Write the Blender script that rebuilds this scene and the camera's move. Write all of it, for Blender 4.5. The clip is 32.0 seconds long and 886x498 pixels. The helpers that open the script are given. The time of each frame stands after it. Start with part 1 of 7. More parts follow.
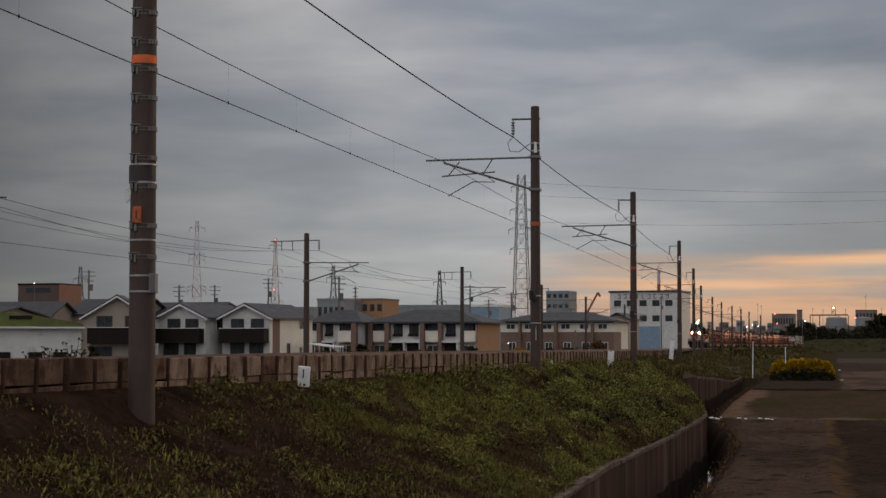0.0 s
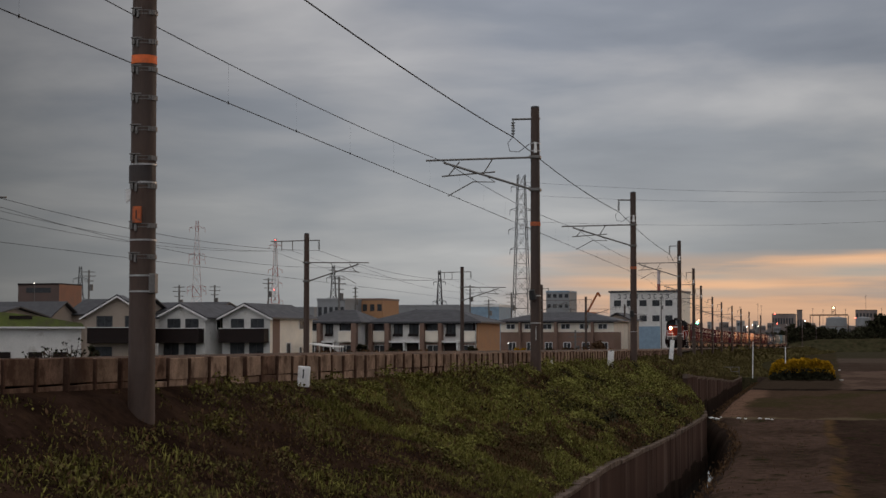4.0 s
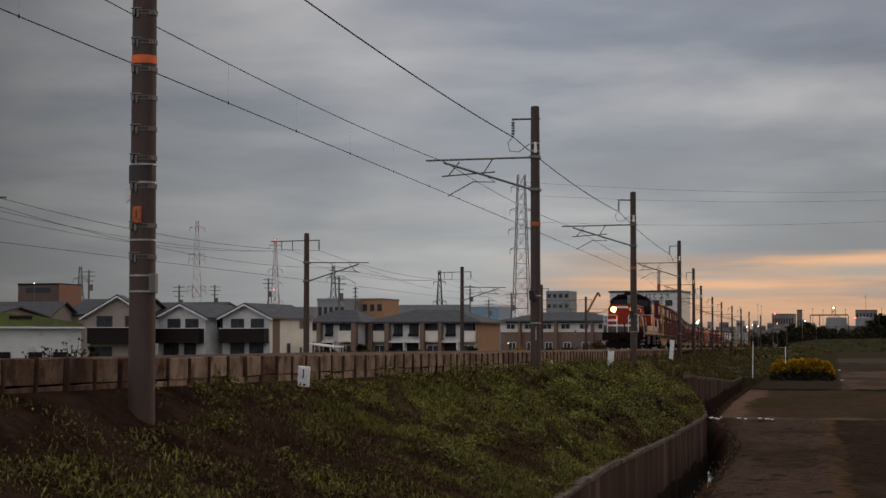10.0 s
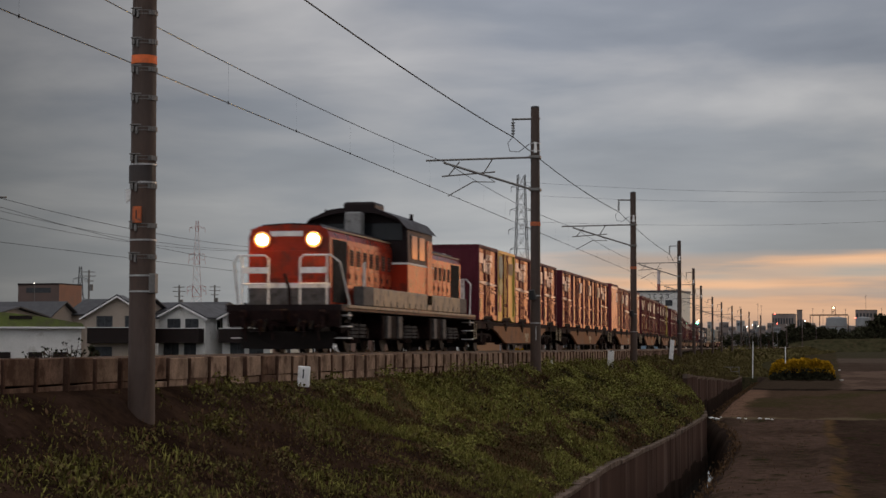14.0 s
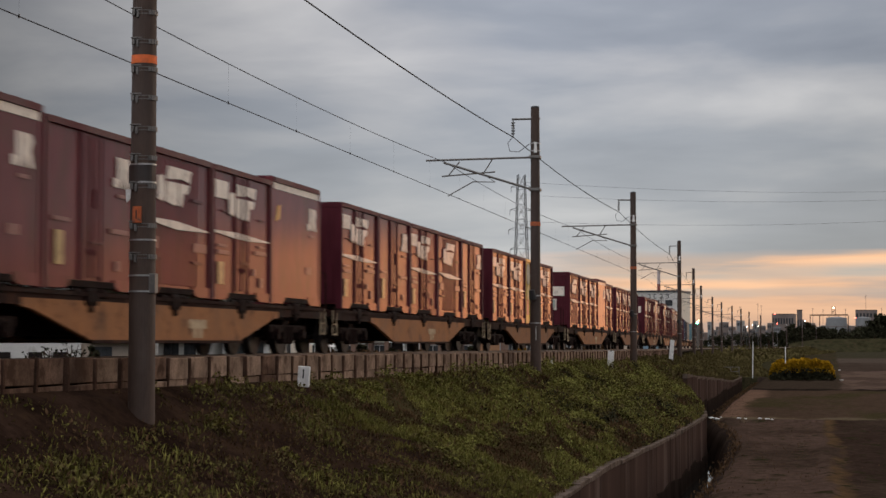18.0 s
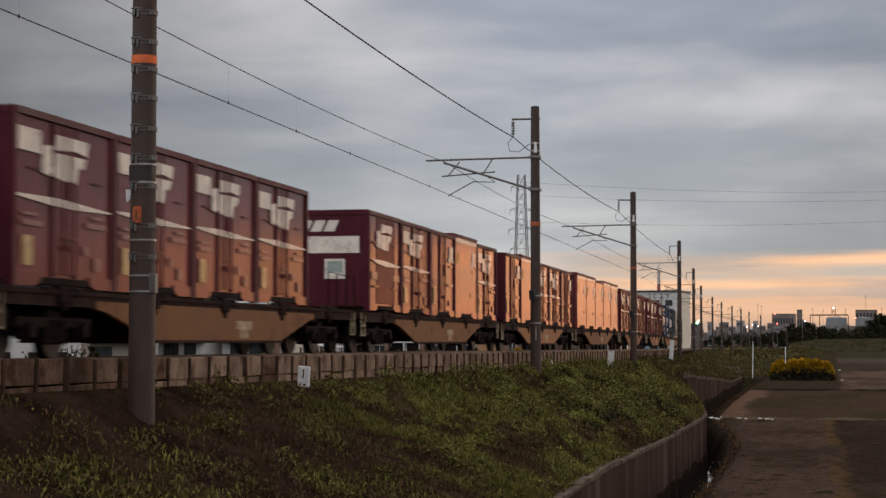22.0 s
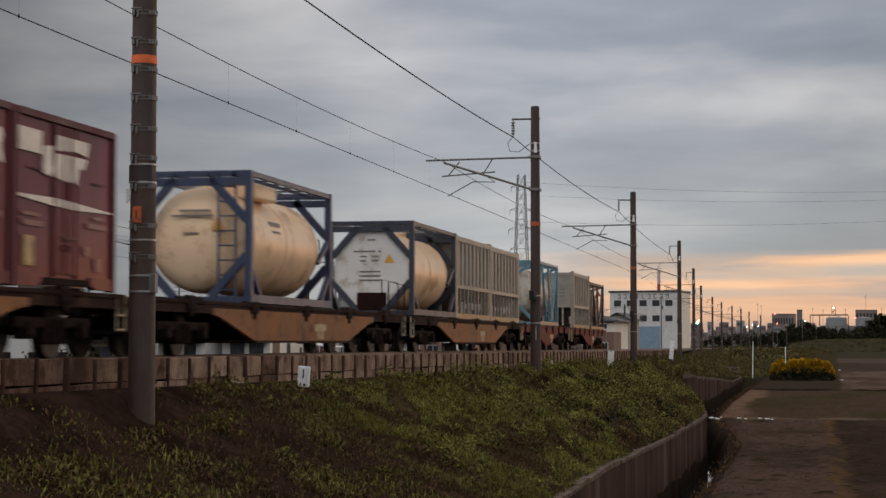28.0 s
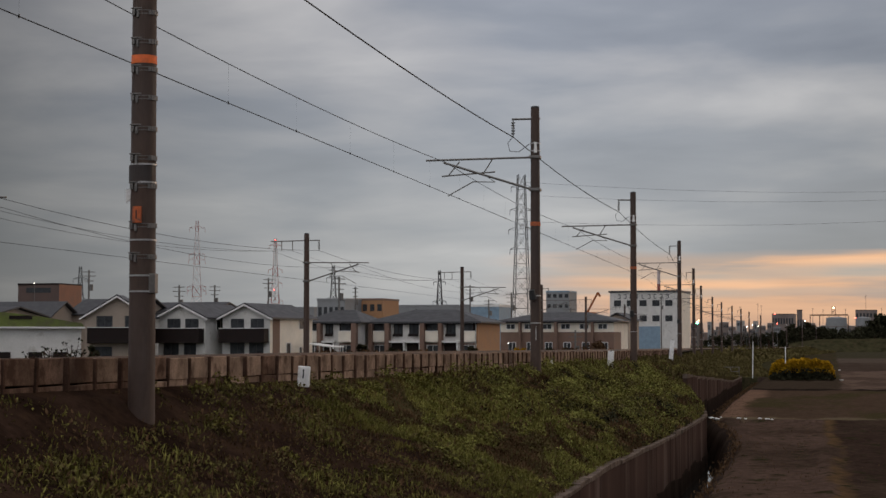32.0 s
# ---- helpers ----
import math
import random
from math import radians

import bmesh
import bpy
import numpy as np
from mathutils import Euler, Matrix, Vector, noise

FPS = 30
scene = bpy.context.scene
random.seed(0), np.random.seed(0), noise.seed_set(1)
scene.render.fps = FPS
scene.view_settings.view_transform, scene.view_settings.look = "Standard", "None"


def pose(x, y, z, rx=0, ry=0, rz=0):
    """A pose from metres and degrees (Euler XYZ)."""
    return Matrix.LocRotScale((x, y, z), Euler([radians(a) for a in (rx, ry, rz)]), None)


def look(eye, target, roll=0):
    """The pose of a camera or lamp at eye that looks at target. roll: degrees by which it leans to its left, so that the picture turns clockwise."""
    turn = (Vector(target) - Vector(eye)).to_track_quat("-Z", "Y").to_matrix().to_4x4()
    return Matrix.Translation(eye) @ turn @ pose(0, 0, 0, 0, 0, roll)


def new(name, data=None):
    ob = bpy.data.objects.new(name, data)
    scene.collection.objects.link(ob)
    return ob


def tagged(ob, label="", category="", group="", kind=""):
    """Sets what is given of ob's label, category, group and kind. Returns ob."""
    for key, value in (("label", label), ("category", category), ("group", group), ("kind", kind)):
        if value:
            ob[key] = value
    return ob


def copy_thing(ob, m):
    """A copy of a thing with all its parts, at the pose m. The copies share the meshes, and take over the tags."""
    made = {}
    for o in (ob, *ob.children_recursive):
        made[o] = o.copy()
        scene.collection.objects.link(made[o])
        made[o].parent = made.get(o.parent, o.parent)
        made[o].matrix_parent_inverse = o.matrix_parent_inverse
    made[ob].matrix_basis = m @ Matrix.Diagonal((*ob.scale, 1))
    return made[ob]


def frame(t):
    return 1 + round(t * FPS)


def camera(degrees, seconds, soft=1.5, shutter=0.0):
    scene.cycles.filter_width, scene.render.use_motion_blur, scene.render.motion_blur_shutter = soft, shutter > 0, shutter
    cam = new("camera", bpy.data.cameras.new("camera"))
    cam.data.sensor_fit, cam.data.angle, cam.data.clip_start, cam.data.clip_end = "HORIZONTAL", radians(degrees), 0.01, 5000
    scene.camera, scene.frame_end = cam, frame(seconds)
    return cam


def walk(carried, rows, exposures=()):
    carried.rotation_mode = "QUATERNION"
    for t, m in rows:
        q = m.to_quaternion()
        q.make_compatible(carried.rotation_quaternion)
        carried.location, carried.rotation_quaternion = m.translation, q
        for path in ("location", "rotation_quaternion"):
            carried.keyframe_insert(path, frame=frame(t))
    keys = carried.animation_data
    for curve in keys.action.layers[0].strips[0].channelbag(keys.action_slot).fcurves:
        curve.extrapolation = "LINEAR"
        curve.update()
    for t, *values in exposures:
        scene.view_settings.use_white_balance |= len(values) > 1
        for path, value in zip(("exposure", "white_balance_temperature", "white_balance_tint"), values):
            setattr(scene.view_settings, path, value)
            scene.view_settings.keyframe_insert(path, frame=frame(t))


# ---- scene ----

# camera: stands still beside the embankment
EYE = (0.0, 0.0, 3.0)
YAW, PITCH, ROLL = 0.2003, 0.0516, 0.0
cam = camera(27.5, 32.0, soft=1.5, shutter=0.4)
AIM = (-math.sin(YAW) * math.cos(PITCH), math.cos(YAW) * math.cos(PITCH), 3.0 + math.sin(PITCH))
STAND = look(EYE, AIM, ROLL)
walk(cam, [(0.0, STAND), (32.0, STAND)], exposures=[(0.0, 0.0, 6800, 13), (12.0, 0.0, 6800, 13), (14.0, 0.08, 6800, 13), (17.0, 0.32, 6800, 13), (20.0, 0.40, 6800, 13), (28.0, 0.36, 6800, 13), (32.0, 0.18, 6800, 13)])


# ---- light: dusk under broken overcast, a bright band low in the south-west ----
def build_world():
    w = bpy.data.worlds.new("dusk_sky")
    scene.world = w
    w.use_nodes = True
    nt = w.node_tree
    nt.nodes.clear()
    N, L = nt.nodes.new, nt.links.new

    def math_node(op, a, b=None, clamp=False):
        n = N("ShaderNodeMath")
        n.operation, n.use_clamp = op, clamp
        for i, v in enumerate((a, b)):
            if v is None:
                continue
            if isinstance(v, (int, float)):
                n.inputs[i].default_value = v
            else:
                L(v, n.inputs[i])
        return n.outputs[0]

    def ramp(fac, stops):
        n = N("ShaderNodeValToRGB")
        while len(n.color_ramp.elements) < len(stops):
            n.color_ramp.elements.new(0.5)
        for e, (p, c) in zip(n.color_ramp.elements, stops):
            e.position, e.color = p, (*c, 1) if len(c) == 3 else c
        L(fac, n.inputs[0])
        return n.outputs[0]

    def mix(fac, a, b, blend="MIX"):
        n = N("ShaderNodeMix")
        n.data_type, n.blend_type = "RGBA", blend
        for key, v in ((0, fac), (6, a), (7, b)):
            if isinstance(v, (int, float)):
                n.inputs[key].default_value = v
            elif isinstance(v, tuple):
                n.inputs[key].default_value = (*v, 1)
            else:
                L(v, n.inputs[key])
        return n.outputs[2]

    co = N("ShaderNodeTexCoord").outputs["Generated"]
    sep = N("ShaderNodeSeparateXYZ")
    L(co, sep.inputs[0])
    x, y, z = sep.outputs
    zz = math_node("MAXIMUM", z, 0.0)
    # cloud deck: the view direction met with a plane overhead
    den = math_node("ADD", zz, 0.10)
    comb = N("ShaderNodeCombineXYZ")
    L(math_node("DIVIDE", x, den), comb.inputs[0])
    L(math_node("DIVIDE", y, den), comb.inputs[1])

    def clouds(scale, detail, rough, off, distort=0.3, stretch=(1, 1, 1)):
        m = N("ShaderNodeMapping")
        m.inputs["Location"].default_value = off
        m.inputs["Scale"].default_value = stretch
        m.inputs["Rotation"].default_value = (0, 0, 0.35)
        L(comb.outputs[0], m.inputs[0])
        n = N("ShaderNodeTexNoise")
        n.inputs["Scale"].default_value, n.inputs["Detail"].default_value = scale, detail
        n.inputs["Roughness"].default_value, n.inputs["Distortion"].default_value = rough, distort
        L(m.outputs[0], n.inputs["Vector"])
        return n.outputs["Fac"]

    big = clouds(0.62, 3, 0.5, (5.4, 0.6, 0), 0.3, (0.9, 0.75, 1))
    fine = clouds(1.9, 5, 0.5, (7.3, 2.2, 0), 0.25, (0.85, 0.8, 1))
    both = math_node("ADD", math_node("MULTIPLY", big, 0.6), math_node("MULTIPLY", fine, 0.4))
    deck = ramp(both, [(0.36, (0.112, 0.134, 0.174)), (0.47, (0.162, 0.187, 0.230)),
                       (0.55, (0.238, 0.257, 0.290)), (0.66, (0.36, 0.376, 0.398))])
    # the deck darkens towards the zenith's far side and lightens low down
    low = math_node("SUBTRACT", 1.0, math_node("DIVIDE", zz, 0.16), True)
    deck = mix(math_node("MULTIPLY", low, 0.72), deck, (0.332, 0.362, 0.374))
    # the deck is darker away from the sunset
    turn = math_node("ADD", math_node("MULTIPLY", x, math.sin(SUNSET)), math_node("MULTIPLY", y, math.cos(SUNSET)))
    half_turn = math_node("ADD", math_node("MULTIPLY", turn, 0.5), 0.5)
    v = lambda a: (a / 2, a / 2, a / 2)
    tone = ramp(half_turn, [(0.0, v(1.75)), (0.45, v(1.4)), (0.70, v(0.58)), (0.80, v(0.48)), (0.825, v(0.72)), (0.86, v(1.08)), (0.90, v(1.36)), (0.93, v(1.24)), (0.955, v(1.04)), (0.978, v(1.3)), (1.0, v(1.9))])
    away = N("ShaderNodeMath")
    away.operation = "MULTIPLY"
    away.inputs[1].default_value = 2.0
    L(tone, away.inputs[0])
    dim = N("ShaderNodeVectorMath")
    dim.operation = "SCALE"
    L(deck, dim.inputs[0]), L(away.outputs[0], dim.inputs["Scale"])
    deck = dim.outputs[0]
    # and brighter towards the zenith, as overcast skies are
    rise = N("ShaderNodeVectorMath")
    rise.operation = "SCALE"
    L(deck, rise.inputs[0]), L(math_node("ADD", 0.90, math_node("MULTIPLY", zz, 1.9)), rise.inputs["Scale"])
    deck = mix(math_node("MULTIPLY", zz, 0.8, True), rise.outputs[0], mix(1.0, rise.outputs[0], (1.12, 1.0, 0.86), "MULTIPLY"))
    # azimuth weight: one towards the sunset, which lies to the right of the line
    dot = math_node("ADD", math_node("MULTIPLY", x, math.sin(SUNSET)), math_node("MULTIPLY", y, math.cos(SUNSET)))
    side = N("ShaderNodeMapRange")
    side.inputs["From Min"].default_value, side.inputs["From Max"].default_value = 0.79, 0.850
    side.interpolation_type = "SMOOTHSTEP"
    L(dot, side.inputs["Value"])
    edge_noise = clouds(1.2, 4, 0.5, (1.2, 5.0, 0), 0.2, (1.0, 0.5, 1))
    edge = math_node("ADD", 0.0500, math_node("MULTIPLY", math_node("SUBTRACT", edge_noise, 0.5), 0.012))
    up = math_node("DIVIDE", math_node("SUBTRACT", edge, z), 0.004, True)
    band = math_node("MULTIPLY", up, side.outputs[0])
    flat = N("ShaderNodeCombineXYZ")
    L(math_node("MULTIPLY", x, 7.0), flat.inputs[0]), L(math_node("MULTIPLY", y, 3.0), flat.inputs[1]), L(math_node("MULTIPLY", z, 95.0), flat.inputs[2])
    sn = N("ShaderNodeTexNoise")
    sn.inputs["Scale"].default_value, sn.inputs["Detail"].default_value, sn.inputs["Roughness"].default_value = 1.0, 4, 0.5
    L(flat.outputs[0], sn.inputs["Vector"])
    fill = ramp(sn.outputs["Fac"], [(0.38, (0.42, 0.35, 0.31)), (0.49, (0.76, 0.46, 0.285)), (0.63, (0.95, 0.565, 0.33))])
    hgt = math_node("DIVIDE", zz, 0.040, True)
    fill = mix(math_node("MULTIPLY", math_node("SUBTRACT", 1.0, hgt), 0.90), fill, (0.44, 0.30, 0.235))
    # a grey bank of cloud lies across the band, and a thinner one above it
    grey = None
    for mid, wide, amount in ((0.0385, 0.0038, 1.0), (0.0275, 0.0022, 0.7)):
        lift = math_node("MULTIPLY", math_node("SUBTRACT", edge_noise, 0.5), 0.010)
        off = math_node("DIVIDE", math_node("SUBTRACT", math_node("SUBTRACT", z, mid), lift), wide)
        veil = math_node("DIVIDE", amount, math_node("ADD", 1.0, math_node("POWER", math_node("ABSOLUTE", off), 4.0)))
        veil = math_node("MULTIPLY", veil, math_node("MULTIPLY", math_node("SUBTRACT", sn.outputs["Fac"], 0.30), 3.5, True), True)
        grey = veil if grey is None else math_node("MAXIMUM", grey, veil)
    fill = mix(grey, fill, (0.40, 0.38, 0.35))
    # the band is brightest where the sun has gone down
    core = N("ShaderNodeMapRange")
    core.interpolation_type = "SMOOTHSTEP"
    core.inputs["From Min"].default_value, core.inputs["From Max"].default_value = 0.9815, 0.9935
    L(math_node("ADD", math_node("MULTIPLY", x, math.sin(GLOW)), math_node("MULTIPLY", y, math.cos(GLOW))), core.inputs["Value"])
    band = math_node("MAXIMUM", band, math_node("MULTIPLY", core.outputs[0], math_node("DIVIDE", math_node("SUBTRACT", 0.066, z), 0.02, True)))
    hot = mix(1.0, fill, (CORE, CORE * 0.62, CORE * 0.40), "MULTIPLY")
    fill = mix(core.outputs[0], fill, hot)
    sky = mix(band, deck, fill)
    nish = N("ShaderNodeTexSky")
    nish.sky_type, nish.sun_disc = "NISHITA", False
    nish.sun_elevation, nish.sun_rotation = radians(12.0), WEST
    add = mix(1.0, sky, mix(1.0, nish.outputs[0], (0.005, 0.005, 0.005), "MULTIPLY"), "ADD")
    bg = N("ShaderNodeBackground")
    bg.inputs["Strength"].default_value = SKY
    L(add, bg.inputs[0])
    out = N("ShaderNodeOutputWorld")
    L(bg.outputs[0], out.inputs[0])


SUNSET = radians(27)      # from the line's direction towards the right
WEST = radians(42)        # the sun behind the clouds
GLOW = radians(13.5)      # where the band is brightest
SKY = 0.9
CORE = 3.2
build_world()
sun_data = bpy.data.lights.new("sun", "SUN")
sun_data.energy, sun_data.angle, sun_data.color = 0.42, radians(30), (1.0, 0.76, 0.54)
sun = new("sun", sun_data)
sun.matrix_world = look((math.sin(WEST) * 50, math.cos(WEST) * 50, 14), (0, 0, 3))


# ---- materials ----
def surf(name, col, rough=0.75, metal=0.0, var=0.3, scale=2.0, bump=0.25, fine=30.0, dirt=None, dirt_amt=0.0,
         coat=0.0, stretch=(1, 1, 1), jitter=0.0, dist=0.02, spec=0.5, roam=37.0):
    """A surface with variation at two scales, stains of the colour dirt and fine relief."""
    m = bpy.data.materials.new(name)
    m.use_nodes = True
    nt = m.node_tree
    N, L = nt.nodes.new, nt.links.new
    b = nt.nodes["Principled BSDF"]
    tc = N("ShaderNodeTexCoord")
    mp = N("ShaderNodeMapping")
    mp.inputs["Scale"].default_value = stretch
    L(tc.outputs["Object"], mp.inputs[0])
    info = N("ShaderNodeObjectInfo")
    shift = N("ShaderNodeVectorMath")
    shift.operation = "ADD"
    mul = N("ShaderNodeMath")
    mul.operation = "MULTIPLY"
    L(info.outputs["Random"], mul.inputs[0])
    mul.inputs[1].default_value = roam
    L(mp.outputs[0], shift.inputs[0])
    L(mul.outputs[0], shift.inputs[1])

    def noise_tex(s, d, r=0.55):
        n = N("ShaderNodeTexNoise")
        n.inputs["Scale"].default_value, n.inputs["Detail"].default_value, n.inputs["Roughness"].default_value = s, d, r
        L(shift.outputs[0], n.inputs["Vector"])
        return n.outputs["Fac"]

    a, f = noise_tex(scale, 5), noise_tex(fine, 3)
    mr = N("ShaderNodeMapRange")
    mr.inputs["From Min"].default_value, mr.inputs["From Max"].default_value = 0.3, 0.7
    mr.inputs["To Min"].default_value, mr.inputs["To Max"].default_value = 1 - var, 1 + var
    L(a, mr.inputs[0])
    mf = N("ShaderNodeMapRange")
    mf.inputs["From Min"].default_value, mf.inputs["From Max"].default_value = 0.3, 0.7
    mf.inputs["To Min"].default_value, mf.inputs["To Max"].default_value = 1 - var * 0.5, 1 + var * 0.5
    L(f, mf.inputs[0])
    k = N("ShaderNodeMath")
    k.operation = "MULTIPLY"
    L(mr.outputs[0], k.inputs[0]), L(mf.outputs[0], k.inputs[1])
    last = k.outputs[0]
    if jitter:
        mj = N("ShaderNodeMapRange")
        mj.inputs["To Min"].default_value, mj.inputs["To Max"].default_value = 1 - jitter, 1 + jitter
        L(info.outputs["Random"], mj.inputs[0])
        k2 = N("ShaderNodeMath")
        k2.operation = "MULTIPLY"
        L(last, k2.inputs[0]), L(mj.outputs[0], k2.inputs[1])
        last = k2.outputs[0]
    vm = N("ShaderNodeVectorMath")
    vm.operation = "SCALE"
    vm.inputs[0].default_value = col
    L(last, vm.inputs["Scale"])
    colour = vm.outputs[0]
    if dirt:
        dm = N("ShaderNodeMapRange")
        dm.inputs["From Min"].default_value, dm.inputs["From Max"].default_value = 0.62 - dirt_amt * 0.3, 0.78 - dirt_amt * 0.3
        L(noise_tex(scale * 1.7, 6, 0.65), dm.inputs[0])
        mx = N("ShaderNodeMix")
        mx.data_type = "RGBA"
        L(dm.outputs[0], mx.inputs[0]), L(colour, mx.inputs[6])
        mx.inputs[7].default_value = (*dirt, 1)
        colour = mx.outputs[2]
    L(colour, b.inputs["Base Color"])
    rr = N("ShaderNodeMapRange")
    rr.inputs["From Min"].default_value, rr.inputs["From Max"].default_value = 0.3, 0.7
    rr.inputs["To Min"].default_value, rr.inputs["To Max"].default_value = max(rough * 0.8, 0.02), min(rough * 1.2, 1)
    L(a, rr.inputs[0])
    L(rr.outputs[0], b.inputs["Roughness"])
    b.inputs["Metallic"].default_value = metal
    b.inputs["Coat Weight"].default_value = coat
    b.inputs["Coat Roughness"].default_value = 0.18
    b.inputs["Specular IOR Level"].default_value = spec
    if bump:
        bp = N("ShaderNodeBump")
        bp.inputs["Strength"].default_value, bp.inputs["Distance"].default_value = bump, dist
        L(f, bp.inputs["Height"])
        L(bp.outputs[0], b.inputs["Normal"])
    return m


def glow(name, col, strength):
    m = bpy.data.materials.new(name)
    m.use_nodes = True
    b = m.node_tree.nodes["Principled BSDF"]
    b.inputs["Base Color"].default_value = (*col, 1)
    b.inputs["Emission Color"].default_value = (*col, 1)
    b.inputs["Emission Strength"].default_value = strength
    return m


M = {
    "stubble": surf("stubble_soil", (0.115, 0.076, 0.052), 0.95, var=0.4, scale=0.35, bump=0.8, fine=5, dirt=(0.06, 0.042, 0.03), dirt_amt=0.45, dist=0.1, spec=0.0),
    "verge": surf("verge_grass", (0.040, 0.037, 0.019), 0.95, var=0.5, scale=0.4, bump=0.8, fine=5, dirt=(0.06, 0.045, 0.026), dirt_amt=0.4, dist=0.1, spec=0.0),
    "bank": surf("bank_earth", (0.027, 0.0160, 0.0115), 0.95, var=0.5, scale=0.9, bump=0.9, fine=9, dirt=(0.042, 0.025, 0.016), dirt_amt=0.4, dist=0.08, spec=0.0),
    "turf": surf("mossy_turf", (0.046, 0.037, 0.017), 0.95, var=0.5, scale=0.7, bump=0.9, fine=9, dirt=(0.042, 0.028, 0.014), dirt_amt=0.35, dist=0.08, spec=0.0),
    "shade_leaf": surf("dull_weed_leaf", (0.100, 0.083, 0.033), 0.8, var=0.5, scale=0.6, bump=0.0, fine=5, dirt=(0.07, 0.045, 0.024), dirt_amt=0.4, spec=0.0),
    "leaf": surf("weed_leaf", (0.148, 0.136, 0.038), 0.7, var=0.45, scale=0.3, bump=0.0, fine=5, dirt=(0.10, 0.07, 0.022), dirt_amt=0.3, spec=0.0),
    "dry": surf("dry_grass", (0.085, 0.050, 0.027), 0.8, var=0.5, scale=0.8, bump=0.0, fine=5, spec=0.0),
    "bright_leaf": surf("young_leaf", (0.184, 0.182, 0.052), 0.65, var=0.4, scale=1.0, bump=0.0, fine=5, spec=0.0),
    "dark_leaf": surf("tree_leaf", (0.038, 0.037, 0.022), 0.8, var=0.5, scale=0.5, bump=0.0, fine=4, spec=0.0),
    "flower": surf("yellow_blossom", (0.34, 0.19, 0.012), 0.7, var=0.4, scale=1.5, bump=0.0, fine=6, spec=0.0),
    "ballast": surf("ballast_stone", (0.07, 0.055, 0.045), 0.95, var=0.5, scale=3, bump=0.9, fine=14, dist=0.06, spec=0.0),
    "panel": surf("old_concrete_panel", (0.25, 0.175, 0.130), 0.9, var=0.4, scale=1.8, bump=0.4, fine=30, dirt=(0.10, 0.065, 0.048), dirt_amt=0.4, jitter=0.22, spec=0.0),
    "panel_dark": surf("dark_brown_panel", (0.150, 0.096, 0.070), 0.9, var=0.4, scale=1.8, bump=0.4, fine=30, dirt=(0.070, 0.042, 0.030), dirt_amt=0.6, jitter=0.22, spec=0.0),
    "post": surf("stained_concrete_post", (0.075, 0.043, 0.031), 0.9, var=0.35, scale=3, bump=0.4, fine=30, jitter=0.2, spec=0.0),
    "canal": surf("canal_concrete", (0.068, 0.044, 0.036), 0.9, var=0.25, scale=0.40, bump=0.10, fine=1.0, dirt=(0.14, 0.10, 0.085), dirt_amt=0.34, stretch=(1, 1.0, 0.12), spec=0.0, roam=0.0),
    # nearly black: the shade low in the canal is put into the colour
    "low_shade": surf("shade_dark_concrete", (0.036, 0.025, 0.020), 0.8, var=0.4, scale=1.1, bump=0.4, fine=9, dirt=(0.04, 0.03, 0.022), dirt_amt=0.3, stretch=(1, 1, 0.3), spec=0.0, roam=0.0),
    "worn_orange": surf("worn_orange_band", (0.50, 0.11, 0.030), 0.7, var=0.3, scale=8, bump=0.1, dirt=(0.12, 0.06, 0.04), dirt_amt=0.4),
    "coping": surf("canal_coping", (0.14, 0.108, 0.088), 0.9, var=0.35, scale=2.0, bump=0.5, fine=14, dirt=(0.07, 0.05, 0.04), dirt_amt=0.4, spec=0.0, roam=0.0),
    "pole": surf("pole_concrete", (0.063, 0.038, 0.028), 0.75, var=0.25, scale=1.6, bump=0.25, fine=24, dirt=(0.07, 0.045, 0.035), dirt_amt=0.3, stretch=(1, 1, 0.3)),
    "steel": surf("galvanised_steel", (0.16, 0.15, 0.14), 0.55, 0.5, var=0.25, scale=5, bump=0.1),
    "wire": surf("wire", (0.04, 0.038, 0.036), 0.6, 0.4, var=0.1, bump=0.0),
    "band": surf("band_steel", (0.38, 0.37, 0.36), 0.4, 0.5, var=0.2, scale=8, bump=0.1),
    "orange": surf("orange_band", (0.80, 0.15, 0.03), 0.6, var=0.2, scale=6, bump=0.1),
    "white": surf("white_paint", (0.78, 0.77, 0.75), 0.6, var=0.12, scale=4, bump=0.05, dirt=(0.4, 0.36, 0.32), dirt_amt=0.2),
    "black": surf("black_rubber", (0.02, 0.02, 0.02), 0.7, var=0.2, bump=0.1),
    "sleeve": surf("dark_sleeve", (0.035, 0.022, 0.018), 0.6, var=0.25, scale=3, bump=0.1),
    "water": surf("canal_water", (0.02, 0.022, 0.02), 0.03, var=0.1, bump=0.01, fine=3),
    "rail": surf("rail_steel", (0.08, 0.05, 0.04), 0.6, 0.3, var=0.2, bump=0.1),
}


# ---- mesh tools ----
def put(name, bm, mat, smooth=False):
    me = bpy.data.meshes.new(name)
    bm.normal_update()
    bm.to_mesh(me)
    bm.free()
    if smooth:
        me.polygons.foreach_set("use_smooth", [True] * len(me.polygons))
    for m in (mat if isinstance(mat, (list, tuple)) else [mat]):
        me.materials.append(m)
    return me


def part(name, bm, material, parent=None, label="", m=None, smooth=False):
    """Links a bmesh, or a mesh shared by alike pieces, as one object under its thing."""
    me = bm if isinstance(bm, bpy.types.Mesh) else put(name, bm, material, smooth)
    ob = new(name, me)
    if parent:
        ob.parent = parent
    if m is not None:
        ob.matrix_basis = m
    if label:
        tagged(ob, label)
    return ob


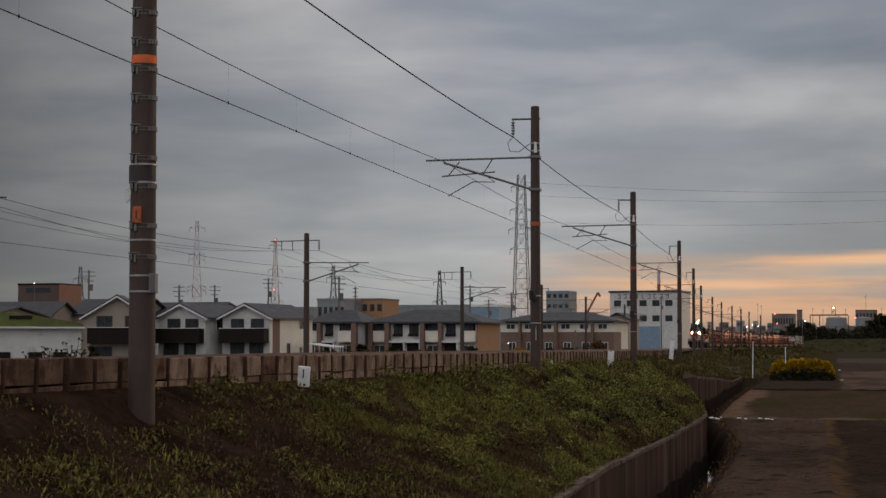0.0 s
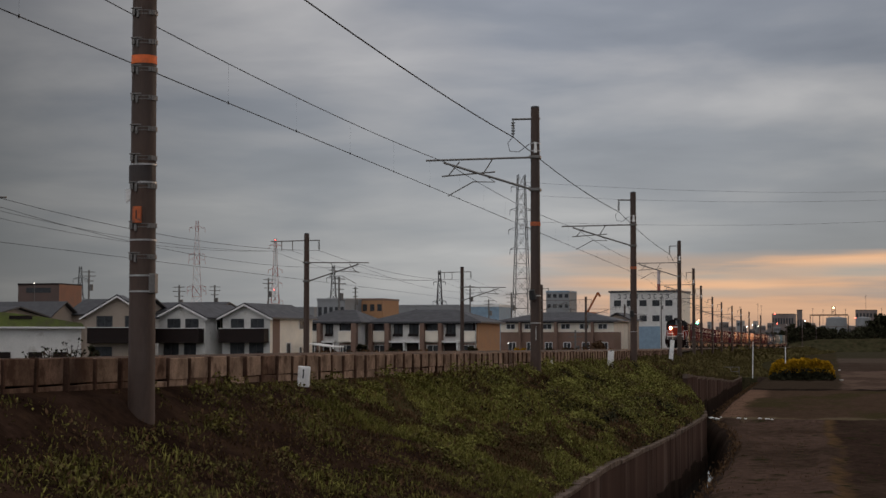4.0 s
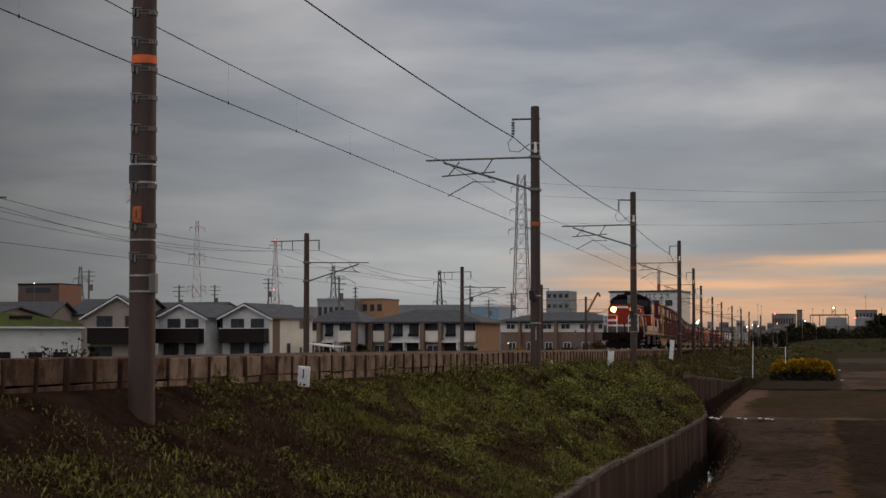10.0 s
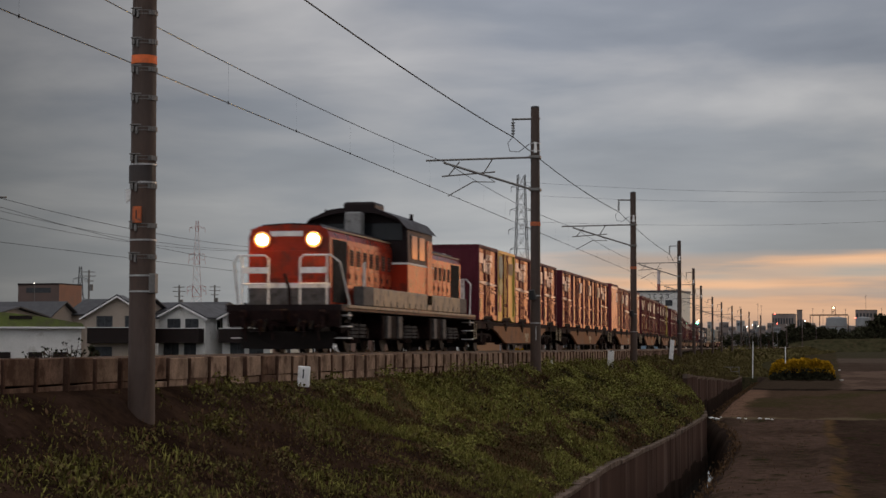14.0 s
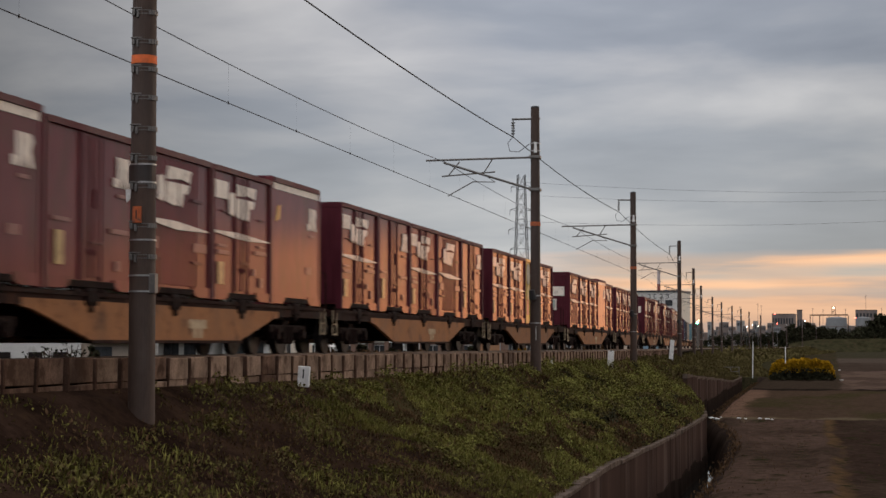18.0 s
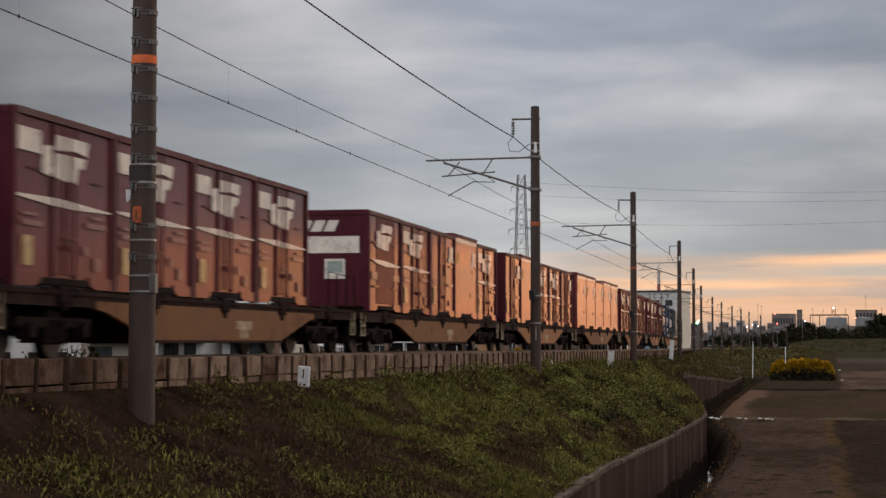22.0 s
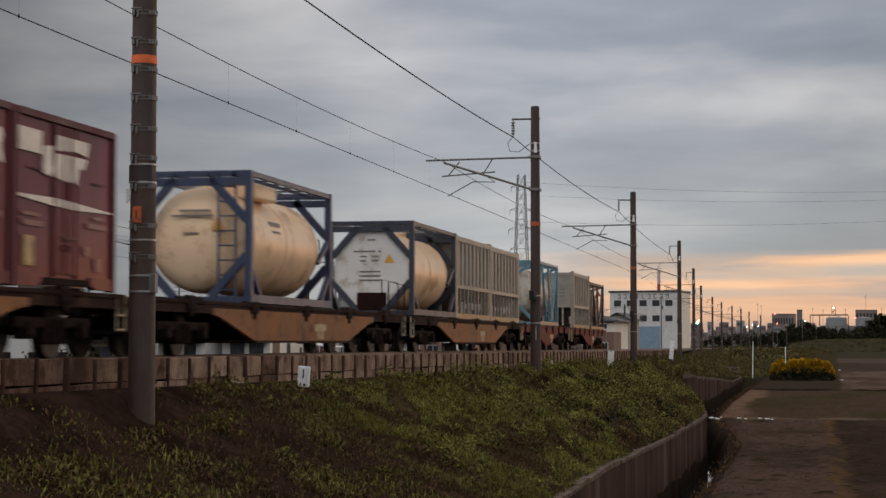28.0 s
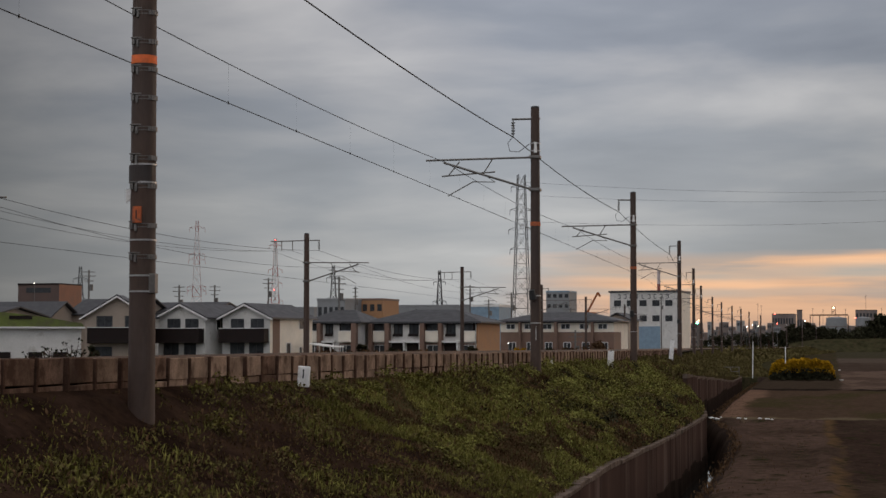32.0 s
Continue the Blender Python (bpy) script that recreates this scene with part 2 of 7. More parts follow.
def thing(name, label, category, m=None, group="", kind=""):
    ob = new(name)
    ob.empty_display_size = 0.2
    if m is not None:
        ob.matrix_basis = m
    return tagged(ob, label, category, group, kind)


def bm_new():
    return bmesh.new()


def box(bm, x0, y0, z0, x1, y1, z1, bevel=0.0):
    """An axis-aligned block, its edges rounded off by bevel."""
    r = bmesh.ops.create_cube(bm, size=1.0, matrix=Matrix.Translation(((x0 + x1) / 2, (y0 + y1) / 2, (z0 + z1) / 2)) @ Matrix.Diagonal((abs(x1 - x0), abs(y1 - y0), abs(z1 - z0), 1)))
    if bevel:
        vs = set(r["verts"])
        es = [e for e in bm.edges if e.verts[0] in vs and e.verts[1] in vs]
        bmesh.ops.bevel(bm, geom=es, offset=bevel, segments=2, profile=0.5, affect="EDGES")
    return bm


def cyl(bm, a, b, r0, r1=None, n=10, caps=True):
    """A round bar from a to b."""
    a, b = Vector(a), Vector(b)
    d = b - a
    turn = d.to_track_quat("Z", "Y").to_matrix().to_4x4()
    bmesh.ops.create_cone(bm, cap_ends=caps, cap_tris=False, segments=n, radius1=r0, radius2=r0 if r1 is None else r1, depth=d.length,
                          matrix=Matrix.Translation((a + b) / 2) @ turn)
    return bm


def tube(bm, pts, r, n=6):
    """A bent bar: one continuous skin through the points."""
    pts = [Vector(p) for p in pts]
    rings = []
    for i, p in enumerate(pts):
        d = (pts[min(i + 1, len(pts) - 1)] - pts[max(i - 1, 0)]).normalized()
        side = d.cross(Vector((0, 0, 1)) if abs(d.z) < 0.9 else Vector((0, 1, 0))).normalized()
        up = side.cross(d)
        rings.append([bm.verts.new(p + (side * math.cos(a) + up * math.sin(a)) * r) for a in [k * math.tau / n for k in range(n)]])
    for a, b in zip(rings, rings[1:]):
        for k in range(n):
            bm.faces.new((a[k], a[(k + 1) % n], b[(k + 1) % n], b[k]))
    bm.faces.new(rings[0][::-1]), bm.faces.new(rings[-1])
    return bm


def prism(bm, outline, y0, y1):
    """An outline in x, z swept along y."""
    a = [bm.verts.new((x, y0, z)) for x, z in outline]
    b = [bm.verts.new((x, y1, z)) for x, z in outline]
    k = len(outline)
    for i in range(k):
        bm.faces.new((a[i], a[(i + 1) % k], b[(i + 1) % k], b[i]))
    bm.faces.new(a[::-1]), bm.faces.new(b)
    bmesh.ops.recalc_face_normals(bm, faces=bm.faces)
    return bm


def sweep(bm, profile, ys, xf, zf):
    """An open profile (offset, height) swept along the line's course."""
    rows = []
    for y in ys:
        rows.append([bm.verts.new((xf(y) + o, y, zf(y) + h)) for o, h in profile])
    for a, b in zip(rows, rows[1:]):
        for i in range(len(profile) - 1):
            bm.faces.new((a[i], a[i + 1], b[i + 1], b[i]))
    return bm


# ---- the course of the line ----
GAUGE = 1.067
RAIL_Z = 2.75


def bend(y):
    """How far the line lies to the left of its straight near part, and its slope there."""
    off, slope = 0.0, 0.0
    for y0, y1, k in ((90, 190, 5.5e-4), (190, 230, 0.0), (230, 440, -5.5e-4), (440, 900, 0.0)):
        if y <= y0:
            break
        d = min(y, y1) - y0
        off += slope * d + 0.5 * k * d * d
        slope += k * d
    return off, slope


def track_x(y):
    return -11.93 - bend(y)[0]


def track_z(y):
    return -0.0026 * max(0.0, y - 45) if y < 500 else -0.0026 * 455


def on_track(y, lift=0.0, side=0.0):
    """The pose of a vehicle whose middle is at y along the near line, its front towards -y."""
    s = bend(y)[1]
    return pose(track_x(y) + side, y, RAIL_Z + track_z(y) + lift, 0, 0, math.degrees(math.atan(s)))


# ---- ground, embankment, canal ----
def along(y, knots):
    """The value at y of a course given by its knots."""
    if y <= knots[0][0]:
        return knots[0][1]
    for (y0, v0), (y1, v1) in zip(knots, knots[1:]):
        if y <= y1:
            return v0 + (v1 - v0) * (y - y0) / (y1 - y0)
    return knots[-1][1]


def wall_x(y):
    """The face of the canal's wall under the embankment: it swings out, then back to the line behind the bend."""
    return along(y, ((33, -4.66), (43, -4.70), (51, -4.45), (59, -4.25), (69, -4.13), (74, -4.16), (78, -4.42), (95, -5.94), (104, -6.95), (190, -7.0)))


def wall_top(y):
    return 0.10 if y < 104.0 else max(1.20 - 0.0262 * (y - 104.0), -0.5)


def lip_x(y):
    """The field's edge above the canal."""
    return along(y, ((63, -2.65), (74, -3.28), (86, -4.66), (113, -4.98), (190, -4.85)))


FIELD = -0.6      # the field's level


def field_material():
    """Plots of bare soil, stubble and fallow land, their ragged borders laid out along the line."""
    m = bpy.data.materials.new("field_plots")
    m.use_nodes = True
    nt = m.node_tree
    N, L = nt.nodes.new, nt.links.new
    b = nt.nodes["Principled BSDF"]
    tc = N("ShaderNodeTexCoord").outputs["Object"]

    def noise_at(scale, detail, stretch=(1, 1, 1), out="Fac"):
        mp = N("ShaderNodeMapping")
        mp.inputs["Scale"].default_value = stretch
        L(tc, mp.inputs[0])
        n = N("ShaderNodeTexNoise")
        n.inputs["Scale"].default_value, n.inputs["Detail"].default_value, n.inputs["Roughness"].default_value = scale, detail, 0.6
        L(mp.outputs[0], n.inputs["Vector"])
        return n.outputs[out]

    def calc(op, a, c, clamp=False):
        n = N("ShaderNodeMath")
        n.operation, n.use_clamp = op, clamp
        for k, v in enumerate((a, c)):
            if isinstance(v, (int, float)):
                n.inputs[k].default_value = v
            else:
                L(v, n.inputs[k])
        return n.outputs[0]

    def over(v, edge, soft):
        n = N("ShaderNodeMapRange")
        n.interpolation_type = "SMOOTHSTEP"
        n.inputs["From Min"].default_value, n.inputs["From Max"].default_value = edge - soft, edge + soft
        L(v, n.inputs[0])
        return n.outputs[0]

    def lay(fac, a, c):
        n = N("ShaderNodeMix")
        n.data_type = "RGBA"
        L(fac, n.inputs[0])
        for k, v in ((6, a), (7, c)):
            if isinstance(v, tuple):
                n.inputs[k].default_value = (*v, 1)
            else:
                L(v, n.inputs[k])
        return n.outputs[2]
    sep = N("ShaderNodeSeparateXYZ")
    L(tc, sep.inputs[0])
    nx, ny = noise_at(0.55, 4, (1, 0.35, 1)), noise_at(0.4, 4, (0.9, 0.5, 1))
    x = calc("ADD", sep.outputs[0], calc("MULTIPLY", calc("SUBTRACT", nx, 0.5), 1.3))
    y = calc("ADD", sep.outputs[1], calc("MULTIPLY", calc("SUBTRACT", ny, 0.5), 7.0))
    slant = calc("SUBTRACT", x, calc("MULTIPLY", y, 0.012))
    blot = noise_at(0.25, 5, (0.8, 0.25, 1))
    # the near plot: worn earth, a dry strip, dark tilled soil
    near = lay(over(x, 0.55, 0.15), (0.078, 0.050, 0.038), (0.090, 0.054, 0.028))
    near = lay(over(x, 1.0, 0.2), near, (0.038, 0.024, 0.018))
    near = lay(over(blot, 0.53, 0.06), near, (0.050, 0.033, 0.024))
    near = lay(over(noise_at(1.6, 5, (1, 0.7, 1)), 0.60, 0.06), near, (0.030, 0.026, 0.014))
    # the ridge between the plots, and the plot behind it with its tan end at the canal
    ridge = lay(over(x, 3.5, 3.0), (0.115, 0.088, 0.055), (0.062, 0.045, 0.030))
    mid = lay(over(calc("ADD", x, calc("MULTIPLY", blot, 3.0)), -1.9, 0.6), (0.150, 0.090, 0.062), (0.066, 0.043, 0.029))
    mid = lay(over(blot, 0.56, 0.08), mid, (0.050, 0.040, 0.020))
    # beyond the furrow: rough grass along the line, pale and dark plots beside it
    pale = lay(over(blot, 0.52, 0.07), (0.112, 0.076, 0.058), (0.075, 0.050, 0.038))
    dark = lay(over(blot, 0.55, 0.1), (0.056, 0.039, 0.030), (0.075, 0.055, 0.042))
    plots = lay(over(y, 232, 3), pale, dark)
    plots = lay(over(y, 330, 5), plots, (0.085, 0.064, 0.050))
    plots = lay(over(y, 420, 8), plots, (0.050, 0.044, 0.028))
    rough_grass = lay(over(blot, 0.50, 0.1), (0.040, 0.035, 0.018), (0.056, 0.040, 0.026))
    rough_grass = lay(over(y, 186, 4), (0.047, 0.034, 0.024), rough_grass)
    beyond = lay(over(slant, 0.6, 0.25), rough_grass, plots)
    col = lay(over(y, 84.6, 0.5), near, ridge)
    col = lay(over(y, 88.5, 0.9), col, mid)
    col = lay(over(y, 139.0, 0.8), col, (0.022, 0.016, 0.013))
    col = lay(over(y, 143.5, 0.8), col, beyond)
    grain = noise_at(6, 4)
    clod = noise_at(2.2, 5, (1, 0.9, 1))
    k = calc("MULTIPLY", calc("ADD", 0.45, calc("MULTIPLY", grain, 1.1)), calc("ADD", 0.45, calc("MULTIPLY", clod, 1.1)))
    vm = N("ShaderNodeVectorMath")
    vm.operation = "SCALE"
    L(col, vm.inputs[0]), L(k, vm.inputs["Scale"])
    L(vm.outputs[0], b.inputs["Base Color"])
    b.inputs["Roughness"].default_value = 0.95
    b.inputs["Specular IOR Level"].default_value = 0.0
    bp = N("ShaderNodeBump")
    bp.inputs["Strength"].default_value, bp.inputs["Distance"].default_value = 0.8, 0.1
    L(calc("ADD", grain, clod), bp.inputs["Height"])
    L(bp.outputs[0], b.inputs["Normal"])
    return m


def build_ground():
    # one sheet to the horizon, with a trench for the canal
    bm = bm_new()
    ys = [-60, -10, 6, 14, 20, 24] + [25 + 1.1 * i for i in range(53)] + [83.4, 83.6, 84.4, 85.4] + [86.2 + 1.5 * i for i in range(35)] + [138.8, 139.6, 140.6, 141.6, 144, 148, 152, 158, 165, 172, 180, 189.8, 190.2, 200, 210, 225, 240, 255, 270, 285, 300, 320, 350, 400, 480, 800, 1500, 2800]

    def h(x, y):
        z = FIELD + (0.09 * noise.noise((x * 0.5, y * 0.3, 1.0)) + 0.07 * noise.noise((x * 1.9, y * 0.9, 6.0)) if x < 45 and 14 < y < 300 else 0.0)
        if 139 < y < 141.5 and x > -3:
            z -= 0.25
        if 0.30 < x < 0.55 and y < 83:
            z += 0.08
        if 83.5 <= y <= 85.5:
            z += 0.10
        return z
    g = []
    for y in ys:
        w, e, dug = wall_x(y), lip_x(y), y < 190
        wob = 0.10 * noise.noise((0.0, y * 0.45, 2.0)) if y > 20 else 0.0
        row = [(x, -0.3) for x in (-2600, -900, -300, -100, -40, -20)] + [(w - 1.5, -0.75), (w - 0.25, -0.75)]
        row += [(w - 0.2, -2.5), (e - 0.80, -2.5), (e - 0.62 + wob, -2.1), (e - 0.25 + wob, -1.15), (e - 0.06 + wob, -0.82)] if dug else [(w - 0.2, -0.7), (e - 0.80, -0.7), (e - 0.62, -0.68), (e - 0.25, -0.66), (e - 0.06, -0.64)]
        row += [(e + 0.22 + wob, FIELD - 0.10)]
        row += [(x, h(x, y)) for x in [e + 0.5 + (16.0 - e) * i / 36 for i in range(37)] + [17.5, 20, 24, 28, 34, 40, 60, 100, 200, 500, 2600]]
        g.append([bm.verts.new((x, y, z)) for x, z in row])
    for a, b in zip(g, g[1:]):
        for i in range(len(a) - 1):
            f = bm.faces.new((a[i], a[i + 1], b[i + 1], b[i]))
            # third material: the field-side slope, canal shade in its colour
            f.material_index = 1 if i < 10 else 2 if i < 13 else 0
    ground = tagged(part("ground", bm, [field_material(), M["verge"], M["low_shade"]], smooth=True), "dark brown harvested field with bare soil and stubble", "ground", kind="structure")


BANK = [(2.30, -0.54), (2.7, -0.66), (3.05, -0.86), (3.6, -1.17), (4.6, -1.62), (5.8, -2.1), (6.8, -2.5), (7.17, -2.70), (7.19, -3.8)]


PROFILE = []
for (oa, ha), (ob_, hb) in zip(BANK, BANK[1:]):
    steps = 3 if ob_ - oa > 0.4 else 1
    PROFILE += [(oa + (ob_ - oa) * q / steps, ha + (hb - ha) * q / steps) for q in range(steps)]
PROFILE.append(BANK[-1])


def swell(o, y):
    """Hummocks of the slope, higher towards the canal's bend."""
    if not 2.6 < o < 7 or y > 150:
        return 0.0
    big = 0.20 * min(max((y - 38) / 20, 0.0), 1.0) * noise.noise((o * 0.75, y * 0.22, 7.0)) * min(1.0, (o - 2.6) / 0.8, (7 - o) / 0.6)
    return 0.16 * noise.noise((o * 0.7, y * 0.3, 0.0)) + 0.07 * noise.noise((o * 2.0, y * 0.9, 5.0)) + 2.4 * big


def heap(o, y):
    """The earth lies higher against the wall where the line is nearest."""
    return 0.20 * max(0.0, 1 - max(0.0, y - 17) / 26) * max(0.0, 1 - max(0.0, o - 2.6) / 1.6)


def edge_o(y):
    """Where the slope meets the canal's wall, as an offset from the line."""
    return wall_x(y) - 0.12 - track_x(y) if y < 190 else 7.17


def bank_z(o, y):
    """Height of the embankment's surface at the offset o from the near line."""
    foot = edge_o(y)
    q = o if o <= 4.2 else 4.2 + (o - 4.2) * (7.17 - 4.2) / (foot - 4.2)
    q = min(q, 7.17)
    z = RAIL_Z + track_z(y) + along(q, BANK)
    if y < 190:
        # the surface runs out at the top of the wall
        at_wall = along(y, ((102, 0.04), (106, 1.12), (190, -0.6)))
        k = min(max((q - 3.0) / 4.17, 0.0), 1.0)
        z += (at_wall - (RAIL_Z + track_z(y) - 2.70)) * k * k
    return z + heap(o, y) + swell(q, y)


def build_bank():
    bm = bm_new()
    ys = [-30 + i * 6 for i in range(8)] + [16 + i * 0.75 for i in range(119)] + [105.5 + i * 3 for i in range(28)] + [190.5 + i * 10 for i in range(72)]
    rows = []
    for y in ys:
        foot = edge_o(y)
        row = []
        for o, hh in PROFILE[:-1]:
            x = o if o <= 4.2 else 4.2 + (o - 4.2) * (foot - 4.2) / (7.17 - 4.2)
            row.append(bm.verts.new((track_x(y) + x, y, max(bank_z(x, y), -1.0))))
        row.append(bm.verts.new((track_x(y) + foot + 0.01, y, -1.0)))
        rows.append(row)
    for q, (a, b) in enumerate(zip(rows, rows[1:])):
        for i in range(len(PROFILE) - 1):
            f = bm.faces.new((a[i], a[i + 1], b[i + 1], b[i]))
            f.material_index = 1 if ys[q] > 33 else 0
    tagged(part("embankment", bm, [M["bank"], M["turf"]], smooth=True), "earth railway embankment overgrown with grass and weeds", "embankment", kind="structure")
    # formation and ballast under both lines
    bm = bm_new()
    ys2 = [-30 + i * 6 for i in range(24)] + [115 + i * 12 for i in range(66)]
    sweep(bm, [(-22.0, -3.3), (-20, -1.7), (-16.2, -1.45), (-15.6, -1.08), (-11.0, -1.08), (-10.2, -1.5), (-4.5, -1.3), (-2.6, -0.85), (-1.9, -0.2), (1.9, -0.2), (2.2, -0.25)], ys2, track_x, lambda y: RAIL_Z + track_z(y))
    tagged(part("trackbed", bm, M["ballast"]), "brown crushed stone ballast under the railway lines", "trackbed", kind="structure")
    for c, dz in ((0.0, 0.0), (-13.3, -0.85)):
        for s in (-1, 1):
            bm = bm_new()
            o = c + s * GAUGE / 2
            sweep(bm, [(o - 0.033, -0.16), (o - 0.033, 0), (o + 0.033, 0), (o + 0.033, -0.16)], ys2, track_x, lambda y, dz=dz: RAIL_Z + dz + track_z(y))
            tagged(part("rail", bm, M["rail"]), "worn steel railway rail on the ballast", "rail", group="rails", kind="structure")


def wall_block(y0, y1, back, face, z0, za, zb):
    """A length of wall that follows the canal's course; back and face are offsets from it."""
    bm = bm_new()
    v = []
    for y, z in ((y0, za), (y1, zb)):
        x = wall_x(y)
        v.append([bm.verts.new(c) for c in ((x + back, y, z0), (x + face, y, z0), (x + face, y, z), (x + back, y, z))])
    a, b = v
    for i in range(4):
        bm.faces.new((a[i], a[(i + 1) % 4], b[(i + 1) % 4], b[i]))
    bm.faces.new(a), bm.faces.new(b)
    bmesh.ops.recalc_face_normals(bm, faces=bm.faces)
    bmesh.ops.bevel(bm, geom=bm.edges[:], offset=0.012, segments=1, profile=0.5, affect="EDGES")
    return bm


def build_canal():
    t = thing("canal", "concrete-walled irrigation canal with dark water", "canal", kind="structure")
    rng = random.Random(9)
    y = 2.0
    # cast sections of the wall, a little out of line with one another
    while y < 189:
        near = y < 104
        e = 104.0 if near and y + 3.0 > 104 else min(y + (1.95 if near else 5.0), 190)
        j = rng.uniform(-0.012, 0.012)
        za, zb = (wall_top(y + 0.01), wall_top(e - 0.01))
        part("wall_section", wall_block(y + 0.008, e - 0.008, -0.24, j, -2.6, za - 0.11, zb - 0.11), M["canal"], t, "stained concrete with pale vertical streaks")
        # darker strip low on the wall, painted for the shade there
        shade_top = -1.38 + 0.20 * noise.noise((y * 0.4, 2.0, 0.0)) if near else -0.95 + rng.uniform(-0.1, 0.1)
        part("algae_strip", wall_block(y + 0.01, e - 0.01, -0.02, 0.035, -2.6, shade_top, shade_top + rng.uniform(-0.12, 0.12)), M["low_shade"], t, "dark strip for the shade low on the wet wall")
        k = rng.uniform(-0.02, 0.02)
        dz = rng.uniform(-0.03, 0.03)
        part("coping", wall_block(y + 0.006, e - 0.006, -0.27 + k, 0.02 + k, min(za, zb) - 0.109, za + dz, zb + dz), M["coping"], t, "paler worn coping")
        y = e
    part("canal_water", box(bm_new(), -7.6, -30, -2.4, -2.3, 189.9, -2.0), M["water"], t, "still dark water reflecting the sky")


build_ground()
build_bank()
build_canal()


# ---- line-side: poles, wires, retaining wall ----
def pole_thing(x, y, base, top, r, near=True, first=False, arms=True, label="", mirror=1):
    t = thing("catenary_pole", label or "round brown concrete catenary pole with steel brackets", "pole", pose(x, y, base), "catenary poles")
    h = top - base
    bm = bm_new()
    cyl(bm, (0, 0, -0.6), (0, 0, h), r * 1.08, r * 0.86, 20)
    part("pole_shaft", bm, M["pole"], t, smooth=False)
    bm = bm_new()
    cyl(bm, (0, 0, h), (0, 0, h + 0.06), r * 0.9, r * 0.7, 20)
    part("pole_cap", bm, M["black"], t)
    k = mirror
    if arms:
        # feeder arm with a hanging insulator
        bm = bm_new()
        tube(bm, [(k * r, 0, h - 0.36), (-k * 0.78, 0, h - 0.36)], 0.035)
        part("feeder_arm", bm, M["steel"], t)
        bm = bm_new()
        for i in range(5):
            cyl(bm, (-k * 0.74, 0, h - 0.46 - i * 0.09), (-k * 0.74, 0, h - 0.50 - i * 0.09), 0.07, 0.05, 8)
        cyl(bm, (-k * 0.74, 0, h - 0.36), (-k * 0.74, 0, h - 0.93), 0.018)
        part("insulator", bm, M["white"] if first else M["steel"], t)
        # cantilever over the line
        a, b = h - 1.64, h - 2.72
        bm = bm_new()
        tube(bm, [(-k * r * 0.5, 0, a), (-k * 3.7, 0, a - 0.04)], 0.036)
        part("top_tube", bm, M["steel"], t)
        bm = bm_new()
        tube(bm, [(-k * r * 0.5, 0, b), (-k * 3.1, 0, a - 0.12)], 0.042)
        part("stay_tube", bm, M["steel"], t)
        bm = bm_new()
        tube(bm, [(-k * 1.35, 0, b + 0.62), (-k * 3.15, 0, b + 0.50)], 0.026)
        tube(bm, [(-k * 2.95, 0, b + 0.5), (-k * 2.55, 0, a - 0.1)], 0.022)
        tube(bm, [(-k * 1.45, 0, a - 0.05), (-k * 1.75, 0, b + 0.56)], 0.022)
        part("registration_arm", bm, M["steel"], t)
        bm = bm_new()
        tube(bm, [(-k * 1.75, 0, b + 0.56), (-k * 1.35, 0, b + 0.28), (-k * 2.1, 0, b + 0.30), (-k * 2.95, 0, b - 0.16)], 0.02)
        part("steady_arm", bm, M["steel"], t)
        for z in (a, b):
            bm = bm_new()
            box(bm, -r * 1.1, -r * 1.1, z - 0.05, r * 1.1, r * 1.1, z + 0.05, 0.02)
            part("clamp", bm, M["steel"], t)
    if near and not first:
        if y < 100:
            z = (h - 3.95)
            bm = bm_new()
            cyl(bm, (0, 0, z + 0.03), (0, 0, z + 0.16), r * 1.0 + 0.006, n=20)
            part("orange_band", bm, M["worn_orange"], t, "orange painted marker band")
        for zz in (h - 1.2, h - 1.45, 2.6, 1.7):
            bm = bm_new()
            cyl(bm, (0, 0, zz), (0, 0, zz + 0.035), r * 1.0 + 0.012, n=20)
            part("band", bm, M["band"], t)
        part("horn_box", cyl(bm_new(), (-0.05, -r - 0.05, 2.5), (-0.08, -r - 0.12, 2.8), 0.13, 0.10, 10), M["black"], t)
        if y < 65:
            part("white_tape", box(bm_new(), 0.03, -r * 1.1, 1.15, 0.045, -r * 0.9, 1.6), M["white"], t)
        bm = tube(bm_new(), [(-0.74, 0, h - 0.93), (-0.92, 0, h - 1.15), (-0.85, 0, h - 1.42), (-0.55, 0, h - 1.45), (-0.2, 0, h - 1.2)], 0.012)
        part("jumper_loop", bm, M["wire"], t)
        bm = bm_new()
        cyl(bm, (r * 0.2, -r * 0.95, h - 1.5), (r * 0.2, -r * 0.95, h - 1.15), 0.06, 0.045, 8)
        part("pole_insulator", bm, M["white"], t)
    return t


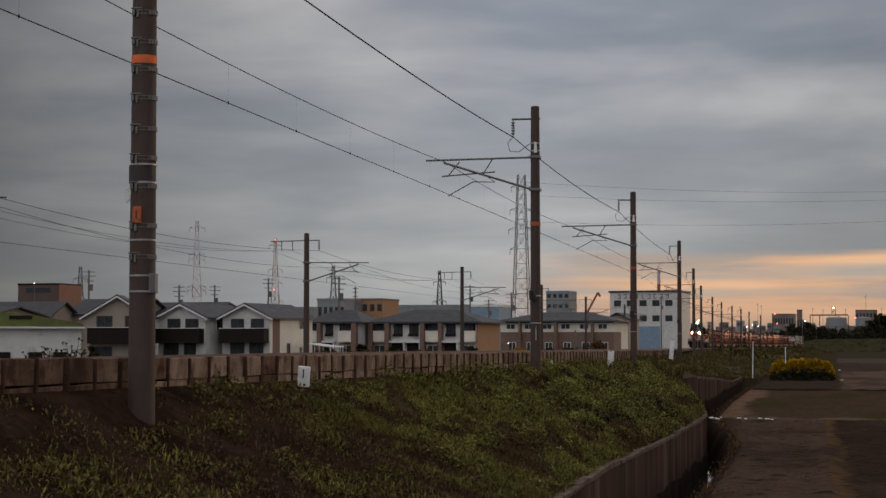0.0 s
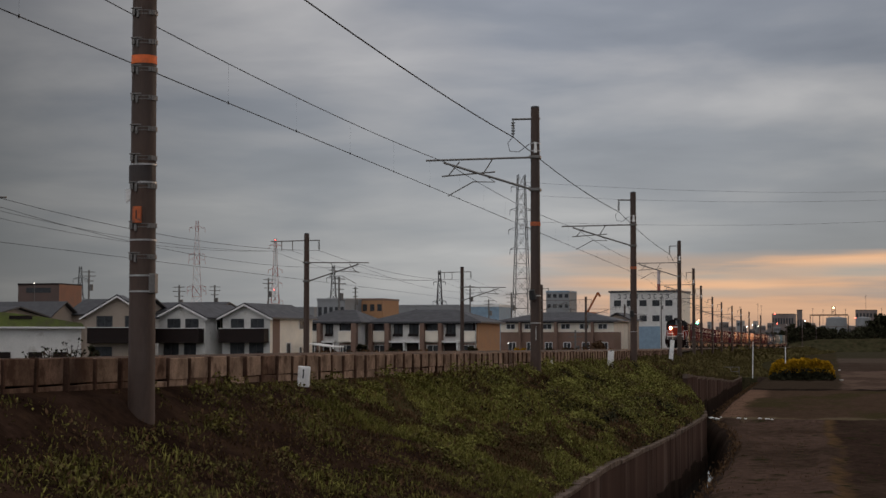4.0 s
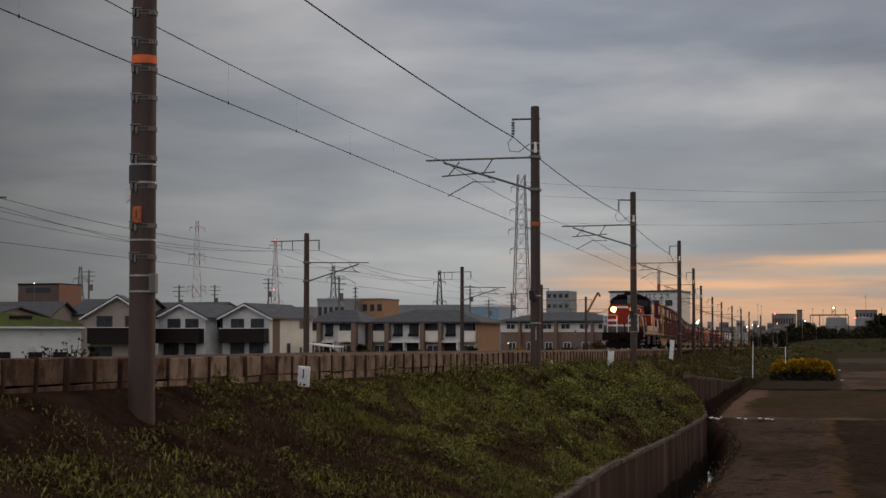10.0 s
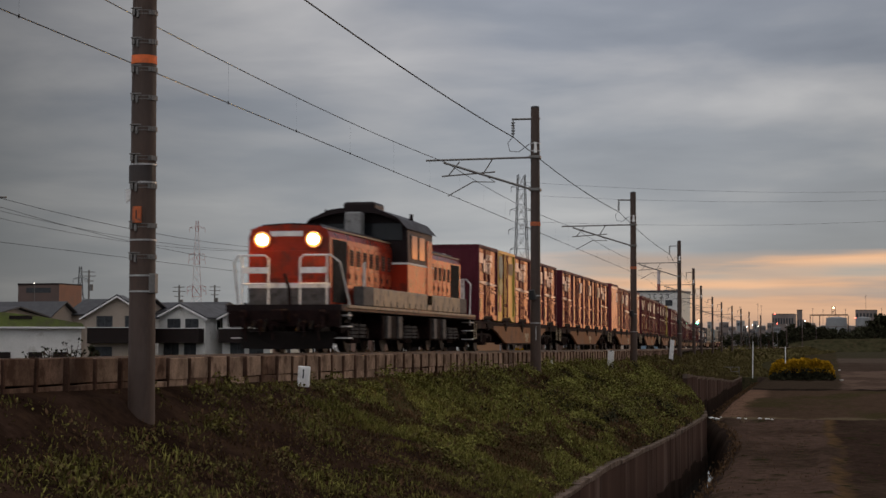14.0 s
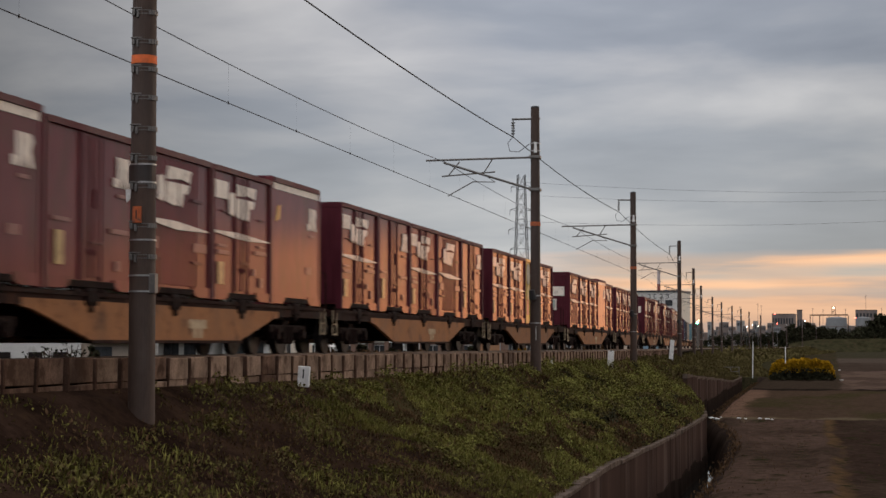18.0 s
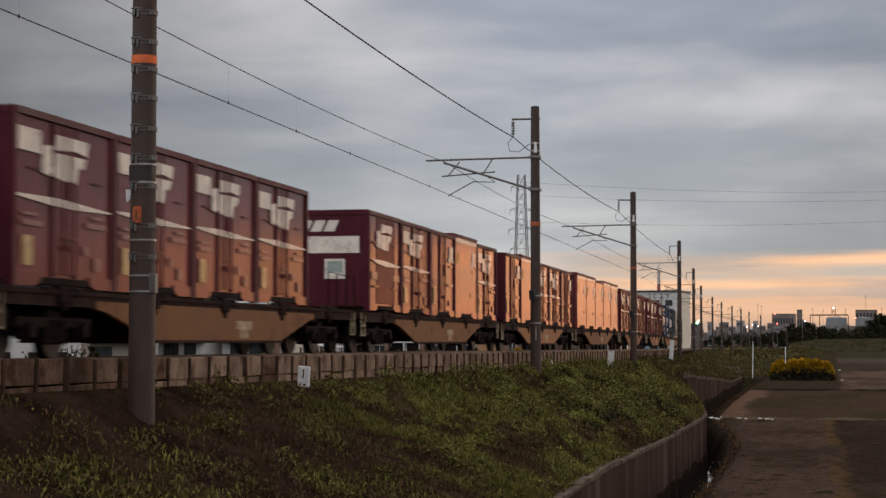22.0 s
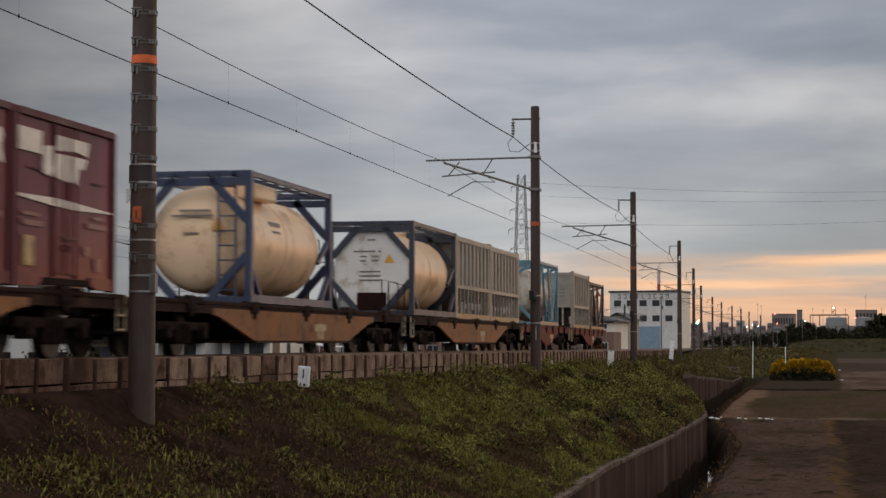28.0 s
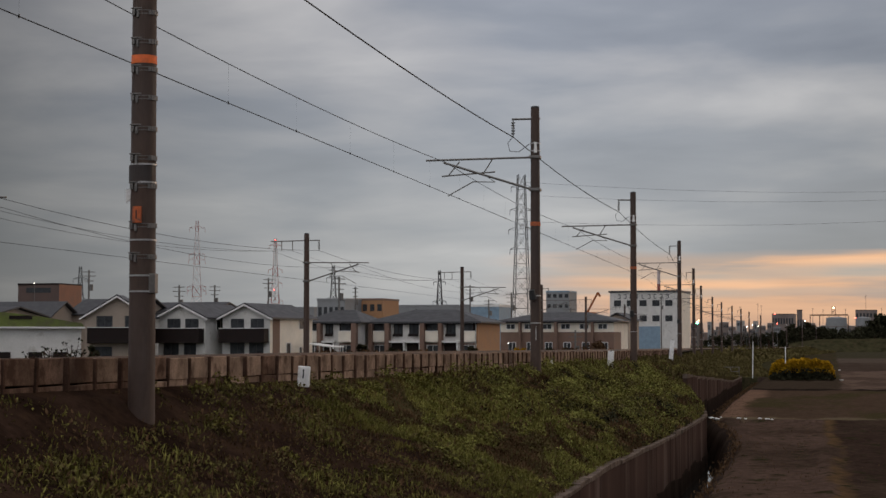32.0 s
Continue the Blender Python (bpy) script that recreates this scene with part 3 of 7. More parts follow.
def build_poles():
    # the near pole, wrapped with clamps, bands and plates
    x, y, base = -8.90, 23.3, 1.95
    t = thing("catenary_pole", "brown concrete catenary pole with steel bands and an orange marker band", "pole", pose(x, y, base), "catenary poles")
    r = 0.176
    h = 8.9
    bm = bm_new()
    cyl(bm, (0, 0, -0.8), (0, 0, h), r * 1.06, r * 0.86, 32)
    part("pole_shaft", bm, M["pole"], t)
    face = math.atan2(-x, -y)  # towards the camera

    def rad(z):
        return r * (1.04 - 0.18 * z / h)
    for z in (5.55, 5.147, 4.77, 4.38, 3.956, 3.557, 3.173, 2.636, 2.213, 5.95):
        bm = bm_new()
        R = rad(z)
        # perforated strap round the front half, with its clamp block
        for i in range(9):
            a = math.radians(-95 + i * 13)
            ca, sa = math.cos(a), math.sin(a)
            if i > 3:
                cyl(bm, (ca * R, sa * R, z - 0.035), (ca * R, sa * R, z + 0.03), 0.020, n=6)
        cyl(bm, (0, 0, z - 0.028), (0, 0, z - 0.018), R + 0.006, n=28)
        cyl(bm, (0, 0, z + 0.018), (0, 0, z + 0.028), R + 0.006, n=28)
        part("strap", bm, M["steel"], t)
        bm = bm_new()
        a = math.radians(-118)
        box(bm, -R * 0.80, -R * 1.06, z + 0.040, R * 0.15, -R * 0.5, z + 0.058, 0.004)
        box(bm, -R * 0.7, -R * 1.12, z - 0.05, -R * 0.45, -R * 0.6, z + 0.03, 0.004)
        box(bm, -R * 0.3, -R * 1.14, z - 0.08, -R * 0.1, -R * 0.6, z + 0.02, 0.004)
        part("strap_clamp", bm, M["steel"], t)
    for z in (3.457, 3.212, 2.428, 1.945, 1.73):
        bm = bm_new()
        cyl(bm, (0, 0, z), (0, 0, z + 0.022), rad(z) + 0.012, n=28)
        part("band", bm, M["band"], t, "bright steel band")
    bm = bm_new()
    cyl(bm, (0, 0, 4.85), (0, 0, 4.962), rad(4.9) + 0.008, n=32)
    part("orange_band", bm, M["orange"], t, "orange painted marker band")
    bm = bm_new()
    box(bm, -0.075, -0.205, 2.666, 0.045, -0.165, 2.889, 0.004)
    part("orange_plate", bm, M["worn_orange"], t, "small orange number plate")
    bm = bm_new()
    box(bm, -0.028, -0.209, 2.72, -0.012, -0.2045, 2.84)
    part("plate_bar", bm, M["sleeve"], t)
    bm = bm_new()
    prism(bm, [(-0.215, 3.13), (-0.11, 3.13), (-0.16, 2.98), (-0.205, 2.95)], -0.10, -0.085)
    part("white_tag", bm, M["white"], t, "torn white tag")
    bm = bm_new()
    cyl(bm, (-0.012, 0, 3.215), (-0.012, 0, 3.455), rad(3.3) + 0.012, n=28)
    part("dark_sleeve", bm, M["sleeve"], t, "dark brown sleeve")
    bm = bm_new()
    box(bm, 0.13, -0.12, 1.714, 0.225, 0.0, 1.983, 0.01)
    part("junction_box", bm, M["steel"], t, "small grey box on the shaft")
    # the others of the near row: height above base 8.85
    for i, (px, py) in enumerate(((-8.9, 59.2), (-8.9, 93.0), (-9.95, 141), (-12.0, 191), (-14.4, 245), (-15.8, 300), (-16.0, 335), (-15.4, 366), (-14.6, 392), (-14.0, 425), (-12.6, 470), (-10.5, 520), (-7.5, 580), (-3, 650), (2, 730))):
        b = 1.93 + track_z(py) + (0.30 if py > 120 else 0.03)
        pole_thing(px, py, b, b + 8.85, 0.168, True, arms=py < 420)
    for i, (px, py) in enumerate(((-28.5, 53), (-28.5, 100.8), (-28.5, 148.4), (-28.8, 196), (-30.3, 248), (-30.2, 300))):
        b = 0.9
        t = pole_thing(px, py, b, 9.25, 0.17, False, label="slim concrete catenary pole beside the far line", mirror=-1)
        bm = bm_new()
        tube(bm, [(0.2, 0, 7.99), (-2.15, 0, 7.95)], 0.035)
        part("cross_arm", bm, M["steel"], t)
        bm = bm_new()
        for xx in (-0.85, -1.5):
            cyl(bm, (xx, 0, 7.95), (xx, 0, 7.4), 0.025)
        part("hanger", bm, M["steel"], t)


def wire(name, pts, r, sag=0.0, label="", n=10):
    bm = bm_new()
    path = []
    for a, b in zip(pts, pts[1:]):
        a, b = Vector(a), Vector(b)
        for i in range(n):
            u = i / n
            p = a.lerp(b, u)
            p.z -= sag * 4 * u * (1 - u)
            path.append(p)
    path.append(Vector(pts[-1]))
    tube(bm, path, r, 4)
    return tagged(part(name, bm, M["wire"]), label or "thin dark overhead wire between the poles", "wire", "overhead wires")


def build_wires():
    near = [(-8.87, 23.3, 0), (-8.9, 59.2, 0), (-8.9, 93.0, 0), (-9.95, 141, 0), (-12.0, 191, 0), (-14.4, 245, 0), (-15.8, 300, 0)]
    near = [(-8.87, -12.0, 0)] + near
    top = lambda y: 1.93 + track_z(y) + 8.85 + (0.30 if y > 120 else 0.03)
    wire("feeder_wire", [(x - 0.74, y, top(y) - 0.95) for x, y, _ in near], 0.020, 0.2)
    wire("messenger_wire", [(track_x(y) + 0.0, y, top(y) - 1.75) for x, y, _ in near], 0.011, 0.22)
    cw = wire("contact_wire", [(track_x(y) + 0.0, y, top(y) - 2.78) for x, y, _ in near], 0.011, 0.0)
    # dropper clips
    for (x0, y0, _), (x1, y1, _) in zip(near[1:4], near[2:5]):
        n = 7
        for i in range(n):
            u = (i + 0.5) / n
            y = y0 + (y1 - y0) * u
            zc = (top(y0) + (top(y1) - top(y0)) * u) - 2.78
            part("dropper", cyl(bm_new(), (track_x(y), y, zc), (track_x(y), y, zc + 1.03 - 0.88 * u * (1 - u)), 0.0011, n=4), M["wire"], cw)
            bm = cyl(bm_new(), (track_x(y), y, zc - 0.025), (track_x(y), y, zc + 0.035), 0.017, 0.013, 6)
            part("clip", bm, M["wire"], cw)
    far = [(-28.5, 5, 0), (-28.5, 53, 0), (-28.5, 100.8, 0), (-28.5, 148.4, 0), (-28.8, 196, 0), (-30.3, 248, 0)]
    wire("feeder_wire", [(x + 0.74, y, 8.3) for x, y, _ in far], 0.010, 0.6)
    wire("messenger_wire", [(x + 3.2, y, 7.35) for x, y, _ in far], 0.008, 0.7)
    wire("contact_wire", [(x + 3.2, y, 6.2) for x, y, _ in far], 0.008, 0.0)
    wire("feeder_wire", [(x - 0.85, y, 8.3) for x, y, _ in far], 0.008, 0.7)
    wire("feeder_wire", [(x - 2.1, y, 8.3) for x, y, _ in far], 0.008, 0.7)


def build_wall():
    # low retaining wall of concrete panels between posts, along the ballast's edge
    t = thing("retaining_wall", "low wall of weathered concrete panels between posts", "wall", kind="structure")
    bm = bm_new()
    box(bm, -0.04, 0.0, -0.168, 0.04, 0.86, 0.168, 0.012)
    panel = put("panel", bm, M["panel"])
    # a darker brown copy of the panel, for the near stretch
    stained = panel.copy()
    stained.materials[0] = M["panel_dark"]
    bm = bm_new()
    box(bm, -0.055, -0.030, -0.75, 0.06, 0.030, 0.0, 0.012)
    post = put("post", bm, M["post"])
    rng = random.Random(4)
    o = 2.28
    y, k = 8.0, 0
    while y < 150:
        z = RAIL_Z + (0.05 - 0.0032 * (y - 18) if y < 100 else track_z(y) - 0.07)
        x = track_x(y) + o
        yaw = math.degrees(math.atan(bend(y)[1]))
        part("post", post, None, t, m=pose(x + 0.02, y, z + rng.uniform(-0.03, 0.02), 0, rng.uniform(-2, 3), yaw))
        for j in range(2):
            part("panel", stained if y < 27 + rng.uniform(-5, 5) else panel, None, t, m=pose(x + rng.uniform(-0.015, 0.015), y + 0.05, z - 0.17 - j * 0.35 + rng.uniform(-0.012, 0.012), rng.uniform(-0.8, 0.8), rng.uniform(-2, 2), yaw))
        y += 0.96
        k += 1


build_poles()
build_wires()
build_wall()


# ---- the goods train ----
T = {
    "maroon": surf("container_maroon", (0.168, 0.041, 0.046), 0.13, var=0.22, scale=0.9, bump=0.10, fine=6, dirt=(0.115, 0.040, 0.033), dirt_amt=0.35, jitter=0.18, stretch=(1, 1, 0.35), spec=0.050),
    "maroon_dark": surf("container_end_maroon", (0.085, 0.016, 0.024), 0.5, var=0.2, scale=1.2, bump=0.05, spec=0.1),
    "label_yellow": surf("yellowish_plate", (0.55, 0.40, 0.20), 0.15, var=0.2, scale=5, bump=0.0, dirt=(0.3, 0.18, 0.12), dirt_amt=0.3, spec=0.035),
    "seam": surf("door_seam", (0.090, 0.022, 0.028), 0.15, var=0.2, bump=0.05, spec=0.035),
    "yellow": surf("container_yellow", (0.42, 0.34, 0.07), 0.15, var=0.2, scale=1.2, bump=0.06, dirt=(0.27, 0.2, 0.08), dirt_amt=0.25, spec=0.035),
    "mark": surf("white_marking", (0.84, 0.75, 0.65), 0.16, var=0.15, scale=4, bump=0.0, dirt=(0.46, 0.34, 0.28), dirt_amt=0.25, spec=0.035),
    "mark_dim": surf("faded_marking", (0.29, 0.145, 0.125), 0.15, var=0.2, scale=5, bump=0.0, spec=0.035),
    "faded_blue": surf("faded_blue_mark", (0.24, 0.31, 0.26), 0.4, var=0.3, scale=5, bump=0.0, spec=0.1),
    "faded_cream": surf("faded_cream_mark", (0.55, 0.47, 0.20), 0.4, var=0.3, scale=5, bump=0.0, spec=0.1),
    "olive": surf("olive_mark", (0.11, 0.09, 0.03), 0.4, var=0.3, scale=5, bump=0.0, spec=0.1),
    "label_green": surf("green_label", (0.33, 0.39, 0.35), 0.5, var=0.2, scale=6, bump=0.0),
    "sill_mark": surf("sill_marking", (0.46, 0.36, 0.24), 0.6, var=0.3, scale=5, bump=0.0, dirt=(0.2, 0.12, 0.07), dirt_amt=0.4, spec=0.05),
    "wagon": surf("wagon_brown", (0.265, 0.116, 0.050), 0.6, var=0.25, scale=1.2, bump=0.1, dirt=(0.075, 0.034, 0.020), dirt_amt=0.28, jitter=0.25, spec=0.08),
    "wagon_dark": surf("wagon_dark", (0.021, 0.0085, 0.007), 0.8, var=0.4, scale=1.5, bump=0.15, dirt=(0.060, 0.024, 0.014), dirt_amt=0.28, spec=0.08),
    "wagon_red": surf("wagon_red", (0.115, 0.016, 0.014), 0.5, var=0.3, scale=1.2, bump=0.1, dirt=(0.06, 0.022, 0.02), dirt_amt=0.35, spec=0.03),
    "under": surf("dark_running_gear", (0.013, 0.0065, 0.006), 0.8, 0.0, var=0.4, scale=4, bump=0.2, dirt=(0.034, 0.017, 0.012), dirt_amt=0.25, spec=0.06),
    "wheel": surf("wheel_steel", (0.018, 0.010, 0.009), 0.7, 0.1, var=0.3, scale=5, bump=0.1),
    "loco": surf("loco_orange_red", (0.31, 0.029, 0.012), 0.17, var=0.22, scale=1.4, bump=0.04, dirt=(0.15, 0.030, 0.018), dirt_amt=0.5, spec=0.12),
    "loco_grey": surf("loco_dark_grey", (0.018, 0.012, 0.012), 0.4, var=0.2, scale=2, bump=0.05, spec=0.08),
    "loco_cream": surf("loco_skirt_cream", (0.37, 0.255, 0.15), 0.55, var=0.25, scale=2, bump=0.08, dirt=(0.14, 0.10, 0.08), dirt_amt=0.4),
    "loco_white": surf("loco_white", (0.74, 0.71, 0.68), 0.5, var=0.15, scale=3, bump=0.03, dirt=(0.4, 0.33, 0.3), dirt_amt=0.25),
    "loco_black": surf("loco_grille", (0.012, 0.009, 0.008), 0.8, var=0.3, scale=6, bump=0.1, spec=0.1),
    "loco_rust": surf("loco_louvre_rust", (0.16, 0.03, 0.016), 0.4, var=0.3, scale=4, bump=0.05, spec=0.05),
    # lighter orange that carries the hood side's bronze sheen
    "loco_bronze": surf("loco_sheen_orange", (0.40, 0.075, 0.030), 0.2, var=0.3, scale=3, bump=0.05, dirt=(0.20, 0.05, 0.03), dirt_amt=0.4, spec=0.12),
    "exhaust": surf("exhaust_grey", (0.20, 0.195, 0.19), 0.6, var=0.2, scale=3, bump=0.05, dirt=(0.09, 0.08, 0.075), dirt_amt=0.3),
    "glass": surf("cab_glass", (0.02, 0.022, 0.025), 0.08, var=0.1, bump=0.0, spec=0.2),
    "lamp": glow("headlight_glow", (1.0, 0.60, 0.24), 700.0),
    # weak emission that imitates the halo round a headlight
    "reflector": glow("halo_glow", (1.0, 0.44, 0.12), 1.0),
    "loco_lower": surf("loco_lower_grey", (0.10, 0.088, 0.082), 0.6, var=0.3, scale=3, bump=0.08, dirt=(0.05, 0.04, 0.035), dirt_amt=0.4, spec=0.15),
    "tank_cream": surf("tank_cream", (0.88, 0.63, 0.40), 0.35, var=0.10, scale=0.8, bump=0.03, dirt=(0.52, 0.30, 0.13), dirt_amt=0.32, spec=0.3),
    "tank_white": surf("tank_white", (0.74, 0.71, 0.66), 0.4, var=0.08, scale=0.8, bump=0.03, dirt=(0.42, 0.31, 0.20), dirt_amt=0.22, spec=0.2),
    "tank_rusty": surf("tank_rusty", (0.62, 0.55, 0.46), 0.4, var=0.15, scale=0.9, bump=0.03, dirt=(0.24, 0.13, 0.06), dirt_amt=0.55, stretch=(1, 1, 0.6), spec=0.2),
    "tank_brown": surf("tank_brown", (0.24, 0.165, 0.12), 0.45, var=0.2, scale=1.2, bump=0.05, dirt=(0.12, 0.07, 0.045), dirt_amt=0.4, spec=0.15),
    "frame_blue": surf("frame_blue", (0.028, 0.042, 0.090), 0.5, var=0.2, scale=3, bump=0.05, dirt=(0.05, 0.045, 0.045), dirt_amt=0.25),
    "frame_navy": surf("frame_navy", (0.030, 0.034, 0.048), 0.5, var=0.2, scale=3, bump=0.05),
    "frame_teal": surf("frame_light_blue", (0.10, 0.235, 0.29), 0.5, var=0.2, scale=3, bump=0.05, dirt=(0.2, 0.2, 0.18), dirt_amt=0.25),
    "hopper_dark": surf("hopper_dark", (0.035, 0.028, 0.024), 0.7, var=0.3, scale=2, bump=0.05, spec=0.1),
    "frame_brown": surf("frame_brown", (0.075, 0.052, 0.042), 0.55, var=0.2, scale=3, bump=0.05),
    "bulk": surf("bulk_grey", (0.32, 0.28, 0.225), 0.55, var=0.14, scale=1.5, bump=0.05, dirt=(0.2, 0.16, 0.13), dirt_amt=0.25),
    "timber": surf("bed_timber", (0.45, 0.28, 0.13), 0.7, var=0.3, scale=4, bump=0.1),
    "sign": surf("warning_orange", (0.72, 0.36, 0.05), 0.5, var=0.1, bump=0.0),
    "ink_dim": surf("faded_ink", (0.20, 0.17, 0.15), 0.6, var=0.2, bump=0.0),
    "ink": surf("dark_ink", (0.06, 0.06, 0.07), 0.6, var=0.1, bump=0.0),
}
CL, CW, CH = 3.655, 1.225, 2.50      # twelve-foot container: length, half width, height


def side_plate(name, outline, mat, parent, proud=0.006, label="", x=CW):
    """A flat marking on the near side: an outline in y, z."""
    bm = bm_new()
    a = [bm.verts.new((x + proud, y, z)) for y, z in outline]
    b = [bm.verts.new((x - 0.01, y, z)) for y, z in outline]
    k = len(outline)
    bm.faces.new(a)
    for i in range(k):
        bm.faces.new((a[i], a[(i + 1) % k], b[(i + 1) % k], b[i]))
    bmesh.ops.recalc_face_normals(bm, faces=bm.faces)
    return part(name, bm, mat, parent, label)


def end_plate(name, outline, mat, parent, proud=0.006, y=-CL / 2, label=""):
    bm = bm_new()
    a = [bm.verts.new((x, y - proud, z)) for x, z in outline]
    b = [bm.verts.new((x, y + 0.01, z)) for x, z in outline]
    k = len(outline)
    bm.faces.new(a)
    for i in range(k):
        bm.faces.new((a[i], a[(i + 1) % k], b[(i + 1) % k], b[i]))
    bmesh.ops.recalc_face_normals(bm, faces=bm.faces)
    return part(name, bm, mat, parent, label)


def rect(y0, z0, y1, z1):
    return [(y0, z0), (y1, z0), (y1, z1), (y0, z1)]


def container(kind, label, paint="maroon"):
    """A twelve-foot container, its near side towards +x, its front end towards -y. Its base is at z = 0."""
    t = thing("container", label, "container", group="freight containers")
    h = CH + (0.10 if kind == "tall" else 0.0)
    p = T[paint]
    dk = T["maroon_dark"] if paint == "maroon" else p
    l2 = CL / 2
    bm = bm_new()
    box(bm, -CW + 0.03, -l2 + 0.03, 0.12, CW - 0.03, l2 - 0.03, h - 0.06)
    part("body", bm, p, t)
    bm = bm_new()
    box(bm, -CW, -l2, h - 0.10, CW, -l2 + 0.10, h)
    box(bm, -CW, l2 - 0.10, h - 0.10, CW, l2, h)
    box(bm, CW - 0.10, -l2 + 0.101, h - 0.10, CW + 0.028, l2 - 0.101, h - 0.002)
    box(bm, -CW, -l2, h - 0.10, -CW + 0.1, l2, h)
    box(bm, -CW + 0.08, -l2 + 0.08, h - 0.07, CW - 0.08, l2 - 0.08, h - 0.035)
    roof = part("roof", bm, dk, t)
    if kind in ("tall", "plain", "ribbed"):
        for i in range(7):
            y = -l2 + 0.25 + i * (CL - 0.5) / 6
            part("roof_rib", box(bm_new(), -CW + 0.12, y - 0.10, h - 0.05, CW - 0.05, y + 0.10, h + 0.035, 0.02), dk, roof)
    for sx in (-1, 1):
        for sy in (-1, 1):
            bm = bm_new()
            flush = kind in ("tall", "plain")
            x, y = sx * (CW + (0.006 if flush else 0.022)), sy * (l2 + (0.022 if flush else 0.01))
            box(bm, min(x, x - sx * 0.145), min(y, y - sy * 0.11), 0.0, max(x, x - sx * 0.145), max(y, y - sy * 0.11), h - 0.004, 0.012)
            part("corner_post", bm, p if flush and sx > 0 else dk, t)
    # bottom side rails: a rounded foot at each end, painted pocket shade between
    w = CW + 0.004
    foot = [(0.1, 0.02), (0.72, 0.02), (0.84, 0.05), (0.92, 0.10), (0.98, 0.20), (0.1, 0.20)]
    for s in (-1, 1):
        for e in (-1, 1):
            out = [(e * (l2 - u), z) for u, z in foot]
            bm = bm_new()
            a = [bm.verts.new((s * w, y, z)) for y, z in out]
            b = [bm.verts.new((s * (w - 0.09), y, z)) for y, z in out]
            bm.faces.new(a), bm.faces.new(b)
            for i in range(len(out)):
                bm.faces.new((a[i], a[(i + 1) % len(out)], b[(i + 1) % len(out)], b[i]))
            bmesh.ops.recalc_face_normals(bm, faces=bm.faces)
            part("bottom_rail", bm, p, t)
        # solid dark bar: no opening, the pocket's shade is its colour
        part("fork_pocket", box(bm_new(), s * CW - 0.05, -l2 + 0.90, 0.05, s * CW + 0.001, l2 - 0.90, 0.155, 0.01), T["under"], t, "dark bar painted for the shaded fork pocket")
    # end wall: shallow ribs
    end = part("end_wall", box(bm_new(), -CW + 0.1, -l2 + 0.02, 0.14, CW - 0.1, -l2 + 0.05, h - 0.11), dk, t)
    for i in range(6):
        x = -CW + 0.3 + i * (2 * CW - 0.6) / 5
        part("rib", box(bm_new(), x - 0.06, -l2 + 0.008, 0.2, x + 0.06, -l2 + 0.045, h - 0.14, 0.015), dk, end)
    if kind in ("door", "mono"):
        # a pair of side doors in the middle, with rods, handles and hinges
        for y0, y1 in ((-0.44, -0.078), (-0.062, 0.30)):
            bm = bm_new()
            box(bm, CW - 0.05, y0, 0.22, CW - 0.006, y1, h - 0.13)
            d = part("door", bm, p, t)
            bm = bm_new()
            yr = y0 + 0.12 if y0 > -0.1 else y1 - 0.12
            cyl(bm, (CW + 0.024, yr, 0.2), (CW + 0.024, yr, h - 0.14), 0.013, n=6)
            box(bm, CW - 0.01, yr - 0.035, 0.54, CW + 0.03, yr + 0.035, 0.64, 0.01)
            part("lock_rod", bm, T["seam"], d)
            bm = bm_new()
            box(bm, CW, min(yr, yr + 0.26), 0.72, CW + 0.03, max(yr, yr + 0.26), 0.75)
            part("handle", bm, T["seam"], d)
            if y0 > -0.1:
                part("lock_slot", box(bm_new(), CW - 0.01, yr - 0.03, 1.26, CW + 0.03, yr + 0.03, 1.56, 0.008), T["seam"], d)
        for y in (-0.47, 0.33):
            bm = bm_new()
            box(bm, CW - 0.05, y - 0.03, 0.165, CW + 0.014, y + 0.03, h - 0.102, 0.006)
            part("door_post", bm, T["seam"], t)
    if kind in ("ribbed",):
        bm = bm_new()
        for i in range(9):
            y = -0.85 + i * 0.24
            box(bm, CW - 0.045, y - 0.05, 0.2, CW - 0.008, y + 0.05, h - 0.13, 0.014)
        part("side_ribs", bm, p, t)
        for y in (-1.05, 1.05):
            for z in (0.62, 1.72):
                bm = bm_new()
                box(bm, CW - 0.03, y - 0.28, z - 0.02, CW + 0.012, y + 0.28, z + 0.03)
                part("slot", bm, T["seam"], t)
    if kind in ("tall", "plain"):
        # one pressed sheet with shallow wide flutes
        part("side_sheet", box(bm_new(), CW - 0.035, -l2 + 0.10, 0.15, CW - 0.010, l2 - 0.10, h - 0.10, 0.006), p, t)
    if kind == "tall":
        side_plate("stripe", rect(-l2 + 0.12, h - 0.24, l2 - 0.12, h - 0.11), T["mark"], t, 0.004)
        side_plate("leaf_mark", [(-1.55, 1.70), (-1.28, 1.76), (-1.22, 2.06), (-1.40, 2.02)], T["sign"], t, 0.003, "small yellow leaf mark")
    # markings
    mk = T["mark"]
    if kind in ("door", "ribbed") and paint == "maroon":
        k = -0.15 if kind == "ribbed" else -0.06
        logo = (((-0.38, 2.00), (-0.32, 2.23), (0.83, 2.23), (0.76, 2.01), (0.34, 2.05)),
                ((-0.83, 1.64), (-0.81, 2.02), (-0.52, 2.06), (-0.49, 1.68), (-0.60, 1.60)),
                ((-0.43, 1.62), (-0.39, 1.96), (0.18, 1.97), (0.12, 1.58), (-0.10, 1.57)),
                ((0.21, 1.60), (0.25, 1.97), (0.75, 1.97), (0.64, 1.82), (0.44, 1.80), (0.36, 1.56)))
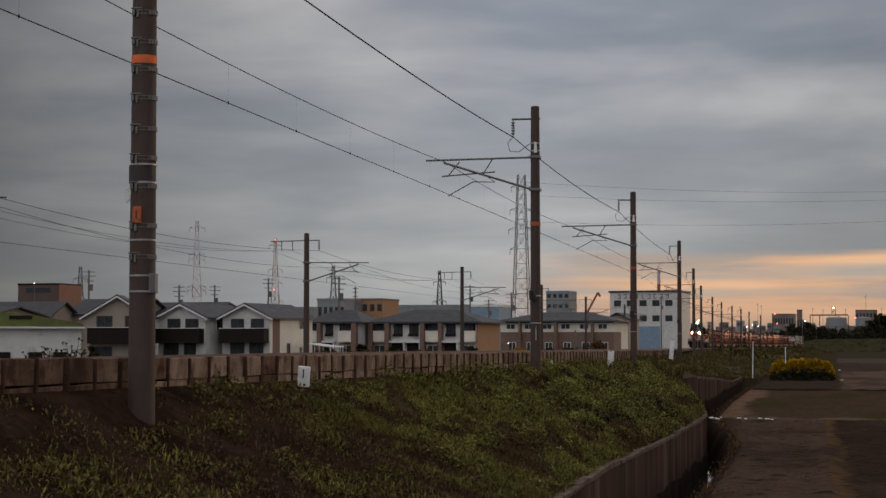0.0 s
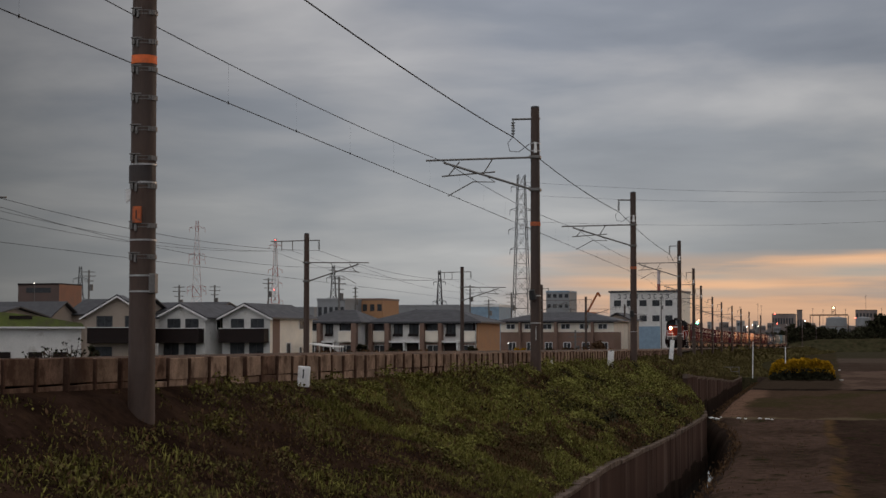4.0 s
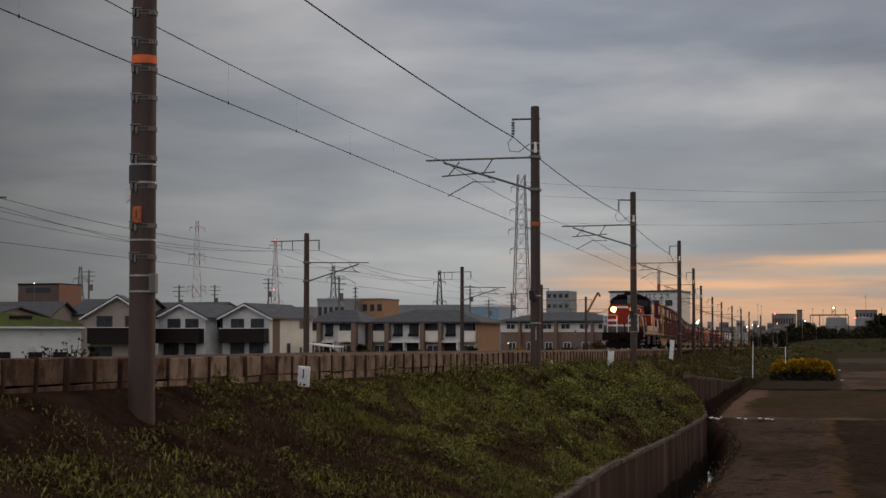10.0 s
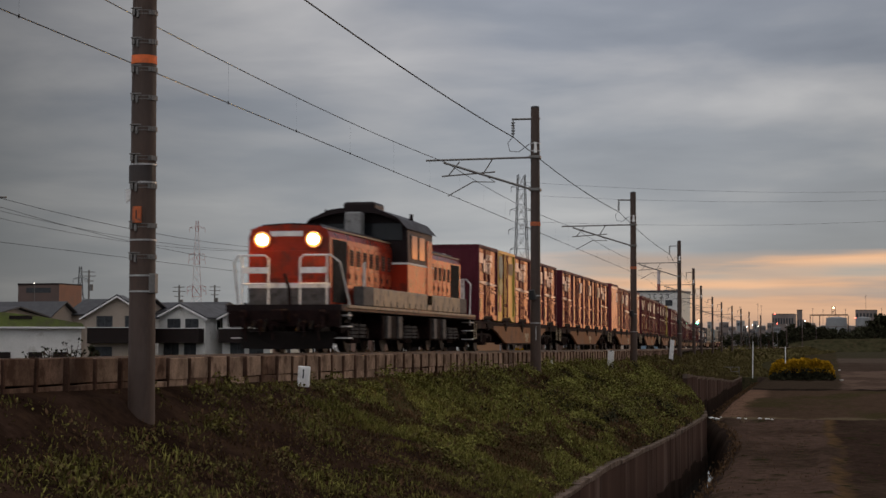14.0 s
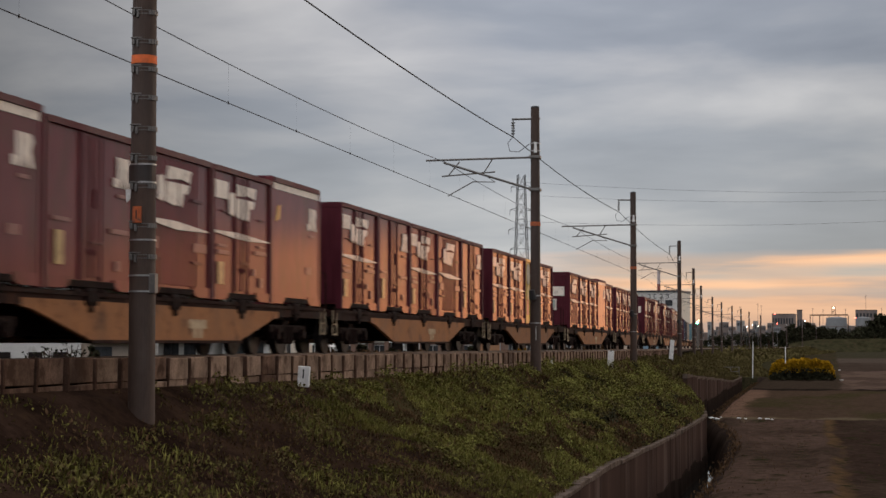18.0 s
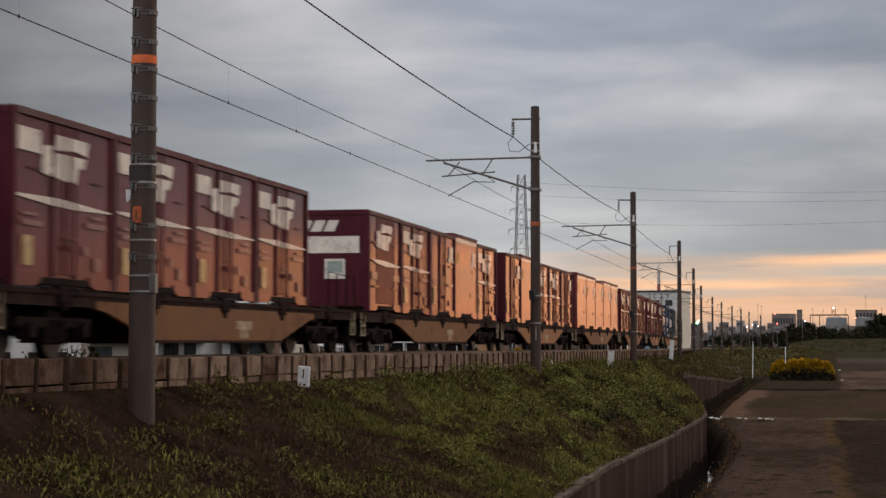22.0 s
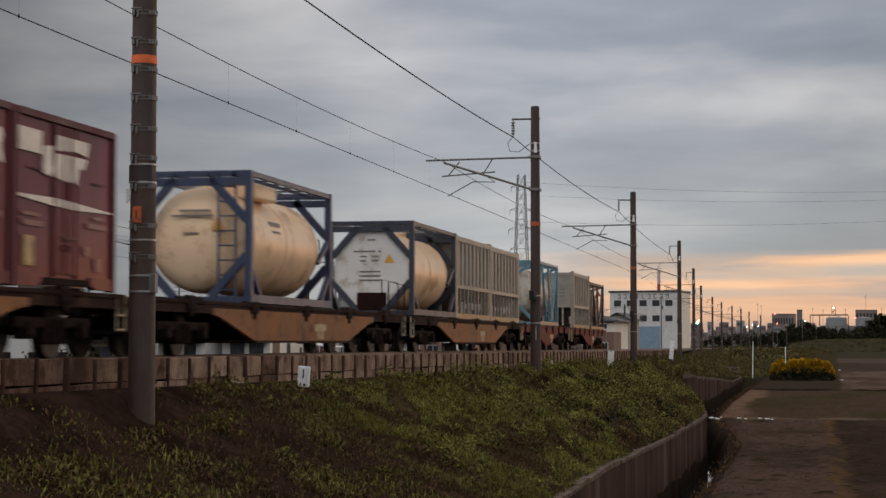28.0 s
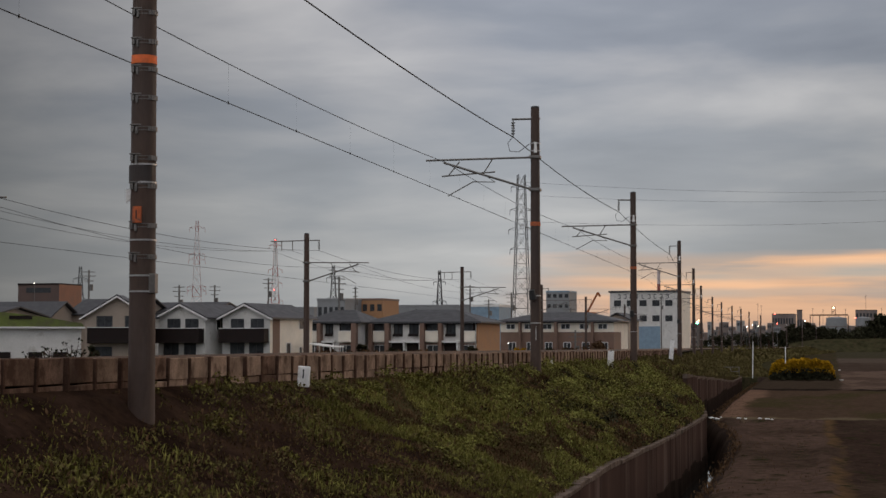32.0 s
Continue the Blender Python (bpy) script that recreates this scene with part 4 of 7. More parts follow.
        for out in logo:
            side_plate("logo_mark", [(k + u, v) for u, v in out], mk, t, 0.016, "white slanted block mark")
        if kind == "door":
            side_plate("white_panel", rect(-1.72, 1.90, -0.94, 2.23), mk, t)
            side_plate("wedge_stripe", [(-1.70, 1.29), (-0.51, 1.31), (-0.51, 1.19), (-1.70, 1.25)], mk, t)
            side_plate("wedge_stripe", [(-0.42, 1.31), (0.28, 1.29), (0.28, 1.18), (-0.42, 1.19)], mk, t, 0.010)
            side_plate("wedge_stripe", [(0.37, 1.285), (1.70, 1.235), (1.70, 1.215), (0.37, 1.18)], mk, t)
            side_plate("data_panel", rect(-1.5, 0.30, -1.18, 0.72), T["label_yellow"], t, label="faded yellowish data plate")
            for y0, z0, y1, z1 in ((-1.55, 0.86, -0.85, 0.94), (-1.55, 1.00, -1.0, 1.05), (0.72, 0.94, 1.5, 1.02), (0.95, 1.08, 1.4, 1.13), (0.62, 0.52, 0.80, 0.66)):
                side_plate("writing_bar", rect(y0, z0, y1, z1), T["mark_dim"], t)
            side_plate("data_panel", rect(1.05, 0.30, 1.28, 0.50), T["mark_dim"], t)
            for y0, z0 in ((-1.3, 1.66), (0.95, 1.62)):
                side_plate("vent_slot", rect(y0, z0, y0 + 0.42, z0 + 0.03), T["seam"], t, 0.007)
        else:
            side_plate("wedge_stripe", [(-1.68, 1.30), (-0.1, 1.31), (1.65, 1.22), (1.60, 1.20), (0.0, 1.16), (-0.9, 1.21)], mk, t, 0.014)
            side_plate("data_panel", rect(-1.5, 0.80, -0.95, 1.0), T["mark_dim"], t)
            side_plate("data_panel", rect(0.85, 0.82, 1.55, 0.98), T["mark_dim"], t)
    if kind in ("mono", "tall", "plain"):
        side_plate("round_mark", [(0.82, 1.66), (0.82, 1.80), (0.96, 1.80), (0.97, 2.14), (1.10, 2.14), (1.09, 1.72), (1.03, 1.66)], T["mark"], t, 0.006, "small pale hook-shaped mark")
        side_plate("round_mark", [(1.15, 1.66), (1.15, 2.14), (1.44, 2.14), (1.52, 2.04), (1.44, 1.90), (1.54, 1.66), (1.40, 1.66), (1.30, 1.84), (1.26, 1.66)], T["mark"], t, 0.006, "small pale block mark")
        side_plate("round_mark", rect(1.00, 1.50, 1.38, 1.56), T["mark_dim"], t)
        if kind == "mono":
            for y0, z0, y1, z1 in ((-1.5, 1.0, -0.9, 1.06), (0.7, 0.92, 1.5, 1.0), (0.9, 0.34, 1.1, 0.5)):
                side_plate("writing_bar", rect(y0, z0, y1, z1), T["mark_dim"], t)
        side_plate("data_panel", rect(-1.42, 0.36, -1.12, 0.86) if kind == "mono" else rect(0.7, 0.70, 1.1, 0.85), T["label_yellow"] if kind == "mono" else T["mark_dim"], t)
    if paint == "yellow":
        side_plate("round_mark", [(-1.12 + 0.40 * math.cos(a), 1.92 + 0.42 * math.sin(a)) for a in [k2 * math.tau / 12 for k2 in range(12)]], T["faded_blue"], t, 0.006, "faded blue-grey round mark")
        side_plate("round_mark", [(-1.12 + 0.34 * math.cos(a), 1.22 + 0.30 * math.sin(a)) for a in [k2 * math.tau / 12 for k2 in range(12)]], T["faded_cream"], t, 0.006, "faded cream round mark")
        side_plate("block_mark", [(0.5, 1.72), (0.62, 2.12), (1.55, 2.12), (1.45, 1.72)], T["olive"], t)
        side_plate("data_panel", rect(-1.5, 0.35, -1.05, 0.95), T["mark_dim"], t)
    if kind == "ribbed":
        for dx in (0, 0.34, 0.68):
            end_plate("end_logo", [(-0.62 + dx, 1.98), (-0.34 + dx, 1.98), (-0.22 + dx, 2.26), (-0.48 + dx, 2.26)], mk, t, label="white slanted block mark")
        end_plate("end_panel", [(-0.72, 1.44), (0.98, 1.44), (0.98, 1.86), (-0.72, 1.86)], mk, t)
        end_plate("end_sign", [(0.10, 0.80), (0.62, 0.80), (0.62, 1.30), (0.10, 1.30)], mk, t)
        end_plate("end_sign", [(0.16, 0.95), (0.56, 0.95), (0.56, 1.24), (0.16, 1.24)], T["label_green"], t, 0.009, label="green round emblem")
    if kind == "tall":
        end_plate("end_logo", [(0.52, 1.92), (0.98, 1.92), (1.00, 2.01), (0.58, 2.01)], T["mark"], t, 0.014)
        end_plate("end_sign", [(0.50, 0.90), (0.90, 0.90), (0.90, 1.34), (0.50, 1.34)], T["label_green"], t, 0.014, label="pale grey-green placard")
        end_plate("end_emblem", [(0.73 + 0.13 * math.cos(k * math.tau / 12), 1.17 + 0.13 * math.sin(k * math.tau / 12)) for k in range(12)], T["olive"], t, 0.018, label="olive round emblem")
    if kind == "door":
        end_plate("end_logo", [(-0.9, 1.98), (0.0, 1.98), (0.12, 2.2), (-0.75, 2.2)], mk, t)
    return t


def wagon(paint, length, label):
    """A container flat wagon with deep-bellied side sills on two bogies; its middle at the origin, rail level at z = 0."""
    t = thing("flat_wagon", label, "wagon", group="flat wagons")
    p = T[paint]
    half = length / 2 - 0.45
    q = half - 3.95
    bm = bm_new()
    # deck and upper sills are much darker than the belly plate
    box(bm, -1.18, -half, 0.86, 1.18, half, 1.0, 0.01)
    part("deck_frame", bm, T["wagon_dark"], t)
    for s in (-1, 1):
        bm = bm_new()
        out = [(-q - 0.4, 0.88), (-q - 0.4, 0.76), (-q - 0.0, 0.72), (-q + 2.2, 0.27), (q - 2.2, 0.27), (q, 0.72), (q + 0.4, 0.76), (q + 0.4, 0.88)]
        x = s * 1.20
        a = [bm.verts.new((x, y, z)) for y, z in out]
        b = [bm.verts.new((x - s * 0.09, y, z)) for y, z in out]
        bm.faces.new(a), bm.faces.new(b)
        for i in range(len(out)):
            bm.faces.new((a[i], a[(i + 1) % 8], b[(i + 1) % 8], b[i]))
        bmesh.ops.recalc_face_normals(bm, faces=bm.faces)
        part("side_sill", bm, p, t)
        part("top_sill", box(bm_new(), s * 1.20 - 0.05, -half, 0.78 if paint == "wagon" else 0.74, s * 1.20 - 0.004, half, 0.95), T["wagon_dark"] if paint == "wagon" else p, t)
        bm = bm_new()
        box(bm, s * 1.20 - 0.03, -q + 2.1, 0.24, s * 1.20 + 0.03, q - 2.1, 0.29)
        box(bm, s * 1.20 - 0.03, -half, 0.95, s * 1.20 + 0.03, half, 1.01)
        part("sill_flange", bm, T["wagon_dark"] if paint == "wagon" else p, t)
    side_x = 1.20
    for y0, z0, y1, z1 in ((0.72, 0.50, 1.66, 0.66), (0.95, 0.33, 1.14, 0.50), (1.24, 0.33, 1.43, 0.50)):
        side_plate("writing_bar", rect(y0, z0, y1, z1), T["sill_mark"], t, 0.006, x=side_x)
    spots = [3.72 * i - 7.44 for i in range(5)] if paint == "wagon" else [1.86 * i - 6.0 for i in range(7)]
    for y in spots:
        k = 1.0 if paint == "wagon" else 0.4
        bm = bm_new()
        box(bm, 1.10, y - 0.26 * k, 0.80, 1.25, y + 0.24 * k, 1.09, 0.06)
        box(bm, 1.14, y - 0.70 * k, 0.94, 1.236, y - 0.36 * k, 1.06, 0.04)
        box(bm, 1.14, y + 0.36 * k, 0.92, 1.236, y + 0.64 * k, 1.06, 0.04)
        box(bm, 1.15, y - 0.09 * k, 0.70, 1.24, y + 0.06 * k, 0.84, 0.03)
        part("container_lock", bm, T["under"], t)
    bm = bm_new()
    box(bm, -0.5, -q - 0.5, 0.35, 0.5, q + 0.5, 0.85)
    box(bm, -0.9, -1.6, 0.30, 0.9, 0.2, 0.7, 0.05)
    cyl(bm, (0.55, 0.7, 0.5), (0.55, 1.9, 0.5), 0.22, n=12)
    part("centre_beam", bm, T["under"], t)
    for s in (-1, 1):
        yb = s * (half - 2.35)
        bogie = part("bogie", bogie_mesh(), None, t, m=pose(0, yb, 0))
        for e in (-1, 1):
            part("wheelset", wheelset_mesh(), None, bogie, m=pose(0, e * 0.95, 0.43))
        bm = bm_new()
        box(bm, -0.14, s * half, 0.70, 0.14, s * (half + 0.45), 0.98, 0.03)
        part("coupler", bm, T["under"], t)
        bm = bm_new()
        for y in (s * (half - 0.25), s * (half + 0.1)):
            tube(bm, [(1.19, y, 1.0), (1.19, y, 0.42)], 0.018)
        for z in (0.45, 0.68):
            tube(bm, [(1.19, s * (half - 0.25), z), (1.19, s * (half + 0.1), z)], 0.018)
        part("step_ladder", bm, T["sill_mark"], t)
        bm = bm_new()
        tube(bm, [(1.0, s * (half + 0.05), 1.0), (1.0, s * (half + 0.05), 1.85), (0.55, s * (half + 0.05), 1.95), (0.55, s * (half + 0.05), 1.0)], 0.02)
        part("hand_rail", bm, T["wagon_dark"], t)
    return t


MESH = {}


def bogie_mesh():
    if "bogie" not in MESH:
        bm = bm_new()
        for s in (-1, 1):
            x = s * 0.98
            box(bm, x - 0.08, -1.35, 0.46, x + 0.08, 1.35, 0.62, 0.03)
            box(bm, x - 0.09, -0.38, 0.22, x + 0.09, 0.38, 0.62, 0.04)
            for y in (-0.95, 0.95):
                box(bm, x - 0.10, y - 0.17, 0.30, x + 0.10, y + 0.17, 0.60, 0.04)
                cyl(bm, (x + s * 0.08, y, 0.43), (x + s * 0.16, y, 0.43), 0.12, n=10)
            for y in (-0.2, 0.0, 0.2):
                cyl(bm, (x + s * 0.06, y, 0.24), (x + s * 0.06, y, 0.58), 0.075, n=8)
        box(bm, -1.0, -0.22, 0.40, 1.0, 0.22, 0.72, 0.03)
        MESH["bogie"] = put("bogie", bm, T["under"])
    return MESH["bogie"]


def wheelset_mesh():
    if "wheel" not in MESH:
        bm = bm_new()
        cyl(bm, (-0.9, 0, 0), (0.9, 0, 0), 0.07, n=10)
        for s in (-1, 1):
            cyl(bm, (s * 0.48, 0, 0), (s * 0.60, 0, 0), 0.43, 0.43, 24)
            cyl(bm, (s * 0.45, 0, 0), (s * 0.48, 0, 0), 0.46, 0.46, 24)
            cyl(bm, (s * 0.595, 0, 0), (s * 0.62, 0, 0), 0.14, 0.12, 12)
        MESH["wheel"] = put("wheelset", bm, T["wheel"])
    return MESH["wheel"]


def locomotive():
    """A centre-cab diesel locomotive, its front towards -y, its middle at the origin."""
    t = thing("diesel_locomotive", "orange-red centre-cab diesel locomotive with white stripe and lit headlights", "locomotive")
    o, g, w, k = T["loco"], T["loco_grey"], T["loco_white"], T["loco_black"]
    half = 8.45
    bm = bm_new()
    box(bm, -1.40, -half, 0.98, 1.40, half, 1.14, 0.02)
    part("running_board", bm, g, t)
    for s in (-1, 1):
        for y0, y1 in ((-6.3, -1.7), (-1.65, 1.65), (1.7, 6.3)):
            bm = bm_new()
            box(bm, s * 1.18, y0, 1.14, s * 1.44, y1, 1.60, 0.03)
            part("side_skirt", bm, T["loco_cream"], t)
        for y0, y1 in ((-6.6, -5.55), (5.55, 6.6)):
            part("battery_box", box(bm_new(), s * 1.19, y0, 1.142, s * 1.446, y1, 1.605, 0.02), T["loco_lower"], t, "grey box in the skirt")
        for i in range(15):
            yy = -5.2 + i * 0.74
            part("skirt_bracket", box(bm_new(), s * 1.435, yy - 0.025, 1.15, s * 1.452, yy + 0.025, 1.30, 0.004), T["loco_lower"], t)
        bm = bm_new()
        box(bm, s * 1.36, -half + 0.4, 1.06, s * 1.46, half - 0.4, 1.13, 0.01)
        part("board_edge", bm, T["loco_cream"], t, "pale edge of the running board")
    hood = [(-0.98, 1.14), (-0.98, 2.72), (-0.91, 2.90), (-0.73, 2.98), (0.0, 3.02), (0.73, 2.98), (0.91, 2.90), (0.98, 2.72), (0.98, 1.14)]
    for s in (-1, 1):
        y0, y1 = sorted((s * 1.62, s * (half - 0.42)))
        bm = bm_new()
        prism(bm, hood, y0, y1)
        h = part("engine_hood", bm, o, t)
        # hood roof, darker
        bm = bm_new()
        prism(bm, [(-0.73, 2.985), (0, 3.025), (0.73, 2.985), (0.70, 3.03), (0, 3.065), (-0.70, 3.03)], y0 + 0.2, y1 - 0.1)
        part("hood_roof", bm, g, h)
        # painted highlight strip along the shoulder, and the white stripe low on the front
        for sx in (-1, 1):
            part("rain_strip", box(bm_new(), sx * 0.90, y0 + 0.02, 2.885, sx * 0.945, y1 - 0.02, 2.925, 0.006), T["loco_cream"], h)
        yf = s * (half - 0.42)
        bm = bm_new()
        box(bm, -0.99, min(yf, yf + s * 0.012), 1.53, 0.99, max(yf, yf + s * 0.012), 1.65)
        part("white_stripe", bm, w, h)
        bm = bm_new()
        box(bm, -0.985, min(yf, yf + s * 0.008), 1.14, 0.985, max(yf, yf + s * 0.008), 1.53)
        part("front_lower_panel", bm, T["loco_lower"], h)
        bm = bm_new()
        box(bm, -0.46, min(yf, yf + s * 0.01), 2.74, 0.34, max(yf, yf + s * 0.01), 2.86, 0.003)
        part("number_panel", bm, w, h, "pale marker strip between the headlights")
        # front radiator grille
        bm = bm_new()
        box(bm, -0.62, min(yf, yf + s * 0.02), 1.74, 0.62, max(yf, yf + s * 0.02), 2.40, 0.01)
        part("front_door", bm, o, h)
        # headlights
        for x in (-0.62, 0.62):
            bm = bm_new()
            cyl(bm, (x, yf - s * 0.02, 2.66), (x, yf + s * 0.10, 2.66), 0.225, 0.21, 18)
            lamp = part("headlight", bm, o, h)
            bm = bm_new()
            cyl(bm, (x, yf + s * 0.10, 2.66), (x, yf + s * 0.112, 2.66), 0.120, 0.115, 18)
            part("lens", bm, T["lamp"] if s < 0 else T["glass"], lamp, "bright warm headlight" if s < 0 else "")
            # ring added round the lens; at the front it glows as the lamp's halo
            bm = cyl(bm_new(), (x, yf + s * 0.09, 2.66), (x, yf + s * 0.106, 2.66), 0.190, 0.185, 18)
            part("reflector", bm, T["reflector"] if s < 0 else T["glass"], lamp, "glowing orange ring for the headlight's halo" if s < 0 else "")
        # side: radiator grille at the end, then doors with louvres
        for sx in (-1, 1):
            bm = bm_new()
            ya, yb = sorted((s * 6.45, s * 7.75))
            box(bm, sx * 0.96, ya, 1.20, sx * 0.995, yb, 2.68, 0.01)
            part("radiator_grille", bm, k, h, "dark radiator grille")
            for i in range(7):
                ya = s * (1.75 + i * 0.66)
                yb = s * (1.75 + i * 0.66 + 0.60)
                ya, yb = sorted((ya, yb))
                bm = bm_new()
                box(bm, sx * 0.97, ya, 1.66, sx * 0.998, yb, 2.60, 0.008)
                d = part("engine_door", bm, o, h)
                bm = bm_new()
                box(bm, sx * 0.985, ya + 0.12, 2.12, sx * 1.003, yb - 0.12, 2.50, 0.004)
                part("vent_opening", bm, k, d)
                bm = bm_new()
                for j in range(5):
                    z = 2.16 + j * 0.068
                    box(bm, sx * 0.99, ya + 0.13, z, sx * 1.012, yb - 0.13, z + 0.022)
                part("louvre", bm, T["loco_rust"], d)
                # lower panels: the sheen is put into their paint
                bm = bm_new()
                box(bm, sx * 0.985, ya + 0.09, 1.72, sx * 1.004, yb - 0.09, 2.04, 0.012)
                part("lower_panel", bm, T["loco_bronze"], d)
                bm = bm_new()
                box(bm, sx * 0.99, ya + 0.05, 1.80, sx * 1.02, ya + 0.10, 1.92)
                part("latch", bm, k, d)
        # end platform: buffer beam, plough, coupler, rails
        ye = s * half
        bm = bm_new()
        box(bm, -1.35, min(ye, ye - s * 0.12), 0.62, 1.35, max(ye, ye - s * 0.12), 1.14, 0.02)
        part("buffer_beam", bm, T["under"], t)
        for xx, zz2, rr in ((-0.95, 0.9, 0.13), (0.95, 0.9, 0.13), (-0.55, 0.72, 0.09), (0.5, 0.70, 0.09), (-0.25, 0.62, 0.07), (0.85, 0.60, 0.08), (-0.9, 0.58, 0.08)):
            bm = cyl(bm_new(), (xx, ye, zz2), (xx, ye + s * 0.16, zz2 - 0.03), rr, rr * 0.8, 10)
            cyl(bm, (xx, ye + s * 0.12, zz2), (xx + 0.06, ye + s * 0.2, zz2 - 0.3), rr * 0.35, n=6)
            part("air_cock", bm, T["under"], t)
        bm = bm_new()
        v = [bm.verts.new(c) for c in ((-1.15, ye - s * 0.35, 0.52), (1.15, ye - s * 0.35, 0.52), (1.1, ye - s * 0.30, 0.12), (-1.1, ye - s * 0.30, 0.12), (0, ye + s * 0.12, 0.50), (0, ye + s * 0.06, 0.10))]
        for f in ((0, 4, 5, 3), (4, 1, 2, 5), (0, 1, 4), (3, 5, 2)):
            bm.faces.new([v[i] for i in f])
        bmesh.ops.recalc_face_normals(bm, faces=bm.faces)
        part("snow_plough", bm, k, t)
        bm = bm_new()
        box(bm, -0.14, min(ye, ye + s * 0.55), 0.74, 0.14, max(ye, ye + s * 0.55), 1.02, 0.04)
        part("coupler", bm, T["under"], t)
        for sx in (-1, 1):
            bm = bm_new()
            x0, x1 = sx * 0.38, sx * 1.28
            y = ye - s * 0.05
            tube(bm, [(x0, y, 1.10), (x0, y, 2.20), (sx * 0.47, y, 2.28), (sx * 1.10, y, 2.28), (x1, y - s * 0.2, 2.12), (sx * 1.36, y - s * 0.75, 1.2), (sx * 1.36, y - s * 0.75, 0.8)], 0.024)
            tube(bm, [(sx * 1.02, y, 1.10), (sx * 1.02, y, 2.28)], 0.022)
            tube(bm, [(x0, y, 1.62), (sx * 1.02, y, 1.62)], 0.022)
            part("handrail", bm, w, t, "white tubular handrail")
            bm = bm_new()
            box(bm, min(x0, sx * 1.0), y - 0.02, 1.86, max(x0, sx * 1.0), y + 0.005, 2.00, 0.003)
            part("white_board", bm, w, t)
            bm = bm_new()
            for z in (0.35, 0.62, 0.88):
                box(bm, min(sx * 1.1, sx * 1.42), min(ye - s * 0.5, ye - s * 0.85), z, max(sx * 1.1, sx * 1.42), max(ye - s * 0.5, ye - s * 0.85), z + 0.03)
            part("step", bm, w, t)
            bm = bm_new()
            cyl(bm, (sx * 0.7, ye, 0.75), (sx * 0.7, ye + s * 0.22, 0.55), 0.035)
            cyl(bm, (sx * 0.4, ye, 0.8), (sx * 0.4, ye + s * 0.25, 0.5), 0.03)
            part("brake_hose", bm, k, t)
        bm = bm_new()
        tube(bm, [(0.15, ye, 1.14), (0.15, ye + s * 0.05, 1.5), (0.05, ye + s * 0.08, 1.85)], 0.04)
        part("uncoupling_rod", bm, T["under"], t)
        # side handrail stanchions
        for sx in (-1, 1):
            bm = bm_new()
            tube(bm, [(sx * 1.38, s * 6.35, 1.1), (sx * 1.38, s * 6.35, 2.15), (sx * 1.36, s * 6.15, 2.2), (sx * 1.36, s * 6.15, 1.6)], 0.02)
            part("stanchion", bm, w, t)
    # cab
    cab = part("cab", prism(bm_new(), [(-1.42, 1.14), (-1.42, 2.36), (1.42, 2.36), (1.42, 1.14)], -1.62, 1.62), o, t)
    bm = bm_new()
    up = [(-1.42, 2.36), (-1.40, 3.30), (-1.15, 3.55), (-0.6, 3.76), (0, 3.82), (0.6, 3.76), (1.15, 3.55), (1.40, 3.30), (1.42, 2.36)]
    prism(bm, up, -1.60, 1.60)
    part("cab_upper", bm, g, cab, "dark grey upper cab")
    bm = bm_new()
    roof = [(-1.46, 3.28), (-1.2, 3.58), (-0.62, 3.82), (0, 3.88), (0.62, 3.82), (1.2, 3.58), (1.46, 3.28), (1.20, 3.52), (0.6, 3.69), (0, 3.75), (-0.6, 3.69), (-1.2, 3.52)]
    prism(bm, roof, -1.95, 1.95)
    part("cab_roof", bm, g, cab)
    bm = bm_new()
    box(bm, -1.43, -1.63, 2.34, 1.43, 1.63, 2.39, 0.008)
    part("cab_trim", bm, w, cab)
    for s in (-1, 1):
        for y in (-0.85, 0.1):
            bm = bm_new()
            x = s * 1.415
            box(bm, x - 0.02, y - 0.36, 2.50, x + 0.02, y + 0.36, 3.14, 0.01)
            part("side_window", bm, T["glass"], cab)
        bm = bm_new()
        box(bm, s * 1.40, 0.75, 1.30, s * 1.44, 1.45, 3.1, 0.01)
        part("cab_door", bm, o, cab)
        for x in (-0.72, 0.72):
            bm = bm_new()
            box(bm, x - 0.55, s * 1.605 - 0.02, 2.98, x + 0.55, s * 1.605 + 0.02, 3.46, 0.02)
            part("front_window", bm, T["glass"], cab)
    bm = bm_new()
    box(bm, -0.45, -1.35, 3.74, 0.45, -0.25, 4.06, 0.08)
    part("roof_vent", bm, g, cab)
    bm = bm_new()
    cyl(bm, (0.95, 0.9, 3.55), (0.95, 0.9, 3.86), 0.06, 0.05)
    cyl(bm, (-0.9, -1.4, 3.6), (-0.9, -1.4, 3.85), 0.04, 0.04)
    part("whistle", bm, g, cab)
    for y in (-2.1, 2.1):
        part("exhaust_casing", box(bm_new(), -0.16, y - 0.2, 2.98, 0.30, y + 0.2, 3.72, 0.05), T["exhaust"], t, "pale grey exhaust casing")
    # running gear
    for yb in (-5.9, 0.0, 5.9):
        b = part("bogie", bogie_mesh(), None, t, m=pose(0, yb, 0.02))
        for e in (-1, 1):
            part("wheelset", wheelset_mesh(), None, b, m=pose(0, e * 1.05, 0.43))
        for sx in (-1, 1):
            for yy in (-0.55, -0.25, 0.25, 0.55):
                bm = bm_new()
                for j in range(4):
                    cyl(bm, (sx * 1.1, yy, 0.36 + j * 0.09), (sx * 1.1, yy, 0.42 + j * 0.09), 0.085, n=8)
                part("spring", bm, T["loco_lower"], b)
    for s in (-1, 1):
        for y in (-2.9, 2.9):
            bm = bm_new()
            box(bm, s * 0.75, y - 1.2, 0.32, s * 1.32, y + 1.2, 0.96, 0.06)
